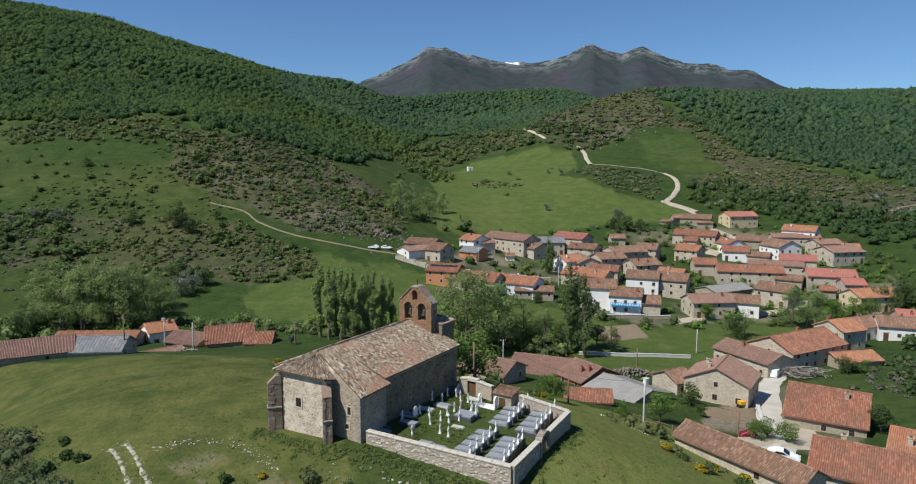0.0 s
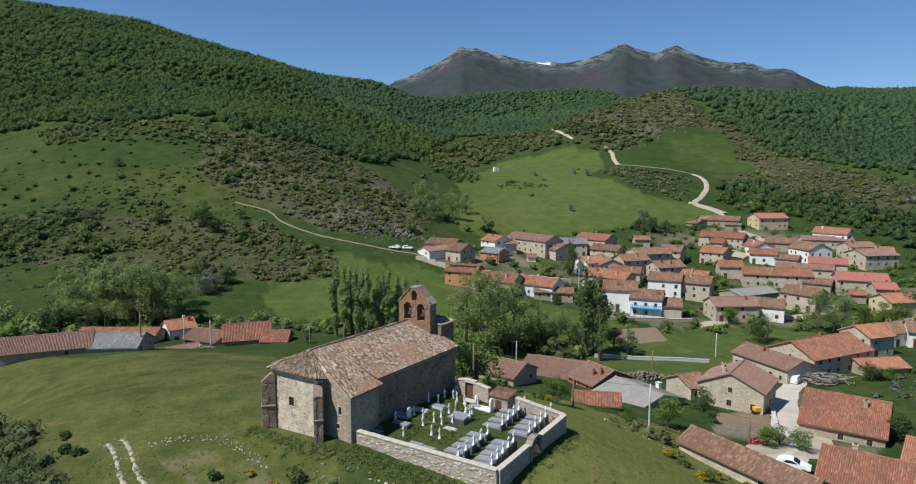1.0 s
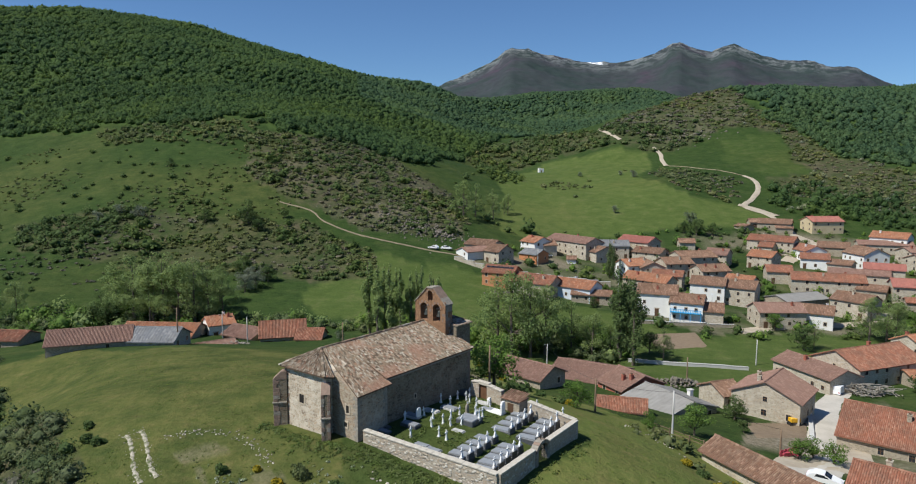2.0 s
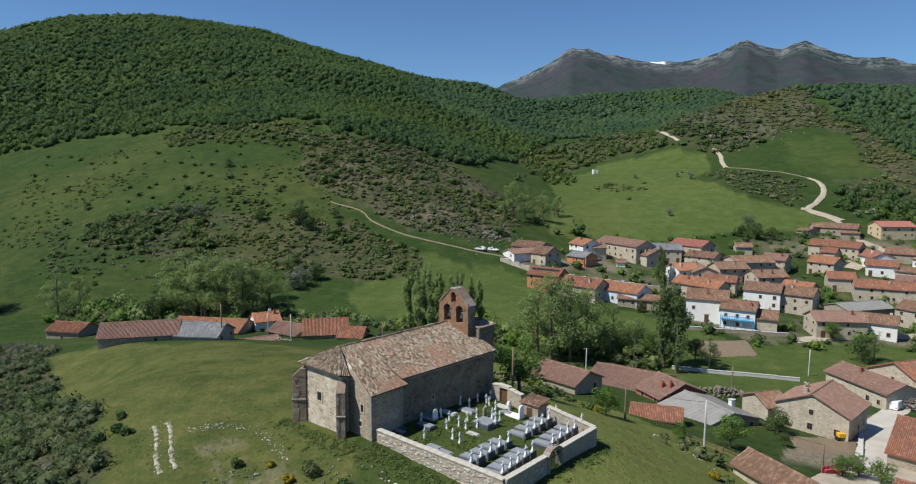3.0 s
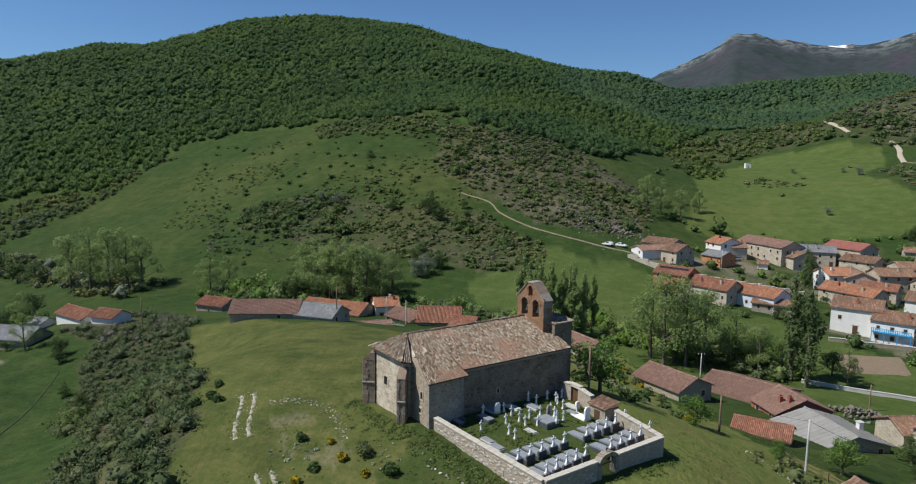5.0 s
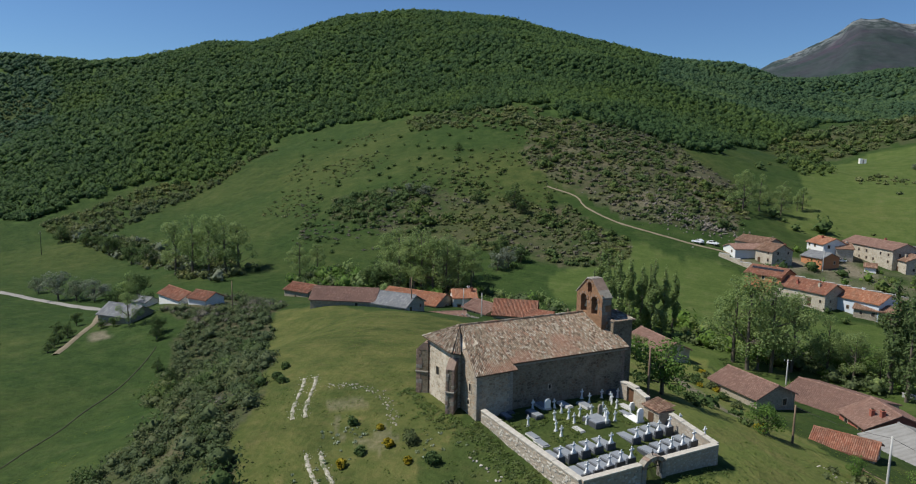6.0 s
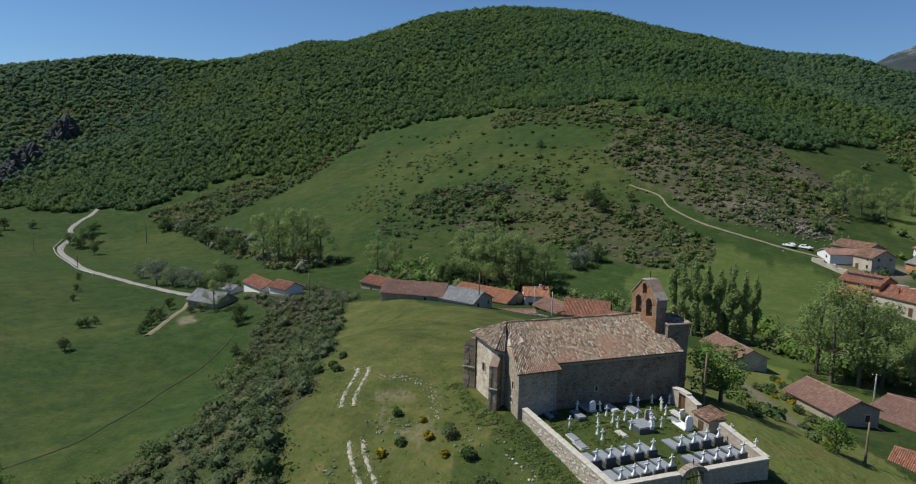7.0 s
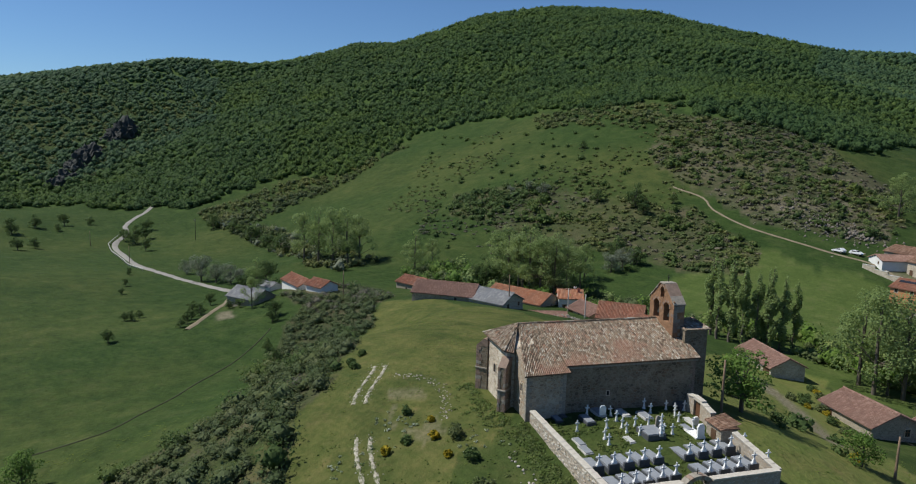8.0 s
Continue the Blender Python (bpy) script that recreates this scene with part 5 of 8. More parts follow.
for row in ((-7.9, 68.2, 0.8, 1.8, 0.2, "dark_granite", "slab", "low grey slab grave by the church wall"),
            (-8.2, 69.3, 0.8, 1.8, 0.2, "dark_granite", "dark_granite", "low black slab grave by the church wall", 0, 0.0),
            (-5.3, 69.9, 1.0, 2.1, 0.35, "dark_granite", "slab", "raised grey slab grave in the grass"),
            (-5.6, 72.4, 1.0, 2.1, 0.3, "old_grave", "slab", "grey slab grave with white headstone", 0, 1.0, "marble"),
            (-3.7, 74.2, 0.9, 2.0, 0.2, "old_grave", "old_grave", "pale cement slab grave in the grass"),
            (-1.8, 75.3, 1.0, 2.0, 0.25, "old_grave", "slab", "pale grave with raised kerb"),
            (-3.3, 65.6, 0.8, 1.7, 0.15, "old_grave", "slab", "low grey slab grave by the yard wall"),
            (-2.0, 64.8, 0.9, 1.7, 0.15, "old_grave", "slab", "low grey slab grave with yellow flowers"),
            (0.0, 69.2, 0.7, 1.5, 0.1, "old_grave", "old_grave", "cracked pale slab grave in the grass"),
            (0.9, 71.7, 2.0, 2.2, 0.55, "dark_granite", "slab", "large dark double tomb of polished granite"),
            (-2.2, 80.7, 0.9, 1.4, 0.3, "dark_granite", "dark_granite", "tall grey headstone grave by the church", 90, 1.7, "grey_stone"),
            (-0.9, 81.3, 1.3, 2.0, 0.45, "dark_granite", "dark_granite", "black polished double grave by the church"),
            (1.9, 78.2, 0.9, 1.9, 0.15, "old_grave", "old_grave", "pale grave with small white headstone", 0, 0.8, "marble"),
            (2.5, 76.0, 0.8, 1.6, 0.2, "old_grave", "slab", "low grey slab grave in the grass"),
            (3.6, 75.5, 1.1, 2.0, 0.2, "marble", "marble", "white marble grave with shaped headstone", 0, 1.3, "marble"),
            (0.3, 74.0, 0.7, 0.5, 0.15, "old_grave", "old_grave", "leaning grey stele in the grass", 0, 1.1, "grey_stone"),
            (-9.0, 69.3, 0.7, 0.5, 0.2, "old_grave", "marble", "white headstone by the church wall", 90, 1.0, "marble")):
    flat_grave(*row)
for x, y, lift in ((1.5, 72.5, 0.6), (2.0, 71.6, 0.6)):
    tagged(copy_thing(grave_cross, pose(x, y, ground_z(x, y) + lift, 0, 0, ROW_TURN)), "white carved stone cross on the dark double tomb", "cross")

# ---- houses ----
WINDOW = {}


def window_meshes():
    if not WINDOW:
        for key, bm, mat_name in (("frame", boxes((-0.55, -0.06, -0.68, 0.55, 0.05, -0.53), (-0.55, -0.06, 0.53, 0.55, 0.05, 0.72), (-0.55, -0.06, -0.526, -0.42, 0.05, 0.526), (0.42, -0.06, -0.526, 0.55, 0.05, 0.526)), "surround"),
                                  ("pane", boxes((-0.42, -0.02, -0.526, 0.42, 0.03, 0.526)), "glass"),
                                  ("bars", boxes((-0.03, -0.04, -0.52, 0.03, -0.022, 0.52), (-0.42, -0.04, 0.1, 0.42, -0.022, 0.16)), "shutter")):
            me = bpy.data.meshes.new(key)
            bm.to_mesh(me)
            bm.free()
            me.materials.append(M[mat_name])
            WINDOW[key] = me
    return WINDOW


def house_window(parent, x, y, z, turn, s=1.0):
    w = window_meshes()
    f = new("window", w["frame"])
    f.parent = parent
    f.matrix_local = pose(x, y, z, 0, 0, turn) @ Matrix.Diagonal((s, 1, s, 1))
    for key, name in (("pane", "pane"), ("bars", "glazing_bar")):
        o = new(name, w[key])
        o.parent = f


ROOF_WORD = {"brown": "brown", "red": "red", "orange": "orange", "mauve": "faded mauve", "pink": "pinkish red", "slate": "grey slate", "metal": "grey sheet"}
WALL_WORD = {"house_stone": "rubble stone", "barn_stone": "dark rubble stone", "white_wall": "white rendered", "ochre": "ochre rendered", "orange_wall": "orange brick", "red_wall": "red brick", "blue_wall": "pale blue rendered"}


def house(x, y, heading, length, width, eave, ridge, roof, wall, seed=0, floor_z=None, plain_sides=False):
    """A gabled house; its local x runs along the ridge."""
    rng = random.Random(seed * 7 + 3)
    d = math.hypot(x - CX, y - CY)
    near = d < 175
    z0 = ground_z(x, y) if floor_z is None else floor_z
    low = eave < 3.7
    name = "barn" if wall == "barn_stone" or low else "house"
    size = "long" if length > 15 else ("small" if length < 7.5 else ("broad" if width > 11 else "tall" if eave > 5.2 else "plain"))
    tiles = "roofed" if roof == "metal" else ("roofed" if roof == "slate" else "tiled")
    h = tagged(thing(name, x, y, z0, heading), f"{size} {WALL_WORD[wall]} {name}, {ROOF_WORD[roof]} {tiles}, chimney" if not low else f"{size} low {WALL_WORD[wall]} {name}, {ROOF_WORD[roof]} {tiles}", name, "village buildings")
    L, Wd = length / 2, width / 2
    bm = bmesh.new()
    out = [(-Wd, -3.0), (-Wd, eave), (0, ridge - 0.12), (Wd, eave), (Wd, -3.0)]
    a = [bm.verts.new((-L, p, q)) for p, q in out]
    b = [bm.verts.new((L, p, q)) for p, q in out]
    bm.faces.new(a)
    bm.faces.new(b[::-1])
    for i in range(5):
        bm.faces.new((a[i], b[i], b[(i + 1) % 5], a[(i + 1) % 5]))
    bmesh.ops.recalc_face_normals(bm, faces=bm.faces[:])
    part("wall", bm, wall, h)
    o, e = 0.45, 0.35
    dz = (ridge - eave) / Wd * o
    rm = {"slate": "slate", "metal": "metal_roof"}.get(roof, "tile_" + roof)
    deck = bmesh.new()
    fields = []
    for s in (-1, 1):
        q = [(-L - e, s * (Wd + o), eave - dz), (L + e, s * (Wd + o), eave - dz), (L + e, 0, ridge), (-L - e, 0, ridge)]
        fields.append(q)
        lo = [deck.verts.new((p[0], p[1], p[2] - 0.16)) for p in q]
        hi = [deck.verts.new((p[0], p[1], p[2] + 0.0)) for p in q]
        deck.faces.new(hi)
        deck.faces.new(lo[::-1])
        for i in range(4):
            deck.faces.new((lo[i], lo[(i + 1) % 4], hi[(i + 1) % 4], hi[i]))
    bmesh.ops.recalc_face_normals(deck, faces=deck.faces[:])
    r = part("roof", deck, rm, h)
    if roof == "metal":
        size_t = (0.9, 3.0, 0.05)
    elif roof == "slate":
        size_t = (0.6, 0.6, 0.03)
    else:
        size_t = (0.25, 0.46, 0.085) if near else (0.36, 0.66, 0.11)
    tagged(part("roof_tiles", merged([tile_field(q, size_t[0], size_t[1], seed + i, size_t[2]) for i, q in enumerate(fields)]), rm, r), kind="stuff")
    cap = bmesh.new()
    n = max(3, int((length + 2 * e) / 0.5))
    for k in range(n):
        x0, x1 = -L - e + k * (length + 2 * e) / n, -L - e + (k + 1.05) * (length + 2 * e) / n
        j = rng.uniform(-0.015, 0.02)
        w0, w1 = 0.18, 0.15
        ra = [cap.verts.new((x0, w0 * cy, ridge + 0.02 + j + w0 * cz)) for cy, cz in ((-1, 0), (-0.55, 0.75), (0.55, 0.75), (1, 0))]
        rb = [cap.verts.new((x1, w1 * cy, ridge + 0.02 + j + w1 * cz)) for cy, cz in ((-1, 0), (-0.55, 0.75), (0.55, 0.75), (1, 0))]
        for i in range(3):
            cap.faces.new((ra[i], ra[i + 1], rb[i + 1], rb[i]))
    tagged(part("ridge_capping", cap, rm, r), kind="stuff")
    if not low:
        for k in range(1 if rng.random() < 0.6 else 2):
            cx, cy = rng.uniform(-0.35, 0.35) * length, rng.choice((-1, 1)) * rng.uniform(0.12, 0.3) * width
            zc = ridge - abs(cy) * (ridge - eave) / Wd
            ch = part("chimney", boxes((cx - 0.3, cy - 0.3, zc - 0.6, cx + 0.3, cy + 0.3, zc + 0.95), (cx - 0.37, cy - 0.37, zc + 0.953, cx + 0.37, cy + 0.37, zc + 1.06)), "red_wall" if rng.random() < 0.5 else wall, h)
            part("chimney_pot", boxes((cx - 0.16, cy - 0.16, zc + 1.063, cx + 0.16, cy + 0.16, zc + 1.3)), "underlay", ch)
    if plain_sides:
        return h
    back_to = Vector((CX - x, CY - y, 0)).normalized()
    for nx, ny, turn, run in ((0, -1, 0, length), (0, 1, 180, length), (-1, 0, -90, width), (1, 0, 90, width)):
        c, s = math.cos(radians(heading)), math.sin(radians(heading))
        if Vector((nx * c - ny * s, nx * s + ny * c, 0)).dot(back_to) < -0.15:
            continue
        floors = [1.55] if eave < 4.3 else [1.55, 4.0]
        gable = ny == 0
        if gable and ridge > 6.5:
            floors = floors + [min(ridge - 2.0, 5.6)] if eave < 4.3 else floors
        k = max(1, int(run / (3.1 if not gable else 3.6)))
        door_at = rng.randrange(k)
        for fi, fz in enumerate(floors):
            if fz + 0.8 > (eave if not gable else ridge - 1.4):
                continue
            for i in range(k):
                if rng.random() < (0.18 if not low else 0.55):
                    continue
                off = (i + 0.5) / k * run - run / 2 + rng.uniform(-0.3, 0.3)
                if gable and fz > eave - 0.7 and abs(off) > width * 0.2:
                    continue
                px, py = (off, ny * Wd + ny * 0.0) if not gable else (nx * L, off)
                if fi == 0 and i == door_at and not gable:
                    dr = part("door", boxes((-0.6 if not low else -1.1, -0.05, -0.3, 0.6 if not low else 1.1, 0.03, 2.1)), "door_wood", h, "dark plank door")
                    dr.matrix_local = pose(px, py, 0, 0, 0, turn)
                    part("lintel", boxes((-0.85 if not low else -1.4, -0.07, 2.104, 0.85 if not low else 1.4, 0.03, 2.36)), "surround", dr)
                else:
                    house_window(h, px, py, fz, turn, rng.uniform(0.8, 1.05))
    return h


house(-14.0, 272.7, -30, 13.4, 9, 3.2, 5, "brown", "barn_stone", 1, -6.2)
house(-16.4, 263.8, 41, 13.7, 8, 2.6, 4, "mauve", "white_wall", 2, -7.1)
house(-7.2, 261.1, -37, 7.5, 9, 4.8, 7, "brown", "house_stone", 3, -8.9)
house(6.4, 270.0, -37, 8.6, 8, 3.4, 5, "slate", "orange_wall", 4, -9.5)
house(7.1, 285.1, -51, 9.5, 9, 5.0, 7, "orange", "white_wall", 5, -7.9)
house(11.9, 285.4, 19, 5.6, 8, 4.2, 6, "brown", "house_stone", 6, -8.4)
house(23.4, 291.5, -49, 24.3, 10, 6.0, 8, "mauve", "house_stone", 7, -9.0)
house(38.9, 289.3, 0, 13.7, 10, 5.6, 7.5, "slate", "house_stone", 8, -9.9)
house(51.3, 296.1, -41, 15.0, 10, 6, 8, "pink", "house_stone", 9, -9.2)
house(33.8, 281.1, -59, 6.6, 9, 4.6, 6.5, "brown", "house_stone", 10, -10.7)
house(54.2, 283.4, -33, 12.0, 9, 4.8, 6.5, "brown", "house_stone", 11, -11.1)
panel_house = house(-4.4, 233.5, -19, 11.4, 9, 5, 7, "red", "orange_wall", 12, -13.0)
house(5.7, 228.6, -30, 19.7, 9, 4.0, 6.3, "red", "house_stone", 13, -14.2)
house(21.3, 226.1, -31, 13.9, 9, 4.2, 6.2, "orange", "blue_wall", 14, -15.3)
house(25.8, 221.7, -9, 12.7, 6, 2.8, 4, "brown", "barn_stone", 15, -15.8)
house(43.0, 258.1, 28, 8.4, 9, 5.5, 7.5, "orange", "white_wall", 16, -13.6)
house(49.5, 260.3, -82, 15.1, 9, 5, 7, "brown", "house_stone", 17, -13.6)
house(46.9, 239.0, -38, 16.9, 8, 5, 7, "orange", "house_stone", 18, -15.5)
house(55.0, 248.0, -19, 10.5, 8, 5, 6.5, "red", "house_stone", 19, -15.1)
house(60.8, 267.0, 18, 11.5, 9, 5, 7, "brown", "house_stone", 20, -13.3)
house(70.1, 278.8, 18, 15.4, 11, 5, 7, "brown", "house_stone", 21, -12.1)
house(81.4, 283.6, -29, 8.5, 9, 5, 7, "mauve", "house_stone", 22, -11.6)
house(72.1, 258.3, 19, 11.5, 9, 5, 7, "brown", "house_stone", 23, -14.6)
house(66.1, 235.0, -21, 11.0, 9, 6, 8, "brown", "white_wall", 24, -16.7)
house(76.0, 232.7, -28, 10.3, 9, 6, 8, "brown", "house_stone", 25, -17.2)
house(45.9, 215.8, -13, 11.8, 10, 6.8, 9, "brown", "white_wall", 26, -17.4)
balcony_house = house(54.0, 210.0, -19, 9.5, 9, 6, 8, "brown", "white_wall", 27, -18.2)
house(59.9, 208.8, -13, 8.1, 9, 4.2, 6, "brown", "house_stone", 28, -18.5)
house(73.3, 306.5, 0, 6.6, 6, 3.5, 5, "brown", "house_stone", 29, -8.0)
house(21.5, 273.7, 0, 3.5, 4, 2.2, 3.2, "brown", "white_wall", 30, -10.7)
house(107.5, 340.1, -59, 6.6, 6, 2.6, 3.5, "brown", "barn_stone", 31, -2.4)
house(113.5, 346.4, 0, 4.3, 6, 3, 4.5, "brown", "barn_stone", 32, -1.2)
house(123.1, 344.2, -25, 15.0, 9, 3.6, 5.5, "brown", "barn_stone", 33, -2.0)
house(125.6, 339.7, -11, 7.5, 7, 2.8, 4, "brown", "barn_stone", 34, -3.1)
house(144.8, 344.3, 12, 15.9, 10, 5.4, 7.5, "pink", "ochre", 35, -2.6)
house(110.4, 307.9, -34, 19.1, 9, 5.5, 7.5, "red", "house_stone", 36, -8.7)
house(106.0, 301.1, -31, 5.6, 7, 4.5, 6, "red", "house_stone", 37, -9.6)
house(98.8, 282.3, -41, 9.8, 9, 5, 7, "orange", "house_stone", 38, -12.0)
house(120.8, 296.8, -80, 13.0, 9, 4.5, 6.5, "red", "white_wall", 39, -10.3)
house(135.3, 306.9, -24, 12.1, 10, 3.6, 5.5, "brown", "barn_stone", 40, -9.1)
house(118.8, 283.7, -18, 10.3, 8, 4.2, 6, "red", "white_wall", 41, -11.9)
house(139.1, 286.1, -77, 12.5, 11, 6, 8.5, "brown", "white_wall", 42, -11.8)
house(126.9, 278.4, -37, 8.5, 7, 3.6, 5, "brown", "house_stone", 43, -12.7)
house(162.8, 315.6, -41, 14.4, 10, 5.8, 8, "orange", "white_wall", 44, -7.7)
house(158.2, 312.2, -14, 20.8, 10, 3.6, 5, "mauve", "house_stone", 45, -8.3)
house(162.1, 293.3, 13, 12.2, 9, 4.8, 6.5, "mauve", "house_stone", 46, -10.3)
house(159.8, 278.0, 12, 15.2, 12, 5, 7, "mauve", "house_stone", 47, -11.9)
house(168.0, 284.1, -22, 6.6, 8, 4.5, 6, "orange", "house_stone", 48, -10.8)
house(137.0, 266.8, -24, 13.1, 9, 4.8, 6.5, "pink", "house_stone", 49, -13.8)
house(127.6, 265.4, -24, 19.8, 9, 3.2, 4.5, "mauve", "house_stone", 50, -14.0)
house(97.6, 262.2, -8, 8.8, 8, 4.6, 6.5, "red", "house_stone", 51, -14.5)
house(110.0, 249.9, -14, 23.2, 10, 5, 7, "red", "house_stone", 52, -15.9)
house(134.5, 238.7, -15, 15.9, 9, 5.4, 7.5, "pink", "house_stone", 53, -16.2)
house(137.2, 229.5, -8, 7.0, 7, 4.4, 6, "pink", "house_stone", 54, -16.6)
house(79.9, 246.2, -35, 9.4, 8, 4.6, 6.5, "orange", "house_stone", 55, -16.1)
house(107.8, 222.3, -49, 11.3, 9, 5.5, 7.5, "brown", "house_stone", 56, -18.4)
house(92.8, 230.0, 27, 17.3, 10, 3.6, 5, "metal", "barn_stone", 57, -17.8)
house(79.5, 209.0, 6, 13.6, 9, 5, 7, "mauve", "house_stone", 58, -19.0)
house(91.7, 210.7, -24, 9.1, 8, 4.6, 6.5, "brown", "white_wall", 59, -19.2)
house(132.5, 211.4, 12, 15.1, 9, 5, 7, "orange", "ochre", 60, -17.7)
house(122.1, 242.3, -35, 8.8, 8, 3.6, 5, "brown", "barn_stone", 61, -16.4)
house(128.1, 228.7, -16, 4.7, 6, 3, 4, "red", "barn_stone", 62, -17.2)
house(114.0, 182.9, 22, 11.5, 8, 4, 6, "brown", "white_wall", 63, -19.3)
house(119.5, 178.8, -20, 9.3, 9, 4, 6, "brown", "white_wall", 64, -18.5)
house(127.0, 186.0, -18, 4.9, 9, 4, 6, "pink", "house_stone", 65, -18.2)
house(50.8, 124.7, 56, 10.2, 11.5, 4.6, 7.2, "mauve", "house_stone", 66, -16.2)
house(42.9, 128.9, 25, 4.6, 7, 3, 4.5, "brown", "house_stone", 67, -16.3)
house(67.5, 149.0, -66, 15.5, 8, 3.8, 5.4, "mauve", "house_stone", 68, -18.1)
house(80.5, 154.9, 28, 19.4, 12, 4.8, 7.5, "red", "house_stone", 69, -18.2)
house(100.0, 171.3, 21, 7.9, 9, 5.4, 7.5, "orange", "house_stone", 70, -19.0)
house(91.0, 150.8, 11, 10.8, 7, 1.9, 3.2, "orange", "barn_stone", 71, -17.6)
house(63.7, 111.0, -33, 12.0, 13, 5.4, 9, "red", "barn_stone", 72, -18.6)
house(36.2, 80.6, -58, 17.8, 5, 2.6, 3.9, "brown", "house_stone", 73, -10.3)
house(52.1, 77.6, -34, 15.5, 10.5, 4.2, 6.6, "red", "house_stone", 74, -12.6)
house(60.2, 85.5, -38, 3.8, 10, 5, 7, "orange", "house_stone", 76, -13.7)
house(6.9, 132.2, -36, 11.0, 8.4, 2.9, 4.7, "mauve", "barn_stone", 77, -15.0)
house(19.8, 145.0, -24, 14.5, 14.0, 2.5, 4.4, "mauve", "house_stone", 78, -18.4)
house(27.0, 134.5, -58, 7.5, 10.5, 5.0, 7.2, "mauve", "red_wall", 79, -19.4)
house(32.0, 122.6, -57, 11.7, 11.5, 2.5, 4.2, "metal", "barn_stone", 80, -16.5)
house(22.3, 111.0, -8, 7.6, 5.4, 2.2, 3.4, "red", "house_stone", 81, -13.1)
house(-145.4, 124.6, -10, 13.6, 6.6, 1.7, 3.4, "red", "white_wall", 82, -16.5)
house(-133.4, 124.4, 4, 7.2, 6.2, 1.8, 3.3, "red", "white_wall", 83, -15.5)
house(-128.3, 157.1, 2, 9.9, 8, 3.4, 5, "red", "barn_stone", 84, -19.6)
house(-84.4, 128.0, 27, 15.6, 8.0, 2.6, 4.8, "mauve", "barn_stone", 85, -10.3)
house(-72.2, 132.0, 5, 10.6, 8.2, 2.5, 4.5, "slate", "house_stone", 86, -10.4)
house(-91.7, 167.0, 3, 20.0, 11.0, 2.9, 5.2, "orange", "barn_stone", 87, -18.9)
house(-79.6, 174.0, 40, 7.0, 7.5, 4.2, 6.0, "orange", "white_wall", 88, -18.9)
house(-67.2, 145.4, 44, 10.5, 4.5, 1.6, 2.4, "mauve", "barn_stone", 89, -14.8)
house(-68.6, 168.8, -20, 10.5, 9.0, 2.6, 4.4, "mauve", "barn_stone", 90, -18.7)
house(-58.6, 167.6, 22, 11.6, 9.0, 3.2, 6.4, "red", "barn_stone", 91, -18.6)
house(-50.2, 166.0, 4, 6.6, 7.0, 2.8, 4.8, "red", "barn_stone", 92, -18.4)
house(-71.6, 138.6, 30, 3.2, 3.2, 1.4, 2.2, "red", "barn_stone", 95, -12.9)
house(-144.5, 107.5, 14, 11.0, 8.0, 2.7, 4.9, "slate", "barn_stone", 93, -19.2)
house(-160.0, 122.5, 12, 6.0, 5.0, 2.2, 3.2, "slate", "white_wall", 94, -20.2)
house(-15.5, 152.5, -40, 13.0, 7.0, 2.6, 4.3, "mauve", "house_stone", 94)


# ---- trees and shrubs ----
def shade_each(ob, values):
    """Gives every crown of a planting its own shade."""
    at = ob.data.attributes.new("crown_shade", "FLOAT", "POINT")
    at.data.foreach_set("value", np.asarray(values, np.float32))


def leaf_quads(rng, centres, out, size, up=0.25, loose=0.55):
    """Leaf sprays: small bent quads round the given centres, turned loosely outward."""
    n = len(centres)
    nrm = out * 0.8 + rng.normal(0, loose, (n, 3)) + np.array([0, 0, up])
    nrm /= np.linalg.norm(nrm, axis=1)[:, None] + 1e-9
    t = np.cross(nrm, rng.normal(0, 1, (n, 3)))
    t /= np.linalg.norm(t, axis=1)[:, None] + 1e-9
    b = np.cross(nrm, t)
    s = (size * rng.uniform(0.6, 1.35, n))[:, None]
    a = s * rng.uniform(0.6, 1.0, n)[:, None]
    V = np.stack([centres - t * s * 0.5, centres - b * a * 0.5 - nrm * s * 0.12, centres + t * s * 0.5, centres + b * a * 0.5 - nrm * s * 0.12], 1).reshape(-1, 3)
    q = np.arange(n)[:, None] * 4
    return V, np.concatenate([q + np.array([0, 1, 2]), q + np.array([0, 2, 3])], 1).reshape(-1, 3)


def lobes_cloud(rng, lobes, n):
    """Points in the outer parts of a set of lobes (x, y, z, radius, height radius), and their outward ways."""
    L = np.array(lobes, float)
    w = L[:, 3] ** 2
    k = rng.choice(len(L), n, p=w / w.sum())
    d = rng.normal(0, 1, (n, 3))
    d /= np.linalg.norm(d, axis=1)[:, None]
    r = rng.uniform(0.62, 1.08, n)[:, None] ** 0.7
    sc = np.stack([L[k, 3], L[k, 3], L[k, 4]], 1)
    return L[k, :3] + d * r * sc, d


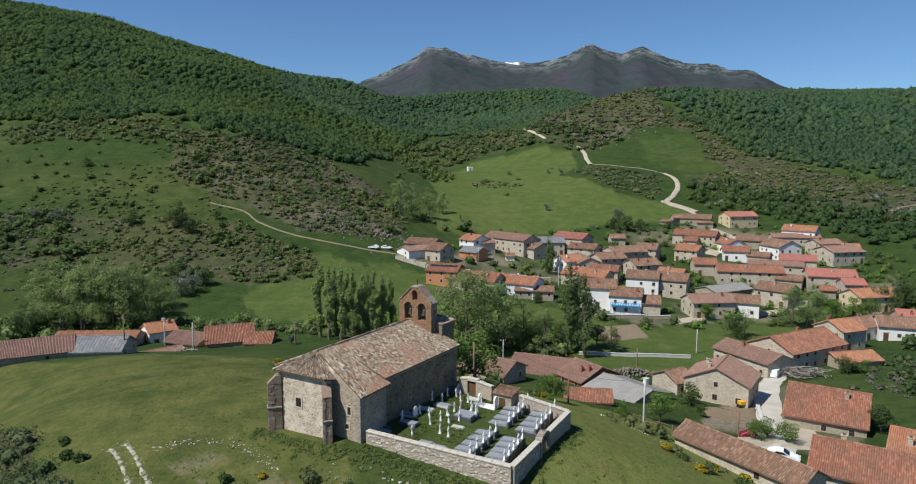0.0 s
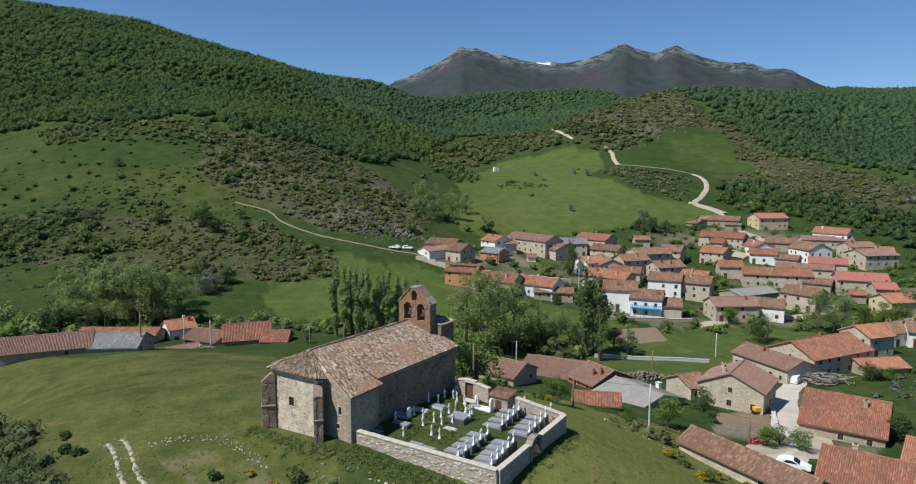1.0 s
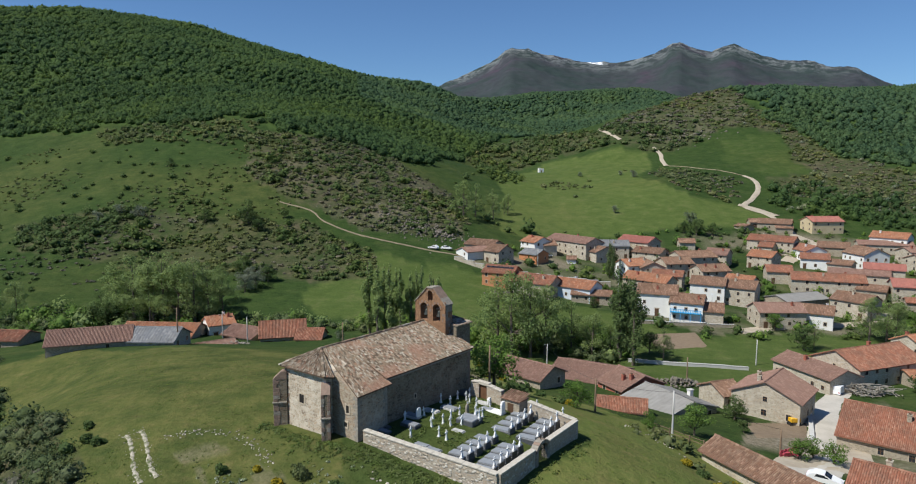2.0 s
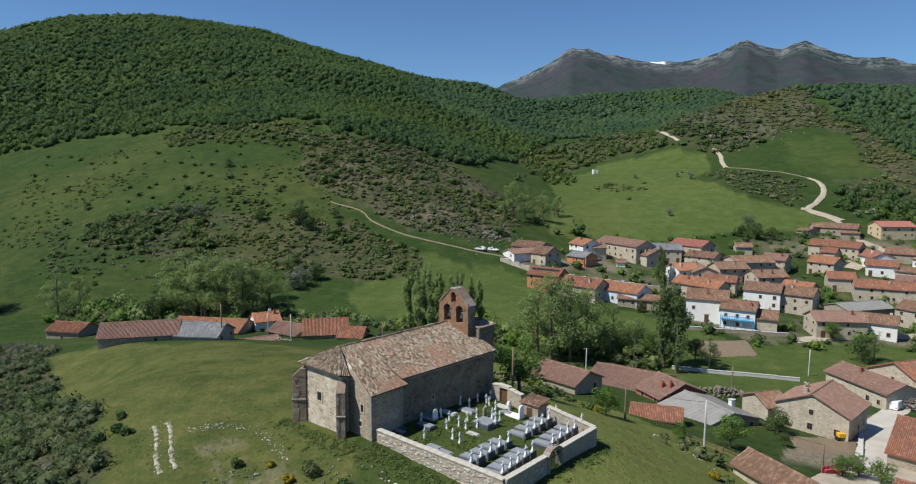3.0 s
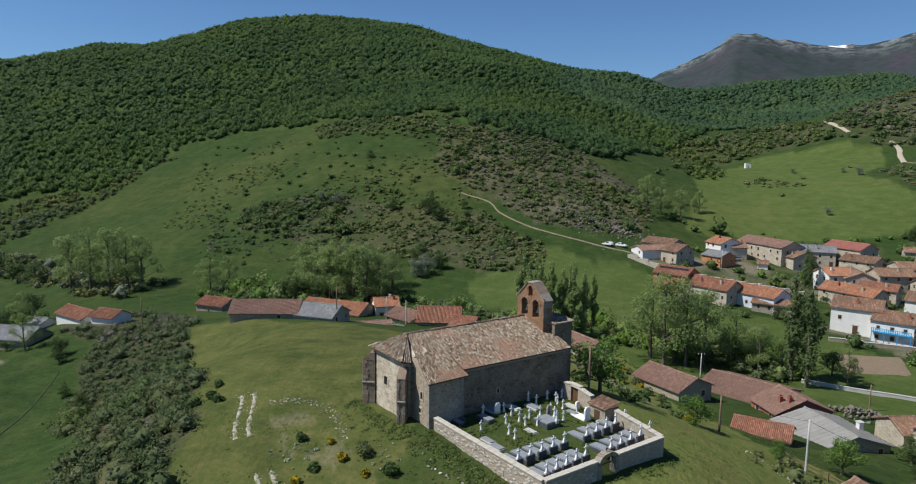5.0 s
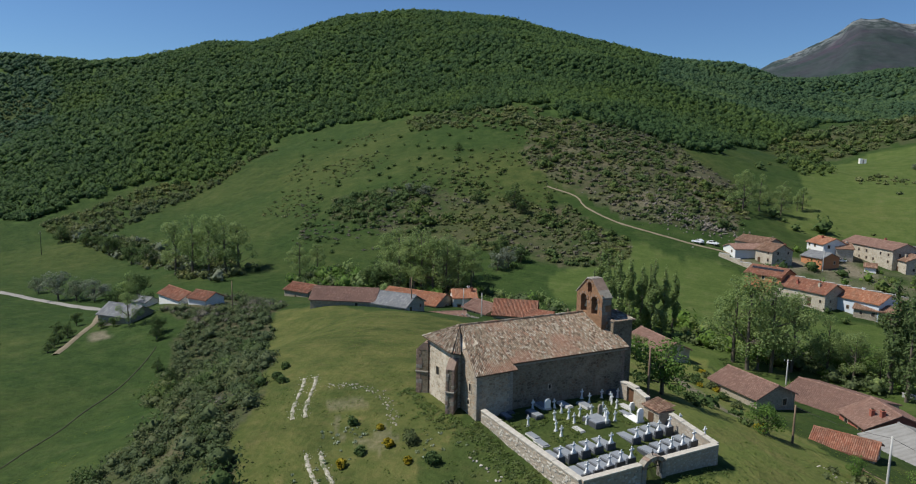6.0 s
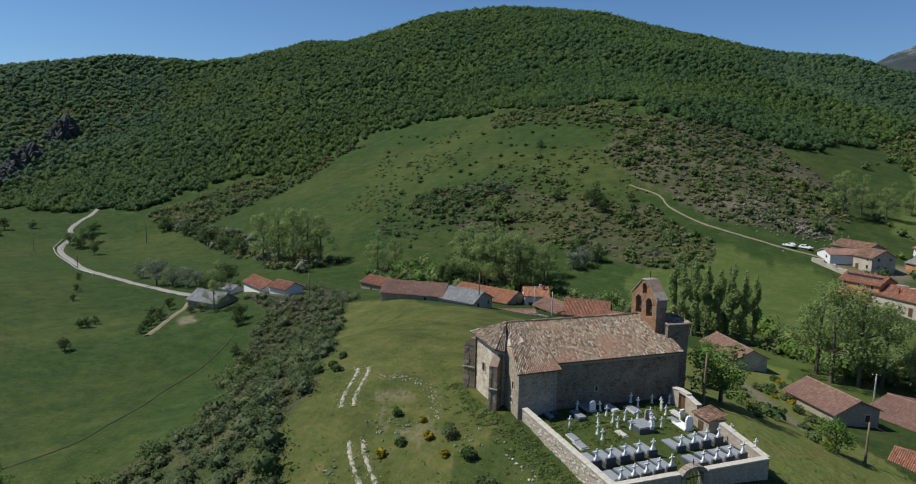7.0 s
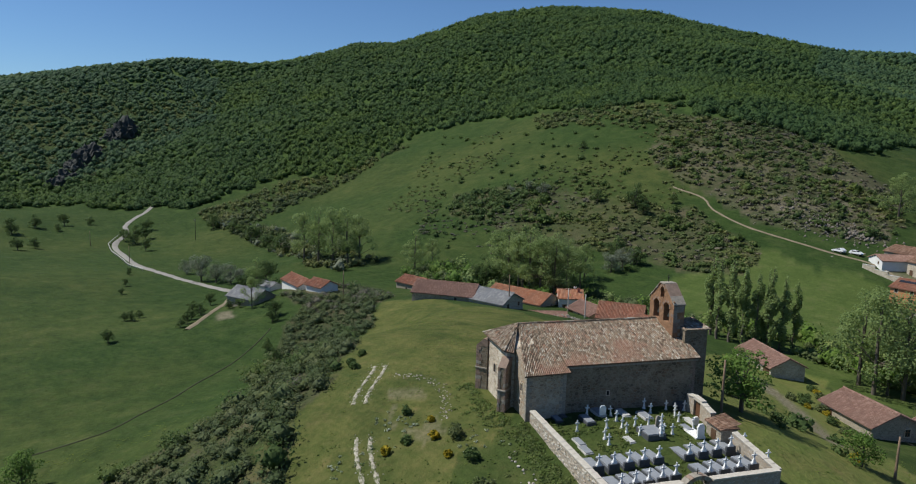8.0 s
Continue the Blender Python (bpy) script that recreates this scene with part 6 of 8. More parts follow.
def limb(bm, p, q, r0, r1, sides=6, root=None):
    """A tapered limb; with a root vertex it grows out of that vertex of the trunk."""
    p, q = Vector(p), Vector(q)
    d = (q - p).normalized()
    s = d.orthogonal().normalized()
    t = d.cross(s)
    ring = [2 * math.pi * k / sides for k in range(sides)]
    if root is not None:
        p = root.co.lerp(q, 0.12)
    ra = [bm.verts.new(p + (s * math.cos(a) + t * math.sin(a)) * r0) for a in ring]
    rb = [bm.verts.new(q + (s * math.cos(a) + t * math.sin(a)) * r1) for a in ring]
    for k in range(sides):
        bm.faces.new((ra[k], ra[(k + 1) % sides], rb[(k + 1) % sides], rb[k]))
        if root is not None:
            bm.faces.new((root, ra[(k + 1) % sides], ra[k]))
    return ra, rb


def stem(bm, pts, radii, sides=7):
    """A trunk as one tapered tube through the given points."""
    rings = []
    for (x, y, z), r in zip(pts, radii):
        rings.append([bm.verts.new((x + r * math.cos(2 * math.pi * k / sides), y + r * math.sin(2 * math.pi * k / sides), z)) for k in range(sides)])
    for a, b in zip(rings, rings[1:]):
        for k in range(sides):
            bm.faces.new((a[k], a[(k + 1) % sides], b[(k + 1) % sides], b[k]))
    return [v for ring in rings for v in ring]


def branch(bm, verts, aim, below, r0):
    """A limb from the trunk vertex that lies nearest below its tip."""
    root = min(verts, key=lambda v: abs(v.co.z - (aim.z - below)) + 0.3 * (v.co - aim).length)
    limb(bm, root.co, aim, r0, r0 * 0.25, 5, root)


def grow(kind, seed):
    """One tree; returns trunk and crown geometry and its natural height."""
    rng = np.random.default_rng(seed)
    r = random.Random(seed)
    bm = bmesh.new()
    lobes = []
    tips = []
    if kind in ("poplar", "column"):
        H, n, size = 18.0, 3000, 0.36
        pts = [(r.uniform(-0.2, 0.2), r.uniform(-0.2, 0.2), H * 0.95 * k / 12 - 0.5 * (k == 0)) for k in range(13)]
        verts = stem(bm, pts, [0.3 * (1 - k / 13) + 0.02 for k in range(13)])
        for k in range(18):
            z = H * (0.08 + 0.88 * k / 17)
            w = (1.4 if kind == "poplar" else 1.9) * math.sin(math.pi * min(1, (k + 2.2) / 19.5)) ** 0.7 * r.uniform(0.65, 1.25)
            a = r.uniform(0, 6.28)
            c = Vector((math.cos(a) * w * 0.5, math.sin(a) * w * 0.5, z))
            lobes.append((*c, w * 0.72, 1.5))
            tips.append((c, 1.6, 0.07))
    elif kind == "airy":
        H, n, size = 16.0, 4200, 0.32
        verts = stem(bm, [(0, 0, -0.5), (0.1, 0.05, H * 0.15), (0.1, 0.1, H * 0.3), (0.25, 0, H * 0.5), (0.1, -0.1, H * 0.7), (0.2, 0, H * 0.88)], [0.36, 0.3, 0.26, 0.2, 0.12, 0.04])
        for k in range(20):
            z = H * r.uniform(0.24, 0.95)
            w = 4.6 * math.sin(math.pi * min(0.97, (z / H) ** 0.8)) + 0.8
            a = k * 2.4 + r.uniform(-0.5, 0.5)
            q = r.uniform(0.25, 1.0)
            c = Vector((math.cos(a) * w * q, math.sin(a) * w * q, z))
            lobes.append((*c, r.uniform(1.0, 2.1), r.uniform(1.0, 1.9)))
            tips.append((c, z * 0.32, 0.08))
    else:
        H = 8.0
        n, size = (2400, 0.31) if kind != "hawthorn" else (2200, 0.28)
        verts = stem(bm, [(0, 0, -0.4), (0.03, 0.02, H * 0.2), (0.05, 0.05, H * 0.4), (0.1, 0, H * 0.62)], [0.26, 0.2, 0.16, 0.06])
        for k in range(16):
            z = H * r.uniform(0.2, 0.88)
            w = 3.3 * math.sin(math.pi * min(0.95, z / H * 0.9 + 0.1)) ** 0.7
            a = k * 2.4 + r.uniform(-0.6, 0.6)
            q = r.uniform(0.15, 0.95)
            c = Vector((math.cos(a) * w * q, math.sin(a) * w * q, z))
            lobes.append((*c, r.uniform(0.8, 1.6), r.uniform(0.7, 1.3)))
            tips.append((c, z * 0.5, 0.09))
        lobes.append((0, 0, H * 0.5, 1.7, H * 0.28))
    for c, below, r0 in tips:
        branch(bm, verts, c, below, r0)
    P, D = lobes_cloud(rng, lobes, n)
    return bm, leaf_quads(rng, P, D, size, 0.45, 0.42), H


TREE_LOOK = {
    "poplar": ("poplar", "leaf_poplar", "slender grey-green poplar by the stream"),
    "column": ("poplar", "leaf_column", "dark green columnar poplar by the stream"),
    "airy": ("ash_tree", "leaf_poplar", "tall airy grey-green tree by the stream"),
    "dark": ("oak_tree", "leaf_dark", "rounded dark green tree in the meadow"),
    "bright": ("young_tree", "leaf_bright", "bushy tree in fresh bright green leaf"),
    "hawthorn": ("hawthorn", "leaf_grey", "pale blossoming hawthorn in the hedge"),
}
STOCK = {}


def tree(kind, x, y, h, seed):
    name, leaf, label = TREE_LOOK[kind]
    v = seed % 4
    if (kind, v) not in STOCK:
        bm, crown, H = grow(kind, 100 + v * 13 + len(kind))
        t = tagged(thing(name, x, y, 0), label, "tree", name.replace("_", " ") + "s of the valley")
        part("trunk", bm, "bark", t, smooth=True)
        shade_each(part("crown", crown, leaf, t), np.full(len(crown[0]), 0.18 + 0.12 * v))
        STOCK[kind, v] = (t, H)
        fresh = True
    else:
        fresh = False
    t, H = STOCK[kind, v]
    s = max(h, 2.5) / H
    wide = s if kind in ("poplar", "column", "airy") else s * 1.1
    m = pose(x, y, ground_z(x, y) - 0.15 * s, 0, 0, seed * 77 % 360)
    if not fresh:
        t = copy_thing(t, m)
    t.matrix_world = m @ Matrix.Diagonal((wide, wide, s, 1))
    return t


TREES = {
    "poplar": [(-36, 170.6, 20.8), (-32.9, 167.6, 20.2), (-29.8, 167.3, 19.7), (-26.9, 166.9, 19.2), (-24.4, 168.2, 18.6), (-21.8, 169.4, 20), (-19.8, 171.5, 17.9), (-18.1, 174.4, 16.9), (-32.4, 173.2, 19.5), (-29.2, 172.9, 18.6), (-23.8, 172.8, 18.5),],
    "column": [(27.8, 162.4, 24.0), (30.7, 158.4, 22.0), (30.4, 166.3, 21.0), (34.7, 254.6, 14.5), (36.1, 253.1, 13)],
    "airy": [(-136.5, 103.5, 9.0), (16.5, 166, 13.5), (21.5, 163.5, 11.5), (-1.3, 161.4, 19.4), (2.3, 157.3, 21.2), (6.6, 159.6, 20.4), (10, 163.6, 18.1), (4.7, 168.1, 18.2), (-116, 183, 17.7), (-108.9, 180.9, 20), (-102.6, 178.3, 18.4), (-99.1, 179.1, 21.4), (-93.9, 178.3, 18.9), (-90.5, 181.2, 19.3), (-87.6, 183.8, 16.4), (-84.7, 186.4, 14.2), (-27.2, 313.1, 18.4), (-22.5, 325.1, 16.1), (-14.1, 328.9, 13.4), (-29, 343, 12.5), (-8, 350, 11), (-17, 359, 10), (-9.7, 346.6, 8.4), (-30, 286.3, 7.8), (100.5, 197, 12.7), (105.1, 197.2, 13.6), (105.5, 193.1, 12.4), (81.1, 184.5, 8), (26.2, 166.1, 8.4), (39, 166.3, 8), (-208.5, 166.2, 22), (-198, 166.4, 23.6), (-190.1, 168, 23.3), (-184.5, 171.1, 22.1), (-182.9, 175.6, 19.4), (-111.3, 183.6, 16.8)] + [(-104, 182.3, 18.5), (-101.6, 186.9, 17.5), (-96.4, 188, 17), (-93.9, 192.5, 15.8), (-92.4, 200.4, 12.5), (-154.7, 180.4, 14.6), (-152.1, 187, 10.8), (-158.7, 117.2, 11.8)],
    "dark": [(-365, 105, 6.5), (-423, 149, 6), (-369, 150, 7.5), (-366, 161, 8.5), (-411, 128, 5), (-136.5, 83.5, 3.0), (-139.5, 86.5, 3.2), (-142.5, 89, 3.4), (-146, 93, 3.8), (-145, 101, 3.0), (-142, 102.5, 2.8), (-159, 77.5, 2.8), (-160.5, 82, 2.6), (-117, 98.5, 4.2), (-221, 99.5, 3.2), (-204, 92, 2.6), (-251, 111, 3.4), (-321, 198, 8), (-300, 195, 7), (-386, 169, 8), (-88.5, 82.5, 3.4), (-97.5, 86, 3.0), (-119.3, 176.8, 7.3), (-115.9, 177.8, 8.2), (-128.8, 262.4, 6.4), (-111.1, 264, 10.3), (-98.4, 272.1, 4.4), (-105, 260.1, 6.4), (-85.4, 221.9, 6.7), (-95.4, 224.6, 8.2), (82, 326, 8.9), (76.9, 329, 7.4), (89.6, 327.6, 6.8), (138.6, 208.5, 11.5), (144, 211.2, 8.7), (69.3, 105.2, 5.4), (77.8, 182.6, 7.2), (13.7, 177.5, 7.9), (36.5, 171.4, 6.3), (85.7, 142.8, 4.6), (26, 215.1, 3.9), (42.1, 117.3, 4.9), (41.2, 109, 2.5), (-109.6, 319.6, 4.3), (-176.2, 319.7, 4.9), (-118.8, 181.7, 9.7), (-174.6, 129.3, 10.4), (-173.1, 121.9, 9.1), (-354.7, 196.4, 9.8), (-328.6, 196.2, 9.4), (-297.7, 190.4, 10.4), (-266.1, 182.8, 11.1)] + [(-247.1, 178.1, 10.5), (-359, 152.1, 11.8), (-331.9, 148.2, 7.7), (-136.9, 66.2, 3.9), (-158.1, 79, 3.3), (-156.2, 95.3, 3.5), (-162, 103.4, 4.4), (-121.1, 101.8, 5), (-404.7, 103.3, 10.1), (-420.6, 118.5, 8.9), (-426.3, 135.5, 8.5), (-357.6, 95.7, 7.5)],
    "bright": [(17.7, 169.9, 8.2), (22.3, 170.3, 9), (4, 159.7, 8.7), (45.7, 98.6, 3.6), (48.3, 100.2, 3.4), (50.6, 98.8, 3.8), (31.5, 100.3, 5.2), (14, 95.8, 4.7), (23.9, 93.8, 2.8), (58.4, 84.1, 3.4), (78.7, 150.6, 3.9), (116.4, 201.8, 7.8), (122.8, 203.6, 6.9), (128, 203.3, 6.9), (77, 202.5, 5.6), (85.1, 209.2, 4.8), (88.9, 141.8, 3.3), (2.4, 90.5, 8.3), (-59.3, 31.5, 5.2), (-14.5, 133.5, 5.5)],
    "hawthorn": [(-89, 211.3, 8.3), (-86.7, 214.9, 6.3), (-119.4, 316, 2.8), (-157.6, 262.6, 6.6), (-173.3, 258.3, 6.1), (-167.6, 263.9, 5.5), (-40.8, 160.5, 3.3), (189.5, 546.3, 4.9), (68.7, 448.3, 6), (48, 362, 4.5), (83, 345, 7.5), (36, 472, 4.0), (62, 462, 4.0), (-214.8, 124.8, 10.8), (-206.4, 126.6, 9.1), (-198.1, 128.3, 8.9), (-92.2, 221.8, 5.8), (-86.6, 222.1, 5.7), (-238.1, 129.3, 7.4), (-255.8, 183.2, 7), (-203.8, 134.7, 5.7)],
}
count = 0
for kind, spots_of in TREES.items():
    for tx, ty, th in spots_of:
        count += 1
        tree(kind, tx, ty, th, count)


def in_view(x, y, z, lift):
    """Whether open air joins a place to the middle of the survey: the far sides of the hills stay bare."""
    ok = np.ones(len(x), bool)
    for f in np.linspace(0.3, 0.97, 26):
        px, py = 16 + (x - 16) * f, 5 + (y - 5) * f
        ok &= height(px, py) < 29 + (z + lift - 29) * f + 3
    return ok


OCTA_V = np.array([(1, 0, 0), (-1, 0, 0), (0, 1, 0), (0, -1, 0), (0, 0, 1), (0, 0, -1)], float)
OCTA_F = np.array([(0, 2, 4), (2, 1, 4), (1, 3, 4), (3, 0, 4), (2, 0, 5), (1, 2, 5), (3, 1, 5), (0, 3, 5)])


def ico():
    return OCTA_V, OCTA_F


def scatter(name, x, y, rad, tall, leaves, size, material, label, category, seed, sink=0.25, core=0.8, top=True, loose=0.5):
    """Many crowns or bushes in one mesh: a rough core and leaf sprays round each."""
    rng = np.random.default_rng(seed)
    n = len(x)
    z = relief(x, y)
    c = np.stack([x, y, z + tall * (0.5 - sink)], 1)
    sc = np.stack([rad, rad, tall * 0.5], 1)
    iv, jf = ico()
    V0 = (c[:, None] + iv[None] * (sc * core)[:, None] * rng.uniform(0.75, 1.15, (n, len(iv), 1))).reshape(-1, 3)
    F0 = (np.arange(n)[:, None, None] * len(iv) + jf[None]).reshape(-1, 3)
    d = rng.normal(0, 1, (n, leaves, 3))
    if top:
        d[:, :, 2] = np.abs(d[:, :, 2]) - 0.35
    d /= np.linalg.norm(d, axis=2)[:, :, None]
    lump = 0.84 + 0.26 * np.sin(d[:, :, 0] * 5 + rng.uniform(0, 6, (n, 1))) * np.cos(d[:, :, 1] * 4 + rng.uniform(0, 6, (n, 1)))
    P = (c[:, None] + d * sc[:, None] * (lump * rng.uniform(0.85, 1.12, (n, leaves)))[:, :, None]).reshape(-1, 3)
    V1, F1 = leaf_quads(rng, P, d.reshape(-1, 3), 1.0, 0.3, loose)
    S = np.repeat(np.repeat(size * rad / rad.mean(), leaves), 4)[:, None]
    V1 = np.repeat(P, 4, 0) + (V1 - np.repeat(P, 4, 0)) * S
    V, F = merged([(V0, F0), (V1, F1)])
    ob = part(name, (V, F), material, None, "", True)
    tint = 0.1 + rng.random(n) * 0.5
    shade_each(ob, np.concatenate([np.repeat(tint, len(iv)), np.repeat(tint, leaves * 4)]))
    return tagged(ob, label, category, kind="stuff")


def sown(x0, x1, y0, y1, step, seed):
    rng = np.random.default_rng(seed)
    gx, gy = np.meshgrid(np.arange(x0, x1, step), np.arange(y0, y1, step))
    return gx.ravel() + rng.uniform(-0.8, 0.8, gx.size) * step, gy.ravel() + rng.uniform(-0.8, 0.8, gx.size) * step, rng


def woods():
    for lo, hi, step, big, leaves, seed in ((0, 620, 4.2, 3.0, 40, 1), (620, 1000, 5.6, 4.0, 20, 2), (1000, 2200, 8.4, 6.0, 12, 3)):
        x, y, rng = sown(-1500, 900, 60, 2100, step, seed)
        r = np.hypot(x - CX, y - CY)
        k = (r > lo) & (r <= hi)
        x, y = x[k], y[k]
        k = wood_mask(x, y)
        x, y = x[k], y[k]
        thin = np.where(soft_inside(x, y, WEST_BARE), 0.55, np.where(soft_inside(x, y, WEST_HEATH), 0.28, 0.02))
        hill = soft_inside(x, y, BROWN_HILL)
        k = (rng.random(len(x)) > thin) & ~hill & in_view(x, y, relief(x, y), 7)
        x, y = x[k], y[k]
        rad = big * (0.6 + 0.9 * rng.random(len(x)) ** 1.6) * (0.8 + 0.4 * fbm(x, y, 60, 21))
        tall = rad * 0.6 + (3.2 + 0.35 * big) * rng.uniform(0.86, 1.14, len(x)) * (0.75 + 0.5 * fbm(x, y, 40, 22))
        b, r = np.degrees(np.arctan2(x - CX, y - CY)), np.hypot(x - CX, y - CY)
        # distant woods take the leaves with haze in their colour
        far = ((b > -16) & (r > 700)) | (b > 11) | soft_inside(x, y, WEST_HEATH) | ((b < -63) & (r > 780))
        for kind, pick, material, label in (("oak_wood", ~far, "leaf_forest", "dense green oak wood covering the hillside"), ("beech_wood", far, "leaf_hazed", "wood on the far slopes, tinted blue for haze")):
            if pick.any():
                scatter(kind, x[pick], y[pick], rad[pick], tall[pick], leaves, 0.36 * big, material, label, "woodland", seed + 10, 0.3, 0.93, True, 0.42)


woods()


def shrubs(name, area, step, share, rad, tall, leaves, size, material, label, seed, clump=None, wob=8.0, woodland=False):
    xs, ys = [p[0] for p in area], [p[1] for p in area]
    x, y, rng = sown(min(xs) - 10, max(xs) + 10, min(ys) - 10, max(ys) + 10, step, seed)
    k = soft_inside(x, y, area, wob) & (rng.random(len(x)) < share)
    if clump:
        k &= fbm(x, y, clump[0], seed, 3) > clump[1]
    x, y = x[k], y[k]
    k = (woodland | ~wood_mask(x, y)) & in_view(x, y, relief(x, y), 3)
    for px, py, rr in KEEP_CLEAR:
        k &= np.hypot(x - px, y - py) > rr
    x, y = x[k], y[k]
    q = rng.uniform(0.5, 1.25, len(x)) + 0.9 * rng.random(len(x)) ** 6
    if len(x):
        scatter(name, x, y, rad * q, tall * q * rng.uniform(0.8, 1.2, len(x)), leaves, size, material, label, "shrubs", seed + 50, 0.25, 0.72)


KEEP_CLEAR = [(-21, 261, 5), (-35, 262, 5), (-50, 264, 5), (-65, 266, 5), (-80, 273, 4), (127, 370, 7), (118, 379, 9), (127, 396, 7), (136, 416, 7), (140, 433, 7), (137, 449, 7), (97, 489, 6), (97, 508, 8), (98, 525, 8), (96, 541, 6), (73, 563, 7), (65, 590, 8), (60, 612, 6), (-145, 124, 11), (-132, 125, 8), (-85, 127, 10), (-73, 131, 8)]
shrubs("scrub", KNOLL_SCRUB, 1.9, 0.9, 1.25, 1.7, 110, 0.22, "leaf_bank", "dense grey-green scrub on the steep bank", 31, (16, 0.34))
shrubs("scrub", KNOLL_SCRUB, 2.2, 0.6, 1.15, 1.4, 100, 0.2, "leaf_heather", "grey-brown heather on the steep bank", 33, (20, 0.56))
shrubs("scrub", KNOLL_SCRUB, 4.6, 0.4, 1.8, 3.0, 150, 0.27, "leaf_dark", "dark bushes on the steep bank", 32, (18, 0.5))
shrubs("scrub", KNOLL_SCRUB, 4.4, 0.3, 1.6, 2.4, 130, 0.25, "leaf_olive", "olive bushes on the steep bank", 65, (24, 0.5))
shrubs("scrub", SPUR_SCRUB, 2.7, 0.75, 1.3, 1.5, 28, 0.6, "leaf_olive", "olive scrub over the stony spur", 34, (30, 0.36))
shrubs("scrub", SPUR_SCRUB, 4.6, 0.6, 2.0, 3.0, 26, 0.9, "leaf_dark", "dark bushes over the stony spur", 35, (40, 0.5))
shrubs("scrub", SPUR_SCRUB, 3.6, 0.5, 1.2, 1.0, 16, 0.7, "leaf_heather", "brown heather over the stony spur", 36)
UPPER_SCRUB = [(-262, 384), (-229, 397), (-191, 397), (-144, 394), (-100, 398), (-104, 366), (-130, 345), (-153, 348), (-200, 354), (-240, 358)]
shrubs("scrub", UPPER_SCRUB, 3.6, 0.75, 1.9, 2.5, 24, 0.95, "leaf_olive", "olive scrub below the wood's edge", 37, (45, 0.4))
shrubs("scrub", UPPER_SCRUB, 5.5, 0.5, 2.2, 3.2, 24, 1.0, "leaf_dark", "dark bushes below the wood's edge", 38, (45, 0.45))
shrubs("scrub", EAST_SCRUB, 3.4, 0.75, 1.5, 1.7, 20, 0.8, "leaf_olive", "olive scrub on the eastern slope", 39, (46, 0.36))
shrubs("scrub", EAST_SCRUB, 3.6, 0.5, 1.4, 1.2, 16, 0.75, "leaf_heather", "grey-brown heather on the eastern slope", 61, (40, 0.4))
shrubs("scrub", EAST_SCRUB, 5.6, 0.5, 2.0, 3.0, 24, 1.0, "leaf_dark", "dark bushes on the eastern slope", 40, (54, 0.5))
shrubs("scrub", EAST_SCRUB, 8.0, 0.3, 1.9, 2.8, 24, 0.9, "leaf_grey", "pale blossoming shrubs on the eastern slope", 41)
shrubs("scrub", EAST_TREES, 4.6, 0.85, 2.6, 5.2, 34, 0.9, "leaf_forest", "green trees massed above the village", 68, (40, 0.34))
shrubs("scrub", EAST_TREES, 6.5, 0.6, 2.6, 4.6, 30, 0.9, "leaf_grey", "pale trees among the green above the village", 69, (40, 0.5))
shrubs("scrub", BROWN_HILL, 5.5, 0.6, 2.2, 1.7, 20, 1.2, "leaf_heather", "brown heather on the bare hill", 42)
shrubs("scrub", BROWN_HILL, 4.6, 0.6, 1.8, 1.8, 18, 0.9, "leaf_olive", "olive scrub on the bare hill", 78, (60, 0.4))
shrubs("scrub", BROWN_HILL, 8.0, 0.4, 2.8, 3.4, 22, 1.3, "leaf_dark", "dark bushes on the bare hill", 43)
shrubs("scrub", HEAD_SCRUB, 5.5, 0.7, 2.4, 3.4, 22, 1.2, "leaf_olive", "scrub at the head of the valley", 44)
shrubs("scrub", HEAD_SCRUB, 6.5, 0.7, 2.8, 4.6, 26, 1.3, "leaf_dark", "dark thickets at the head of the valley", 64)
shrubs("scrub", SLOPE_SCRUB, 2.6, 0.85, 1.2, 1.3, 20, 0.6, "leaf_olive", "low scrub in patches on the hillside meadow", 45, (26, 0.44))
shrubs("scrub", SLOPE_SCRUB, 3.2, 0.6, 1.1, 0.9, 16, 0.6, "leaf_heather", "grey heath in patches on the hillside meadow", 74, (30, 0.46))
shrubs("scrub", SLOPE_SCRUB, 4.0, 0.7, 2.3, 3.2, 30, 0.85, "leaf_dark", "dark bushes in patches on the hillside meadow", 46, (24, 0.5))
OPEN_HILL = [(-330, 360), (-176, 366), (-130, 340), (-100, 290), (-70, 262), (-70, 215), (-180, 205), (-260, 250)]
shrubs("scrub", OPEN_HILL, 6.0, 0.18, 1.5, 2.1, 26, 0.7, "leaf_dark", "single bushes dotted over the hillside meadow", 47)
shrubs("scrub", OPEN_HILL, 3.0, 0.6, 0.95, 0.9, 16, 0.55, "leaf_olive", "low scrub streaks on the hillside meadow", 48, (34, 0.53))
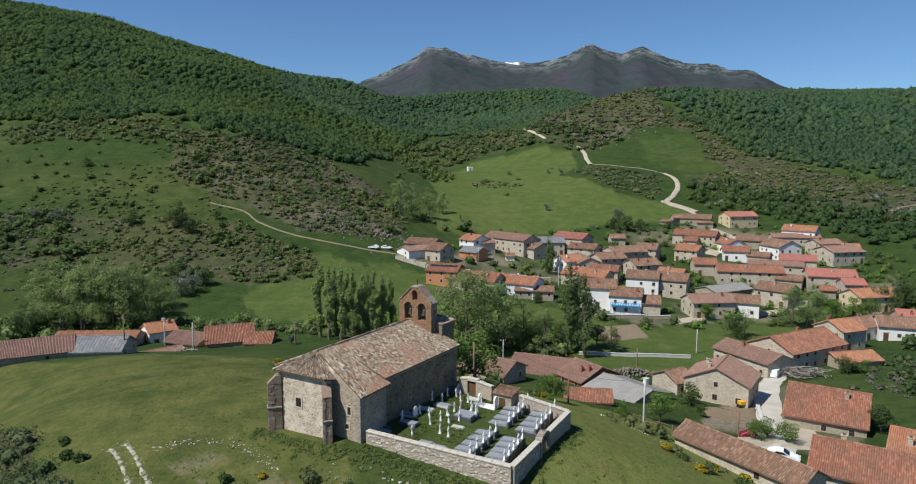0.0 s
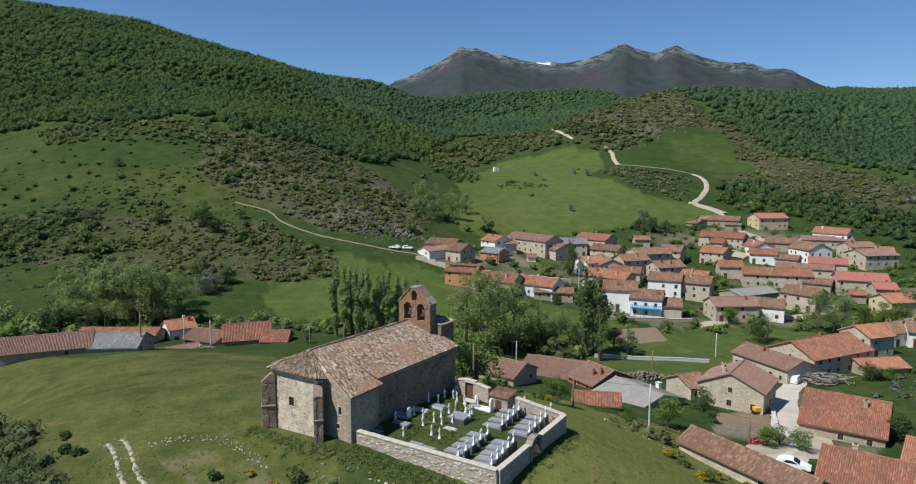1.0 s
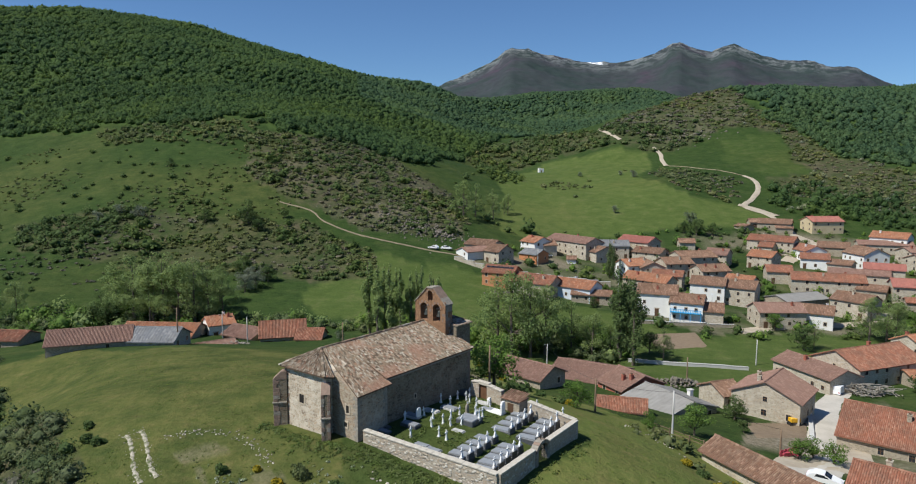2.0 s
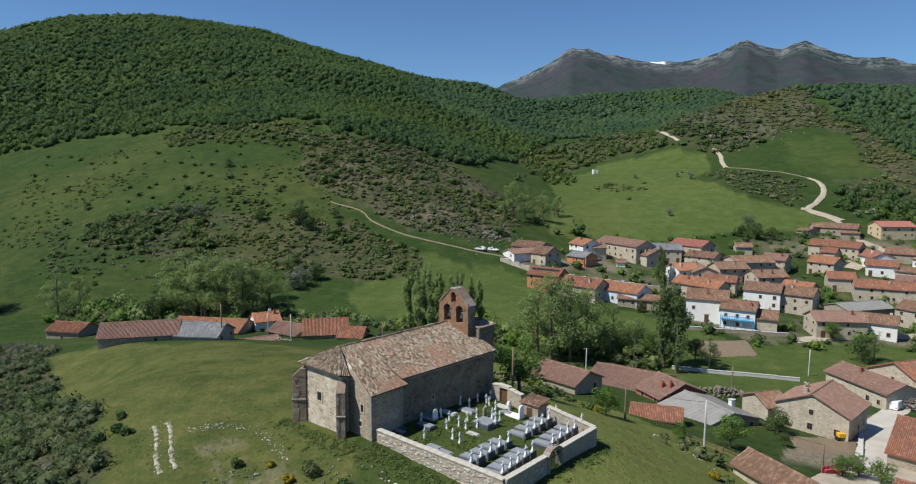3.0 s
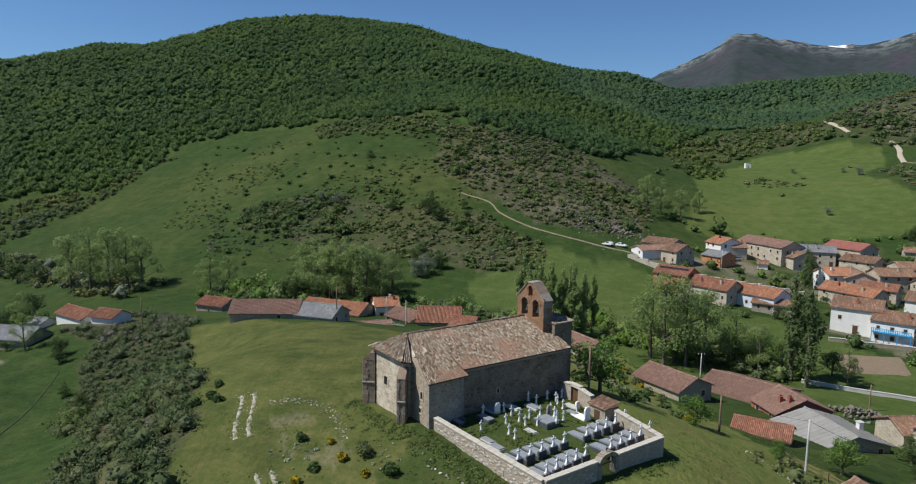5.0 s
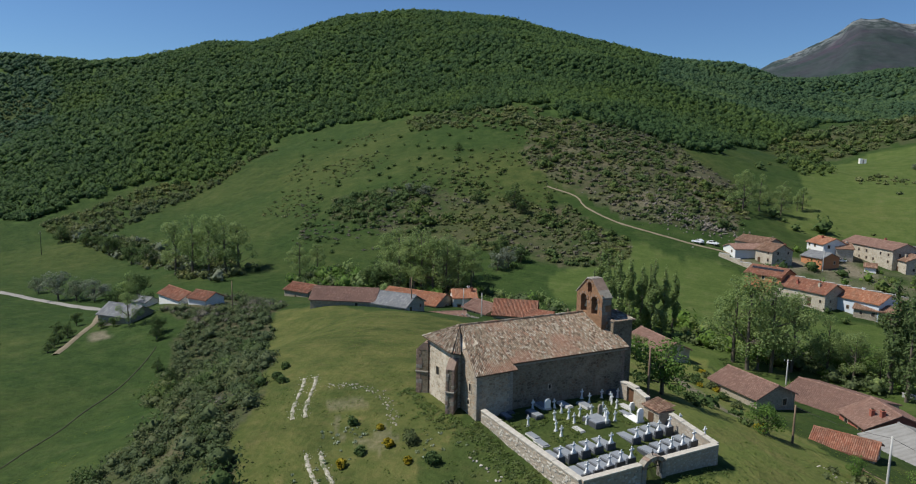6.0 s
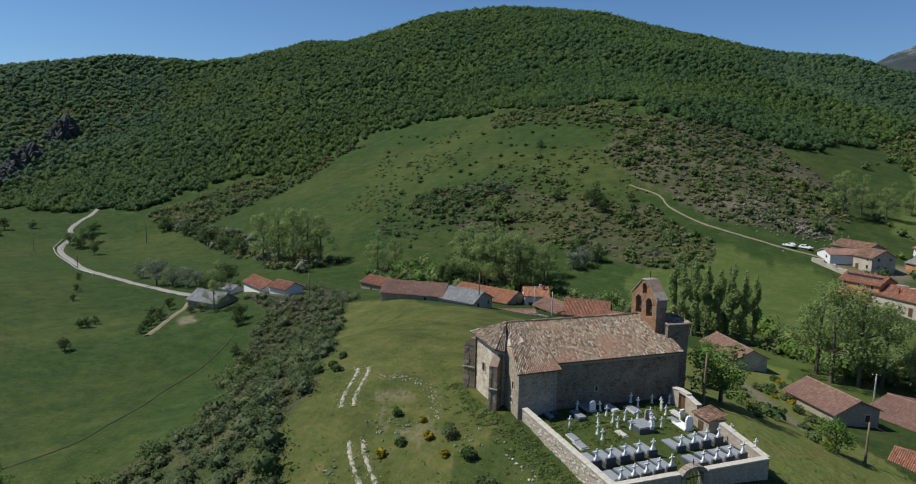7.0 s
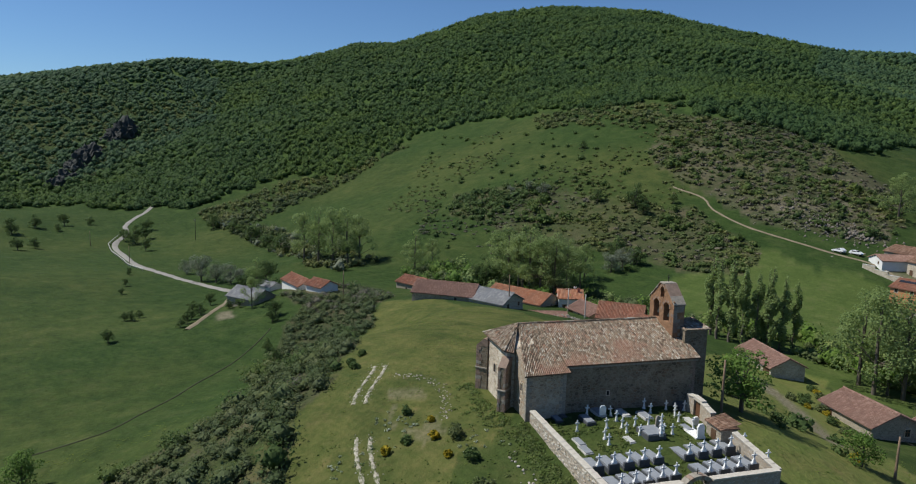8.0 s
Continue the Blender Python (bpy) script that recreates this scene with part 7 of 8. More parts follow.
for belt, area in enumerate(HILL_BELTS.values()):
    shrubs("scrub", area, 2.8, 0.8, 1.5, 2.0, 30, 0.55, "leaf_dark", "dark thorn scrub in a belt on the hillside", 80 + belt, (20, 0.38), 5.0)
    shrubs("scrub", area, 2.6, 0.7, 1.1, 1.2, 22, 0.5, "leaf_olive", "olive scrub in a belt on the hillside", 84 + belt, None, 6.0)
    shrubs("scrub", area, 7.0, 0.5, 2.1, 3.4, 60, 0.6, "leaf_dark", "taller thorn trees in a belt on the hillside", 88 + belt, None, 5.0)
LOWER_HILL = [(-228, 250), (-187, 242), (-148, 253), (-120, 240), (-138, 209), (-151, 201), (-179, 207)]
shrubs("scrub", LOWER_HILL, 2.8, 0.6, 0.9, 0.8, 16, 0.5, "leaf_heather", "grey heath streaks low on the hillside", 92, (16, 0.46))
shrubs("scrub", LOWER_HILL, 3.6, 0.5, 1.1, 1.3, 24, 0.5, "leaf_dark", "dark bushes low on the hillside", 93, (18, 0.5))
TRACK_SCRUB = [(80, 457), (94, 479), (113, 468), (130, 448), (135, 431), (123, 404), (110, 385), (89, 400)]
shrubs("scrub", TRACK_SCRUB, 3.6, 0.6, 1.5, 1.7, 22, 0.85, "leaf_olive", "olive scrub beside the dirt track", 70)
shrubs("scrub", TRACK_SCRUB, 5.5, 0.6, 2.0, 2.8, 24, 0.95, "leaf_dark", "dark bushes beside the dirt track", 71, (30, 0.5))
shrubs("scrub", TRACK_SCRUB, 4.2, 0.5, 1.3, 1.0, 18, 0.8, "leaf_heather", "brown heather beside the dirt track", 72)
MEADOW_PATCH = [(9, 437), (10, 375), (19, 385), (43, 436), (40, 457), (23, 456)]
shrubs("scrub", MEADOW_PATCH, 3.6, 0.5, 1.4, 1.4, 22, 0.8, "leaf_olive", "low scrub patch in the valley meadow", 73, (24, 0.52), 5.0)
VALLEY_EDGE = [(-40, 400), (-30, 330), (0, 300), (12, 330), (-5, 420), (-10, 520), (-35, 560)]
shrubs("scrub", VALLEY_EDGE, 6.0, 0.55, 2.4, 4.6, 30, 1.1, "leaf_dark", "trees and bushes along the valley edge", 49, (50, 0.42))
MEADOW_LINES = [(20, 330), (90, 330), (125, 372), (110, 440), (60, 500), (20, 480)]
shrubs("scrub", MEADOW_LINES, 4.5, 0.6, 1.6, 1.6, 20, 0.9, "leaf_olive", "scattered scrub lines in the valley meadow", 50, (36, 0.64))
STREAMSIDE = [(-150, 168), (-110, 172), (-60, 178), (-10, 168), (30, 158), (36, 164), (34, 180), (10, 186), (-40, 190), (-100, 196), (-150, 190)]
shrubs("scrub", STREAMSIDE, 3.4, 0.5, 1.9, 3.0, 60, 0.5, "leaf_bank", "willow scrub along the stream", 51)
shrubs("scrub", STREAMSIDE, 4.4, 0.42, 2.2, 4.2, 70, 0.55, "leaf_poplar", "grey-green willows along the stream", 52)
shrubs("scrub", STREAMSIDE, 5.0, 0.6, 2.2, 4.0, 70, 0.5, "leaf_bright", "fresh green alders along the stream", 53)
WOOD_FOOT = [(-405, 205), (-340, 197), (-337, 226), (-352, 262), (-352, 302), (-352, 350), (-372, 350), (-384, 299), (-400, 267), (-404, 240)]
shrubs("scrub", WOOD_FOOT, 3.8, 0.8, 2.0, 3.0, 40, 0.65, "leaf_olive", "olive shrubs fringing the foot of the wood", 75)
shrubs("scrub", WOOD_FOOT, 5.6, 0.6, 2.2, 3.8, 40, 0.7, "leaf_bank", "pale shrubs fringing the foot of the wood", 76)
shrubs("scrub", WEST_HEATH, 6.0, 0.8, 2.6, 2.2, 14, 1.2, "leaf_olive", "olive heath on the far western slope", 77, (60, 0.34), 8.0, True)
WEST_HEDGE = [(-175, 160), (-235, 172), (-300, 192), (-370, 205), (-380, 222), (-300, 212), (-230, 188), (-170, 178)]
shrubs("scrub", WEST_HEDGE, 3.8, 0.7, 1.9, 3.4, 30, 0.85, "leaf_olive", "mixed hedge at the hill's foot", 54)
shrubs("scrub", WEST_HEDGE, 6.0, 0.4, 2.2, 4.2, 30, 0.95, "leaf_grey", "pale blossoming shrubs at the hill's foot", 55)
VILLAGE_GREEN = [(-20, 250), (10, 212), (60, 190), (140, 196), (180, 250), (180, 330), (140, 350), (60, 330), (0, 300)]
shrubs("scrub", [(150, 335), (180, 330), (200, 285), (235, 310), (240, 340), (180, 360), (140, 372), (128, 350)], 5.0, 0.7, 2.4, 4.6, 34, 1.0, "leaf_dark", "trees behind the upper village", 62, (40, 0.55))
shrubs("scrub", [(100, 128), (124, 138), (150, 165), (175, 200), (190, 240), (176, 246), (150, 205), (128, 190), (110, 160)], 4.6, 0.45, 1.9, 3.2, 34, 0.8, "leaf_dark", "hedges east of the road", 63, (26, 0.5))
shrubs("scrub", VILLAGE_GREEN, 5.6, 0.45, 1.6, 2.8, 44, 0.5, "leaf_dark", "garden bushes between village houses", 56)
shrubs("scrub", VILLAGE_GREEN, 8.0, 0.4, 1.8, 3.6, 34, 0.7, "leaf_bright", "fresh green garden shrubs between village houses", 57)
EAST_BANK = [(84, 100), (120, 120), (150, 165), (128, 172), (100, 150), (78, 128)]
shrubs("scrub", EAST_BANK, 2.6, 0.6, 1.2, 1.6, 30, 0.5, "leaf_olive", "brambles on the bank above the road", 58, (14, 0.45))
shrubs("scrub", EAST_BANK, 3.6, 0.5, 1.5, 2.4, 34, 0.6, "leaf_dark", "dark bushes on the bank above the road", 66, (18, 0.5))
shrubs("scrub", EAST_BANK, 2.4, 0.5, 0.8, 0.8, 24, 0.4, "leaf_heather", "dry stalks on the bank above the road", 67, (12, 0.5))
NEAR_BANK = [(18, 92), (26, 96), (38, 78), (36, 70), (28, 72), (18, 84)]
shrubs("scrub", NEAR_BANK, 2.4, 0.32, 0.8, 1.1, 30, 0.38, "leaf_olive", "low bushes on the bank below the cemetery", 59)
NORTH_BANK = [(-10, 100), (14, 92), (16, 104), (0, 116), (-16, 118)]
shrubs("scrub", NORTH_BANK, 2.6, 0.35, 0.9, 1.2, 30, 0.4, "leaf_dark", "low bushes on the bank behind the church", 60)


def tufts():
    """Grass tufts and weeds that roughen the near turf."""
    x, y, rng = sown(-75, 40, 34, 118, 0.85, 71)
    k = (rng.random(len(x)) < 0.5) & (fbm(x, y, 7, 3, 3) > 0.5)
    x, y = x[k], y[k]
    u, w = (x - CH_X) * UX + (y - CH_Y) * UY, (x - CH_X) * UY - (y - CH_Y) * UX
    k = ~((u > -3.5) & (u < 21.5) & (np.abs(w) < 8)) & ~((u > -2.5) & (u < 17.5) & (w > 7.4) & (w < 24.5))
    x, y = x[k], y[k]
    n = len(x)
    P = np.stack([x, y, relief(x, y) + 0.04], 1)
    P = np.repeat(P, 3, 0) + rng.normal(0, 0.22, (n * 3, 3)) * np.array([1, 1, 0.2])
    V, F = leaf_quads(rng, P, np.tile([0, 0, 1.0], (n * 3, 1)), 0.22, 1.0, 0.16)
    tagged(part("grass_tufts", (V, F), "grass_tuft"), "rough tufts in the hilltop turf", "grass", kind="stuff")


tufts()


def weeds():
    """Tall nettles and grass at the foot of the walls."""
    rng = np.random.default_rng(91)
    for a, b, n, wide in (((-9.8, 65.4), (4.6, 57.2), 240, 1.5), ((5.4, 57.8), (13.0, 72.6), 40, 0.8), ((-17.5, 67.5), (-10.6, 64.8), 80, 1.3), ((-21.5, 70.2), (-17.5, 67.6), 34, 0.8)):
        t = rng.random(n)
        d = np.array([b[0] - a[0], b[1] - a[1]])
        q = np.array([d[1], -d[0]]) / np.hypot(*d)
        off = np.abs(rng.normal(0, wide, n)) + 0.15
        x, y = a[0] + d[0] * t + q[0] * off, a[1] + d[1] * t + q[1] * off
        scatter("weeds", x, y, rng.uniform(0.25, 0.6, n), rng.uniform(0.1, 0.3, n), 22, 0.15, "leaf_weed", "lush weeds along the foot of walls", "weeds", 92 + n, 0.2, 0.4, True, 0.3)
    u, w = rng.uniform(0, 16.5, 900), rng.uniform(7.6, 23.0, 900)
    x, y = CH_X + u * UX + w * UY, CH_Y + u * UY - w * UX
    k = (fbm(x, y, 3, 35, 3) > 0.42) & ((w < 16.5) | (rng.random(900) < 0.25))
    x, y = x[k], y[k]
    scatter("yard_grass", x, y, rng.uniform(0.15, 0.34, len(x)), rng.uniform(0.1, 0.3, len(x)), 16, 0.14, "leaf_weed", "long grass between the graves", "grass", 96, 0.2, 0.5)
    n = 260
    x, y = rng.uniform(-24, 6, n), rng.uniform(48, 62, n)
    k = (fbm(x, y, 5, 33, 3) > 0.56) & (y < 64 - (x + 9) * 0.55)
    scatter("wild_flowers", x[k], y[k], rng.uniform(0.12, 0.3, k.sum()), rng.uniform(0.2, 0.4, k.sum()), 12, 0.16, "flowers", "white wild flowers dotted in the turf", "flowers", 95, 0.2, 0.4)


weeds()


def bush(name, x, y, r, h, material, label, seed):
    rng = np.random.default_rng(seed)
    rr = random.Random(seed)
    lobes = [(rr.uniform(-0.5, 0.5) * r, rr.uniform(-0.5, 0.5) * r, h * rr.uniform(0.25, 0.7), r * rr.uniform(0.4, 0.7), h * rr.uniform(0.25, 0.42)) for _ in range(9)]
    P, D = lobes_cloud(rng, lobes, 420)
    t = tagged(thing(name, x, y, ground_z(x, y) - 0.05), label, "bush")
    leaves = leaf_quads(rng, P, D, 0.26)
    shade_each(part("crown", leaves, material, t), np.full(len(leaves[0]), 0.3))
    bm = bmesh.new()
    root = bm.verts.new((0, 0, -0.15))
    for k in range(5):
        limb(bm, (0, 0, -0.1), (lobes[k][0], lobes[k][1], lobes[k][2]), 0.05, 0.015, 4, root)
    part("stem", bm, "bark", t)


BUSHES = [(-44, 63.6, 1.8, 2.4), (-38.7, 65.5, 0.8, 1.0), (-46.5, 44.6, 2.0, 2.2), (-39.5, 60.5, 1.2, 1.4), (-40.5, 66.5, 0.9, 1.0), (-37, 53, 1.2, 1.6), (-14, 59.5, 1.0, 1.4), (-9.6, 57.4, 0.9, 1.1), (-17.5, 56, 0.7, 0.8), (-5.5, 55.0, 1.0, 1.1), (-22, 60, 0.7, 0.9), (-43, 70, 0.8, 0.8), (-31, 49, 1.2, 1.4), (-1, 53, 0.8, 0.9), (27.5, 78, 1.0, 1.0), (29.5, 75, 1.1, 1.3), (33, 74, 0.9, 1.0), (38, 84, 1.6, 1.9), (-4.0, 130.2, 1.1, 1.3), (-1.9, 129.5, 1.1, 1.3), (-4.9, 144.4, 1.1, 1.3), (0.5, 130.2, 1.1, 1.3), (-3.3, 134.4, 1.1, 1.3), (3.7, 124.7, 1.1, 1.3), (6.3, 121.2, 1.1, 1.3), (-6.4, 118.1, 1.1, 1.3), (4.6, 96.6, 1.1, 1.3), (-2.3, 140.1, 1.1, 1.3)]
for i, (bx, by, br, bh) in enumerate(BUSHES):
    bush("bush", bx, by, br, bh, "leaf_dark" if i % 3 else "leaf_olive", "low dark green bush in the turf", 300 + i)
BROOM = [(-0.9, 128.7, 0.7, 0.8), (-3.9, 143.6, 0.7, 0.8), (1.5, 129.4, 0.7, 0.8), (-15.6, 58.2, 0.6, 0.8), (-12.0, 56.6, 0.45, 0.6), (-17.8, 53.6, 0.6, 0.8), (-18.6, 60.6, 0.5, 0.6), (26, 80, 0.8, 0.9), (31, 77.5, 0.8, 0.9), (28.2, 74, 0.9, 0.9), (34.5, 76.5, 0.8, 0.8), (-30, 108, 0.8, 0.8), (13, 98, 0.8, 0.8)]
for i, (bx, by, br, bh) in enumerate(BROOM):
    bush("broom_bush", bx, by, br, bh, "broom", "yellow flowering broom in the turf", 340 + i)

# ---- small works and things about the place ----
bw, bl = 9.0, 9.5
bal = part("balcony", boxes((-bl / 2 + 0.3, -bw / 2 - 1.3, 2.9, bl / 2 - 0.3, -bw / 2 + 0.0, 3.05)), "blue_paint", balcony_house, "bright blue timber balcony")
part("rail", boxes((-bl / 2 + 0.3, -bw / 2 - 1.3, 3.95, bl / 2 - 0.3, -bw / 2 - 1.22, 4.05)), "blue_paint", bal)
for k in range(19):
    bx = -bl / 2 + 0.35 + k * (bl - 0.75) / 18
    part("baluster", boxes((bx - 0.09, -bw / 2 - 1.29, 3.05, bx + 0.09, -bw / 2 - 1.24, 3.95)), "blue_paint", bal)
for k in range(4):
    bx = -bl / 2 + 0.4 + k * (bl - 0.8) / 3
    part("post", boxes((bx - 0.08, -bw / 2 - 1.3, 0, bx + 0.08, -bw / 2 - 1.14, 2.9)), "blue_paint", bal)
for k in range(6):
    sp = part("solar_panel", boxes((-0.78, -0.5, 0, 0.78, 0.5, 0.05), bevel=0.01), "glass", panel_house, "dark glass solar panel")
    sp.matrix_local = pose(-4.2 + k * 1.68, -1.7, 6.45, 24, 0, 0)


def utility_pole(x, y, h, material, label, arms=1, turn=20.0):
    p = tagged(thing("utility_pole", x, y, ground_z(x, y), turn), label, "pole", "utility poles")
    part("mast", lathe([(0.17, -0.5), (0.16, 0.5), (0.13, h * 0.6), (0.10, h)], 8), material, p, smooth=True)
    for a in range(arms):
        z = h - 0.35 - a * 0.7
        part("crossarm", boxes((-0.75, -0.06, z, 0.75, 0.06, z + 0.12), bevel=0.015), "wood" if material == "wood" else "iron", p)
        for k in (-0.62, 0.0, 0.62):
            ins = part("insulator", lathe([(0.03, 0), (0.07, 0.06), (0.05, 0.12), (0.07, 0.16), (0.02, 0.2)], 6), "car_white", p)
            ins.matrix_local = pose(k, 0, z + 0.12)
    return p


utility_pole(2.1, 85.4, 6.0, "wood", "weathered wooden pole behind the cemetery", 0)
utility_pole(10.5, 151.3, 5.2, "concrete", "thin pale pole by the stream")
utility_pole(26.9, 93.2, 6.8, "concrete", "stout pale concrete pole on the bank", 0)
utility_pole(43.7, 100.2, 3.9, "wood", "grey wooden pole beside the yard", 0)
utility_pole(16.8, 98.4, 5.0, "wood", "dark wooden pole beside the low shed", 0)
utility_pole(60.3, 164.6, 6.2, "concrete", "thin pale pole in the meadow", 0)
utility_pole(40.7, 147.8, 5.0, "wood", "grey wooden pole by the rubble heap", 0)
utility_pole(-74.6, 166.0, 6.5, "concrete", "tall concrete pole by the farm row")
utility_pole(-65.0, 160.0, 6.5, "concrete", "tall concrete pole by the farm row", 0)
utility_pole(-67.0, 131.0, 8.0, "wood", "dark wooden pole by the farm row", 0)
utility_pole(-39.7, 159.0, 5.0, "wood", "thin wooden pole in the meadow", 0)
utility_pole(-118.0, 121.0, 8.0, "wood", "dark wooden pole by the white cottage", 0)
utility_pole(-295.4, 127.0, 8.0, "wood", "dark wooden pole in the west meadow", 0)
utility_pole(-363.7, 130.9, 8.0, "wood", "dark wooden pole in the west meadow", 0)
utility_pole(-333.7, 176.0, 12.0, "iron", "tall dark lattice mast in the meadow", 2)
utility_pole(62, 214, 7.0, "concrete", "pale pole beside a village house", 0)
utility_pole(36, 236, 7.5, "concrete", "pale pole between village houses", 0)
utility_pole(8, 262, 7.5, "concrete", "pale pole between village houses", 0)


def wire(p, q, sag, label):
    p, q = Vector(p), Vector(q)
    cu = bpy.data.curves.new("wire", "CURVE")
    cu.dimensions, cu.bevel_depth, cu.bevel_resolution = "3D", 0.022, 0
    sp = cu.splines.new("POLY")
    sp.points.add(12)
    for k in range(13):
        t = k / 12
        c = p.lerp(q, t)
        sp.points[k].co = (c.x, c.y, c.z - sag * 4 * t * (1 - t), 1)
    cu.materials.append(M["iron"])
    return tagged(new("power_line", cu), label, "cable", "overhead cables")


def top_of(x, y, h):
    return (x, y, ground_z(x, y) + h - 0.2)


wire(top_of(26.9, 93.2, 6.8), top_of(43.7, 100.2, 3.9), 0.5, "thin dark cable slung between poles")
wire(top_of(26.9, 93.2, 6.8), top_of(16.8, 98.4, 5.0), 0.4, "thin dark cable slung between poles")
wire(top_of(16.8, 98.4, 5.0), top_of(10.5, 151.3, 5.2), 1.2, "thin dark cable slung between poles")
wire(top_of(-74.6, 166.0, 6.5), top_of(-67.0, 131.0, 8.0), 0.3, "thin dark cable slung between poles")

flue = tagged(thing("flue_pillar", 36.4, 125.4, ground_z(36.4, 125.4), 33), "white rendered flue pillar beside the sheet-roofed barn", "chimney")
part("shaft", boxes((-0.4, -0.4, -0.5, 0.4, 0.4, 3.0), bevel=0.02), "white_wall", flue)
part("cap", boxes((-0.5, -0.5, 3.003, 0.5, 0.5, 3.15), bevel=0.02), "concrete", flue)


def car(x, y, turn, length=4.3, height_m=1.45, van=False):
    c = tagged(thing("van" if van else "car", x, y, ground_z(x, y) + 0.14, turn), "white van parked on the village road" if van else "white car parked in the dusty yard", "van" if van else "car")
    L, W2 = length / 2, 0.88
    bm = bmesh.new()
    if van:
        out = [(-L, 0.3), (-L, height_m - 0.08), (-L + 0.15, height_m), (L - 1.5, height_m), (L - 0.75, 1.0), (L - 0.1, 0.85), (L, 0.3)]
    else:
        out = [(-L, 0.3), (-L, 0.85), (-L + 0.25, 0.95), (-L + 0.9, height_m - 0.03), (-L + 1.5, height_m), (L - 2.2, height_m - 0.05), (L - 1.35, 0.95), (L - 0.25, 0.75), (L, 0.55), (L, 0.3)]
    prism(bm, out, -W2, W2)
    bmesh.ops.bevel(bm, geom=bm.edges[:], offset=0.06, segments=2, affect="EDGES")
    part("body", bm, "car_white", c, smooth=False)
    gl = [(-L + 1.0, 0.97), (-L + 1.25, height_m - 0.1), (L - 2.2, height_m - 0.12), (L - 1.55, 0.97)] if not van else [(L - 2.4, 1.05), (L - 2.4, height_m - 0.15), (L - 1.55, height_m - 0.15), (L - 0.95, 1.05)]
    for s in (-1, 1):
        g = bmesh.new()
        prism(g, gl, s * (W2 + 0.004), s * (W2 - 0.03))
        bmesh.ops.recalc_face_normals(g, faces=g.faces[:])
        part("side_window", g, "glass", c)
    a, b = ((L - 2.15, height_m - 0.07), (L - 1.4, 0.97)) if not van else ((L - 1.48, height_m - 0.02), (L - 0.8, 1.05))
    ws = bmesh.new()
    hull(ws, [(a[0] + 0.03, -0.74, a[1] + 0.03), (a[0] + 0.03, 0.74, a[1] + 0.03), (b[0] + 0.03, 0.8, b[1] + 0.03), (b[0] + 0.03, -0.8, b[1] + 0.03)], [(0, 1, 2, 3)])
    bmesh.ops.solidify(ws, geom=ws.faces[:], thickness=0.03)
    part("windscreen", ws, "glass", c)
    for sx in (-L + 0.8, L - 0.85):
        for sy in (-1, 1):
            w = part("wheel", lathe([(0.31, -0.1), (0.33, -0.06), (0.33, 0.06), (0.31, 0.1)], 16), "rubber", c)
            w.matrix_local = pose(sx, sy * (W2 - 0.08), 0.2, 90, 0, 0)
            part("rim", lathe([(0.2, -0.105), (0.2, 0.105)], 12), "metal_roof", w)
    for sy in (-0.62, 0.62):
        part("headlight", boxes((L - 0.06, sy - 0.18, 0.58, L + 0.02, sy + 0.18, 0.72), bevel=0.02), "marble", c)
        part("tail_light", boxes((-L - 0.02, sy - 0.14, 0.62, -L + 0.05, sy + 0.14, 0.82), bevel=0.02), "red_paint", c)
    return c


car(45.6, 89.6, -28)
car(69.6, 142.2, 52, 4.8, 1.9, True)
for cx, cy, ct in ((-28.5, 265.0, -20), (-33.5, 263.5, 160), (12, 278, 40)):
    tagged(car(cx, cy, ct), "pale car parked beside the village track")


def excavator(x, y, turn):
    e = tagged(thing("excavator", x, y, ground_z(x, y) + 0.18, turn), "small yellow tracked excavator on tilled plot", "excavator")
    for s in (-1, 1):
        bm = bmesh.new()
        prism(bm, [(-1.2, 0.25), (-1.0, 0.0), (1.0, 0.0), (1.2, 0.25), (1.0, 0.55), (-1.0, 0.55)], s * 0.55, s * 0.95)
        bmesh.ops.recalc_face_normals(bm, faces=bm.faces[:])
        part("track", bm, "rubber", e)
    part("house", boxes((-1.25, -0.85, 0.6, 0.4, 0.85, 1.35), bevel=0.08), "yellow_paint", e)
    cab = part("cab", boxes((-0.3, -0.85, 1.353, 0.75, 0.1, 2.55), bevel=0.07), "yellow_paint", e)
    part("cab_window", boxes((-0.15, -0.87, 1.6, 0.6, -0.84, 2.4), (0.74, -0.75, 1.5, 0.77, 0.0, 2.4)), "glass", cab)
    for name, pts in (("boom", [(0.4, 1.0), (1.5, 2.7), (2.3, 2.9), (2.35, 2.65), (1.65, 2.4), (0.75, 0.9)]), ("stick", [(2.2, 2.95), (3.1, 1.2), (2.9, 1.1), (2.0, 2.7)]), ("bucket", [(2.8, 1.2), (3.25, 1.15), (3.2, 0.5), (2.6, 0.45), (2.45, 0.75)])):
        bm = bmesh.new()
        prism(bm, pts, 0.15, 0.45) if name != "bucket" else prism(bm, pts, -0.1, 0.7)
        bmesh.ops.recalc_face_normals(bm, faces=bm.faces[:])
        part(name, bm, "yellow_paint" if name != "bucket" else "iron", e)


excavator(52.0, 118.6, 100)


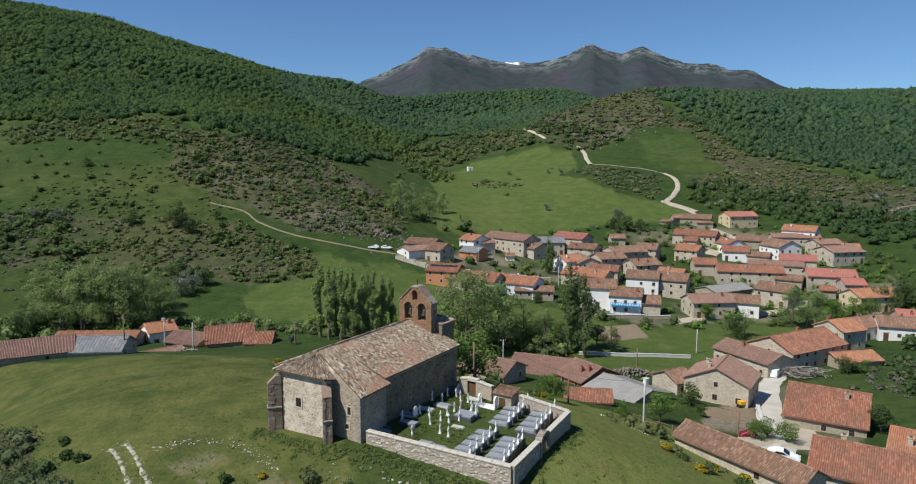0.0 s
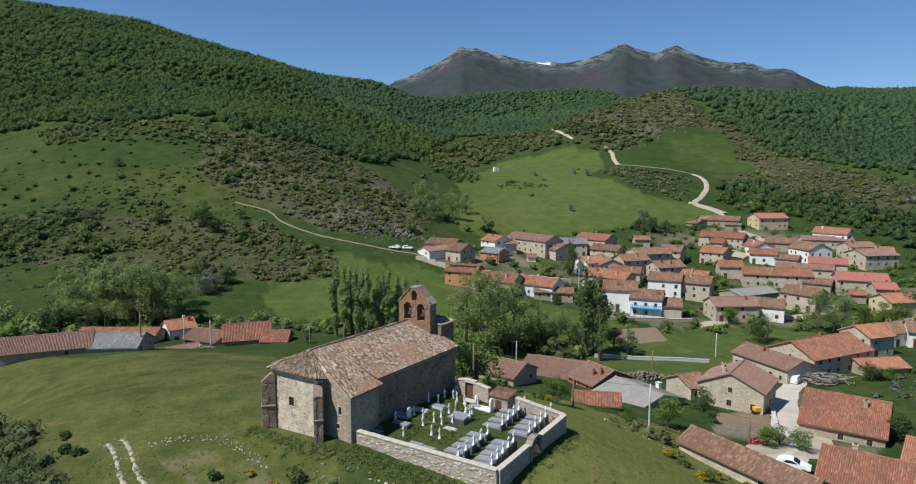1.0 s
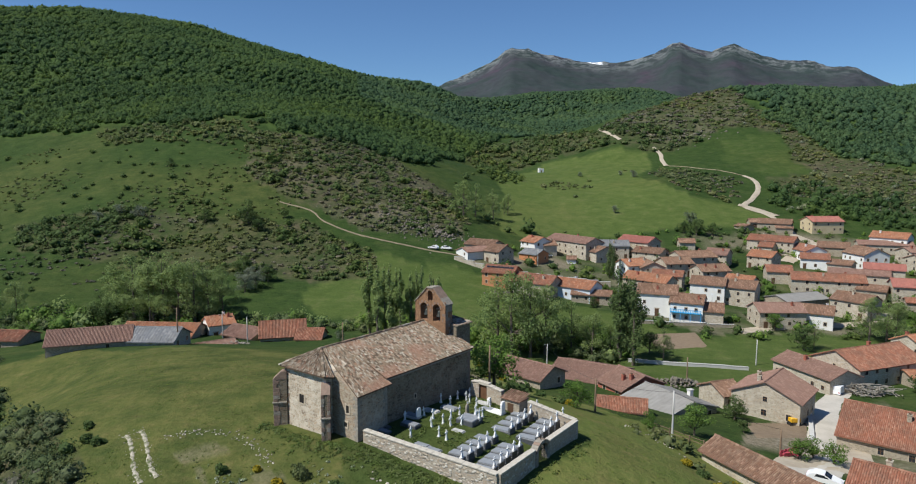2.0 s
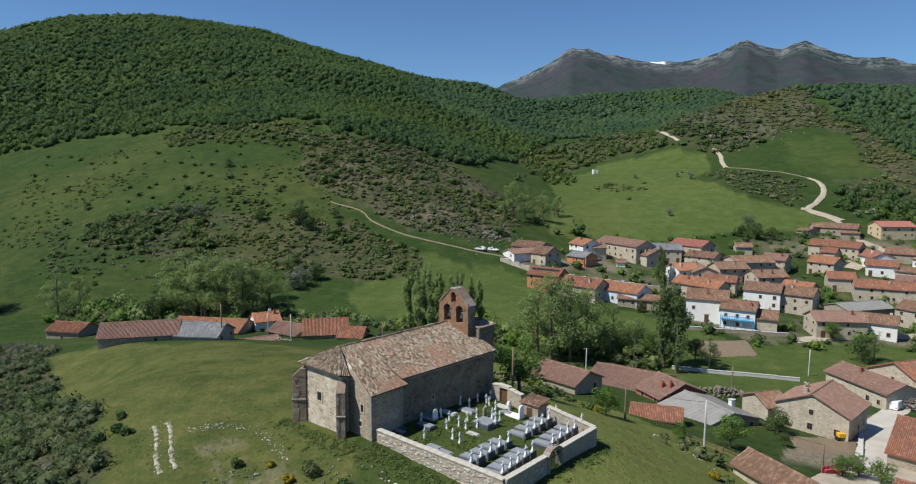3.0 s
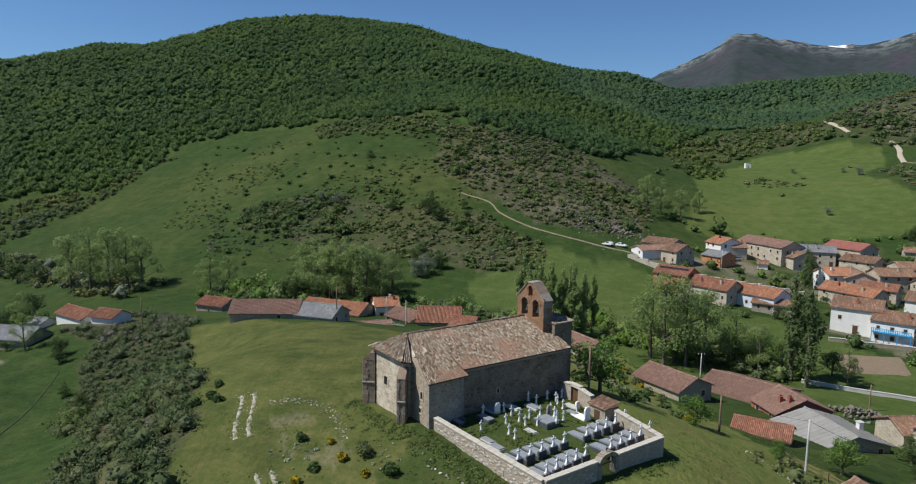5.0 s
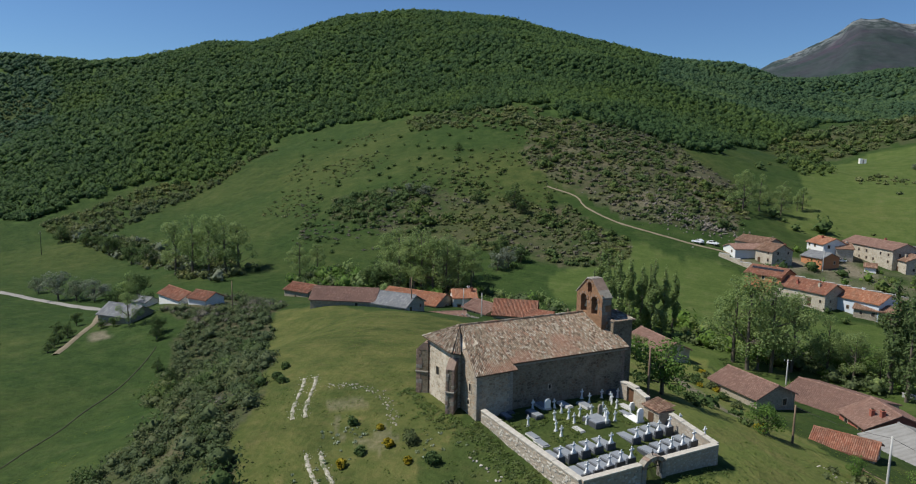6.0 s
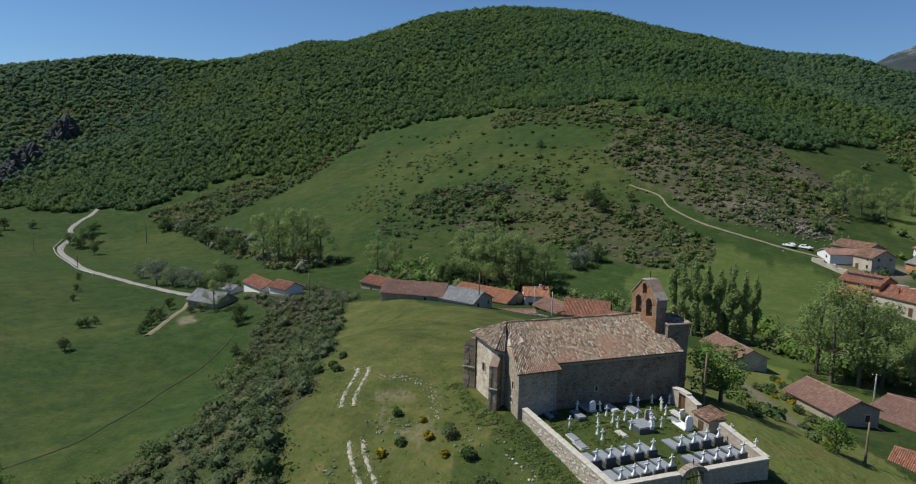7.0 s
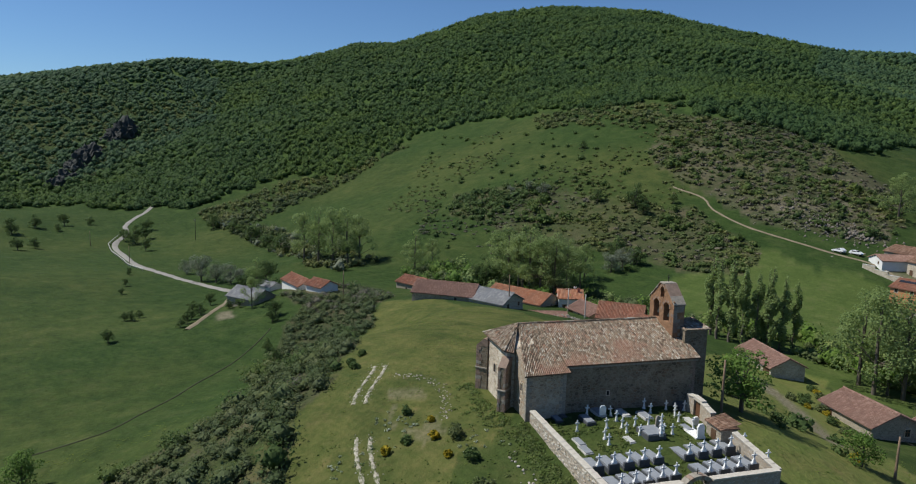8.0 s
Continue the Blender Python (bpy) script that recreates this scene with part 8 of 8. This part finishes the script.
def heap(name, x, y, n, spread, lo, hi, tall, material, label, category, seed):
    """A heap of broken stones; the stones are joined."""
    rng = np.random.default_rng(seed)
    iv, jf = ico()
    r, a = np.abs(rng.normal(0, 0.5, n)), rng.uniform(0, 6.283, n)
    px, py = x + np.cos(a) * r * spread, y + np.sin(a) * r * spread * 0.7
    s = rng.uniform(lo, hi, n)
    c = np.stack([px, py, relief(px, py) + tall * np.clip(1 - r, 0, 1) * rng.uniform(0.3, 1, n)], 1)
    V = (c[:, None] + iv[None] * s[:, None, None] * rng.uniform(0.5, 1.2, (n, len(iv), 1)) * rng.uniform(0.6, 1.3, (n, 1, 3))).reshape(-1, 3)
    F = (np.arange(n)[:, None, None] * len(iv) + jf[None]).reshape(-1, 3)
    return tagged(part(name, (V, F), material), label, category, kind="stuff")


heap("rubble_heap", 38, 143, 170, 7, 0.2, 0.6, 1.4, "rock", "grey heap of rubble beside a shed", "rubble", 5)
heap("rubble_heap", -2, 222, 120, 8, 0.2, 0.6, 1.2, "rock", "stony bank below the farmhouse", "rubble", 6)
heap("rubble_heap", 60, 303, 70, 5, 0.25, 0.7, 2.2, "timber", "conical pale gravel heap in the meadow", "rubble", 7)
heap("rubble_heap", -62, 148, 60, 4, 0.15, 0.5, 0.8, "timber", "pale building rubble by the farm", "rubble", 8)
heap("stony_ground", -46, 285, 300, 30, 0.2, 0.8, 0.4, "rock", "grey boulders strewn over the spur", "rocks", 9)
heap("stony_ground", -34, 283, 200, 16, 0.2, 1.0, 0.8, "rock", "broken outcrop above the hillside path", "rocks", 10)
heap("stony_ground", 128, 560, 70, 45, 0.5, 1.5, 0.3, "rock", "pale outcrops on the bare hill", "rocks", 11)


def log_pile(x, y, n, seed):
    t = tagged(thing("log_pile", x, y, ground_z(x, y)), "tangled heap of grey timbers and branches", "log pile")
    r = random.Random(seed)
    for k in range(n):
        a, l = r.uniform(-30, 30) + (90 if r.random() < 0.25 else 0), r.uniform(1.4, 3.6)
        lg = part("log", lathe([(r.uniform(0.05, 0.13), -l / 2), (r.uniform(0.04, 0.1), l / 2)], 6), "timber", t)
        lg.matrix_local = pose(r.gauss(0, 2.1), r.gauss(0, 1.1), r.uniform(0.1, 1.0) ** 1.5 * 1.9, 0, 90 + r.uniform(-16, 16), a)


log_pile(75.6, 141.2, 110, 3)


def post_fence(pts, label):
    f = tagged(thing("post_fence", 0, 0, 0), label, "fence")
    r = random.Random(8)
    for (x0, y0), (x1, y1) in zip(pts, pts[1:]):
        d = math.hypot(x1 - x0, y1 - y0)
        n = max(2, int(d / 1.8))
        for k in range(n):
            x, y = x0 + (x1 - x0) * k / n, y0 + (y1 - y0) * k / n
            po = part("post", boxes((-0.07, -0.07, -0.4, 0.07, 0.07, 1.15)), "wood", f)
            po.matrix_local = pose(x, y, ground_z(x, y), r.uniform(-3, 3), r.uniform(-3, 3), r.uniform(0, 40))
            xn, yn = x0 + (x1 - x0) * (k + 1) / n, y0 + (y1 - y0) * (k + 1) / n
            for hz in (0.45, 0.95):
                a, b = Vector((x, y, ground_z(x, y) + hz)), Vector((xn, yn, ground_z(xn, yn) + hz))
                bm = bmesh.new()
                limb(bm, a, b, 0.045, 0.045, 5)
                part("rail", bm, "wood", f)


post_fence([(24.5, 96.2), (29.4, 94.0), (33.0, 92.6)], "dark wooden rail fence on the bank")


def dry_wall(pts, n, lo, hi, label, seed):
    """A tumbled dry-stone line; each stone is a piece of its own."""
    t = tagged(thing("tumbled_wall", 0, 0, 0), label, "stone wall")
    r = random.Random(seed)
    meshes = []
    for k in range(6):
        bm = bmesh.new()
        bmesh.ops.create_icosphere(bm, subdivisions=1, radius=0.5)
        for v in bm.verts:
            v.co *= r.uniform(0.7, 1.15)
            v.co.z *= 0.65
        me = bpy.data.meshes.new("stone")
        bm.to_mesh(me)
        bm.free()
        me.materials.append(M["grey_stone" if k % 3 else "coping"])
        meshes.append(me)
    seg = [math.hypot(b[0] - a[0], b[1] - a[1]) for a, b in zip(pts, pts[1:])]
    for k in range(n):
        s = r.random() * sum(seg)
        i = 0
        while s > seg[i]:
            s -= seg[i]
            i += 1
        f = s / seg[i]
        x = pts[i][0] + (pts[i + 1][0] - pts[i][0]) * f + r.gauss(0, 0.35)
        y = pts[i][1] + (pts[i + 1][1] - pts[i][1]) * f + r.gauss(0, 0.35)
        o = new("stone", r.choice(meshes))
        o.parent = t
        q = r.uniform(lo, hi)
        o.matrix_local = pose(x, y, ground_z(x, y) + q * 0.12, r.uniform(0, 20), r.uniform(0, 20), r.uniform(0, 360)) @ Matrix.Diagonal((q, q * r.uniform(0.6, 1), q, 1))


dry_wall([(-32.0, 66.2), (-27.9, 67.8), (-24.4, 67.4)], 70, 0.10, 0.30, "tumbled line of pale stones in turf", 2)
dry_wall([(-24.2, 67.2), (-21.5, 65.4), (-19.2, 63.6), (-17.5, 61.4)], 70, 0.08, 0.28, "scattered pale stones in the grass", 3)
dry_wall([(-8, 60.5), (-2, 57.4), (3, 55.5)], 30, 0.2, 0.45, "stones fallen below the cemetery wall", 4)
dry_wall([(20, 92), (26, 86), (30, 76)], 40, 0.15, 0.35, "pale stones along the foot path", 5)


for cut, (a, b) in enumerate([seg for way in RUTS for seg in zip(way, way[1:])]):
    for off in (-0.75, 0.75):
        dry_wall([(a[0] + off * 0.75, a[1] + off * 0.6), (b[0] + off * 0.75, b[1] + off * 0.6)], 22, 0.06, 0.2, "loose chalky stones in the wheel rut", 20 + cut)


def low_wall(a, b, h, thick, material, label):
    d = Vector((b[0] - a[0], b[1] - a[1], 0))
    n = max(2, int(d.length / 4))
    w = tagged(thing("low_wall", a[0], a[1], 0, math.degrees(math.atan2(d.y, d.x))), label, "wall")
    for k in range(n):
        x, y = a[0] + d.x * (k + 0.5) / n, a[1] + d.y * (k + 0.5) / n
        z = ground_z(x, y)
        part("wall_run", boxes((k * d.length / n, -thick / 2, z - 1.0, (k + 1) * d.length / n - 0.01, thick / 2, z + h)), material, w)
        part("coping", boxes((k * d.length / n, -thick / 2 - 0.05, z + h + 0.003, (k + 1) * d.length / n - 0.01, thick / 2 + 0.05, z + h + 0.12)), "concrete", w)


low_wall((30, 161.5), (57, 159.3), 0.7, 0.4, "concrete", "low pale wall along the stream meadow")
low_wall((38, 201.5), (66, 203.5), 0.9, 0.5, "barn_stone", "low stone terrace wall below the houses")
low_wall((-24, 255), (-8, 247), 1.6, 0.5, "house_stone", "stone retaining wall along the village track")
low_wall((-4, 246), (34, 242), 1.8, 0.5, "barn_stone", "long stone terrace wall behind the farmhouse")
low_wall((52, 110), (57, 124), 0.5, 0.6, "concrete", "white kerb beside the village road")
strip("drain_ditch", [(-112, 95), (-108, 91), (-101, 83), (-93, 73), (-88, 66), (-82, 59), (-78, 53), (-72, 44), (-73, 34)], 0.5, "ditch", "narrow dark ditch across the west meadow", 0.14, "ditch", 2.0)


def guard_rail():
    g = tagged(thing("guard_rail", 0, 0, 0), "white guard rail along the meadow road", "guard rail")
    path = [(-262, 120.5), (-287, 123.5), (-312, 128.5), (-338, 133.5), (-362, 139.5), (-382, 152)]
    for (x0, y0), (x1, y1) in zip(path, path[1:]):
        n = 6
        for k in range(n):
            a = Vector((x0 + (x1 - x0) * k / n, y0 + (y1 - y0) * k / n, 0))
            b = Vector((x0 + (x1 - x0) * (k + 1) / n, y0 + (y1 - y0) * (k + 1) / n, 0))
            a.z, b.z = ground_z(a.x, a.y) + 0.9, ground_z(b.x, b.y) + 0.9
            bm = bmesh.new()
            limb(bm, a, b, 0.16, 0.16, 6)
            part("rail", bm, "concrete", g)
            part("post", boxes((a.x - 0.08, a.y - 0.08, a.z - 1.2, a.x + 0.08, a.y + 0.08, a.z)), "concrete", g)


guard_rail()


def meadow_hut(x, y):
    h = tagged(thing("meadow_hut", x, y, ground_z(x, y), 20), "small white ruined hut in the meadow", "hut")
    part("wall", boxes((-1.8, -1.6, -1, -0.3, 1.6, 3.2), (0.5, -1.6, -1, 1.8, 1.6, 2.8), (-0.3, 1.2, -1, 0.5, 1.6, 2.6)), "white_wall", h)
    part("lintel", boxes((-0.29, -1.5, 2.2, 0.49, -1.1, 2.6)), "surround", h)


meadow_hut(9, 506)


def crag(x, y, w, h, seed):
    bm = bmesh.new()
    bmesh.ops.create_icosphere(bm, subdivisions=4, radius=1.0)
    for v in bm.verts:
        p = v.co.copy()
        p = Vector((round(p.x * 5) / 5 * 0.6 + p.x * 0.4, round(p.y * 5) / 5 * 0.6 + p.y * 0.4, p.z))
        n1 = noise.noise(p * 1.6 + Vector((seed, 0, 0)))
        n2 = noise.noise(p * 4.0 + Vector((0, seed, 0)))
        v.co = Vector((p.x * w * 1.5 * (1 + 0.5 * n1), p.y * w * 1.2 * (1 + 0.5 * n1), max(p.z, -0.3) * h * 0.62 * (1 + 0.6 * n1)))
        v.co += p * (n2 * w * 0.45) + Vector((0, 0, h * 0.12 * noise.noise(Vector((p.x * 5, p.y * 5, seed)))))
    t = tagged(part("crag", bm, "crag"), "dark jagged crag rising from the wood", "rock", "western crags")
    t.location = (x, y, ground_z(x, y) - 1)


for i, (cx, cy, cw, chh) in enumerate(((-748, 288, 8, 22), (-733, 280, 9, 26), (-716, 268, 8, 20), (-700, 256, 7, 16), (-668, 228, 6, 14), (-652, 220, 8, 20), (-636, 208, 7, 16), (-620, 198, 7, 15), (-596, 184, 6, 12), (-580, 172, 6, 10))):
    crag(cx, cy, cw, chh, i * 3.7)

bin_ = tagged(thing("waste_bin", 79.2, 158.4, ground_z(79.2, 158.4)), "blue plastic waste bin by the road", "bin")
part("bin_body", boxes((-0.7, -0.5, 0.15, 0.7, 0.5, 1.25), bevel=0.06), "blue_paint", bin_)
part("bin_lid", boxes((-0.74, -0.54, 1.253, 0.74, 0.54, 1.38), bevel=0.05), "blue_paint", bin_)
plough = tagged(thing("hay_tedder", 44.8, 99.0, ground_z(44.8, 99.0), 30), "faded red farm implement parked by trees", "machine")
part("frame", boxes((-1.6, -0.12, 0.7, 1.6, 0.12, 0.9), (-0.1, -1.2, 0.7, 0.1, 0.1, 0.85)), "red_paint", plough)
for k in range(5):
    tn = part("tine_wheel", lathe([(0.62, -0.03), (0.62, 0.03)], 14), "red_paint", plough)
    tn.matrix_local = pose(-1.4 + k * 0.7, 0.3, 0.65, 80, 0, 10)
tank = tagged(thing("water_tank", 92, 112, ground_z(92, 112), 20), "small white water tank in grass", "tank")
part("tank_body", boxes((-0.7, -0.6, 0, 0.7, 0.6, 1.2), bevel=0.08), "car_white", tank)
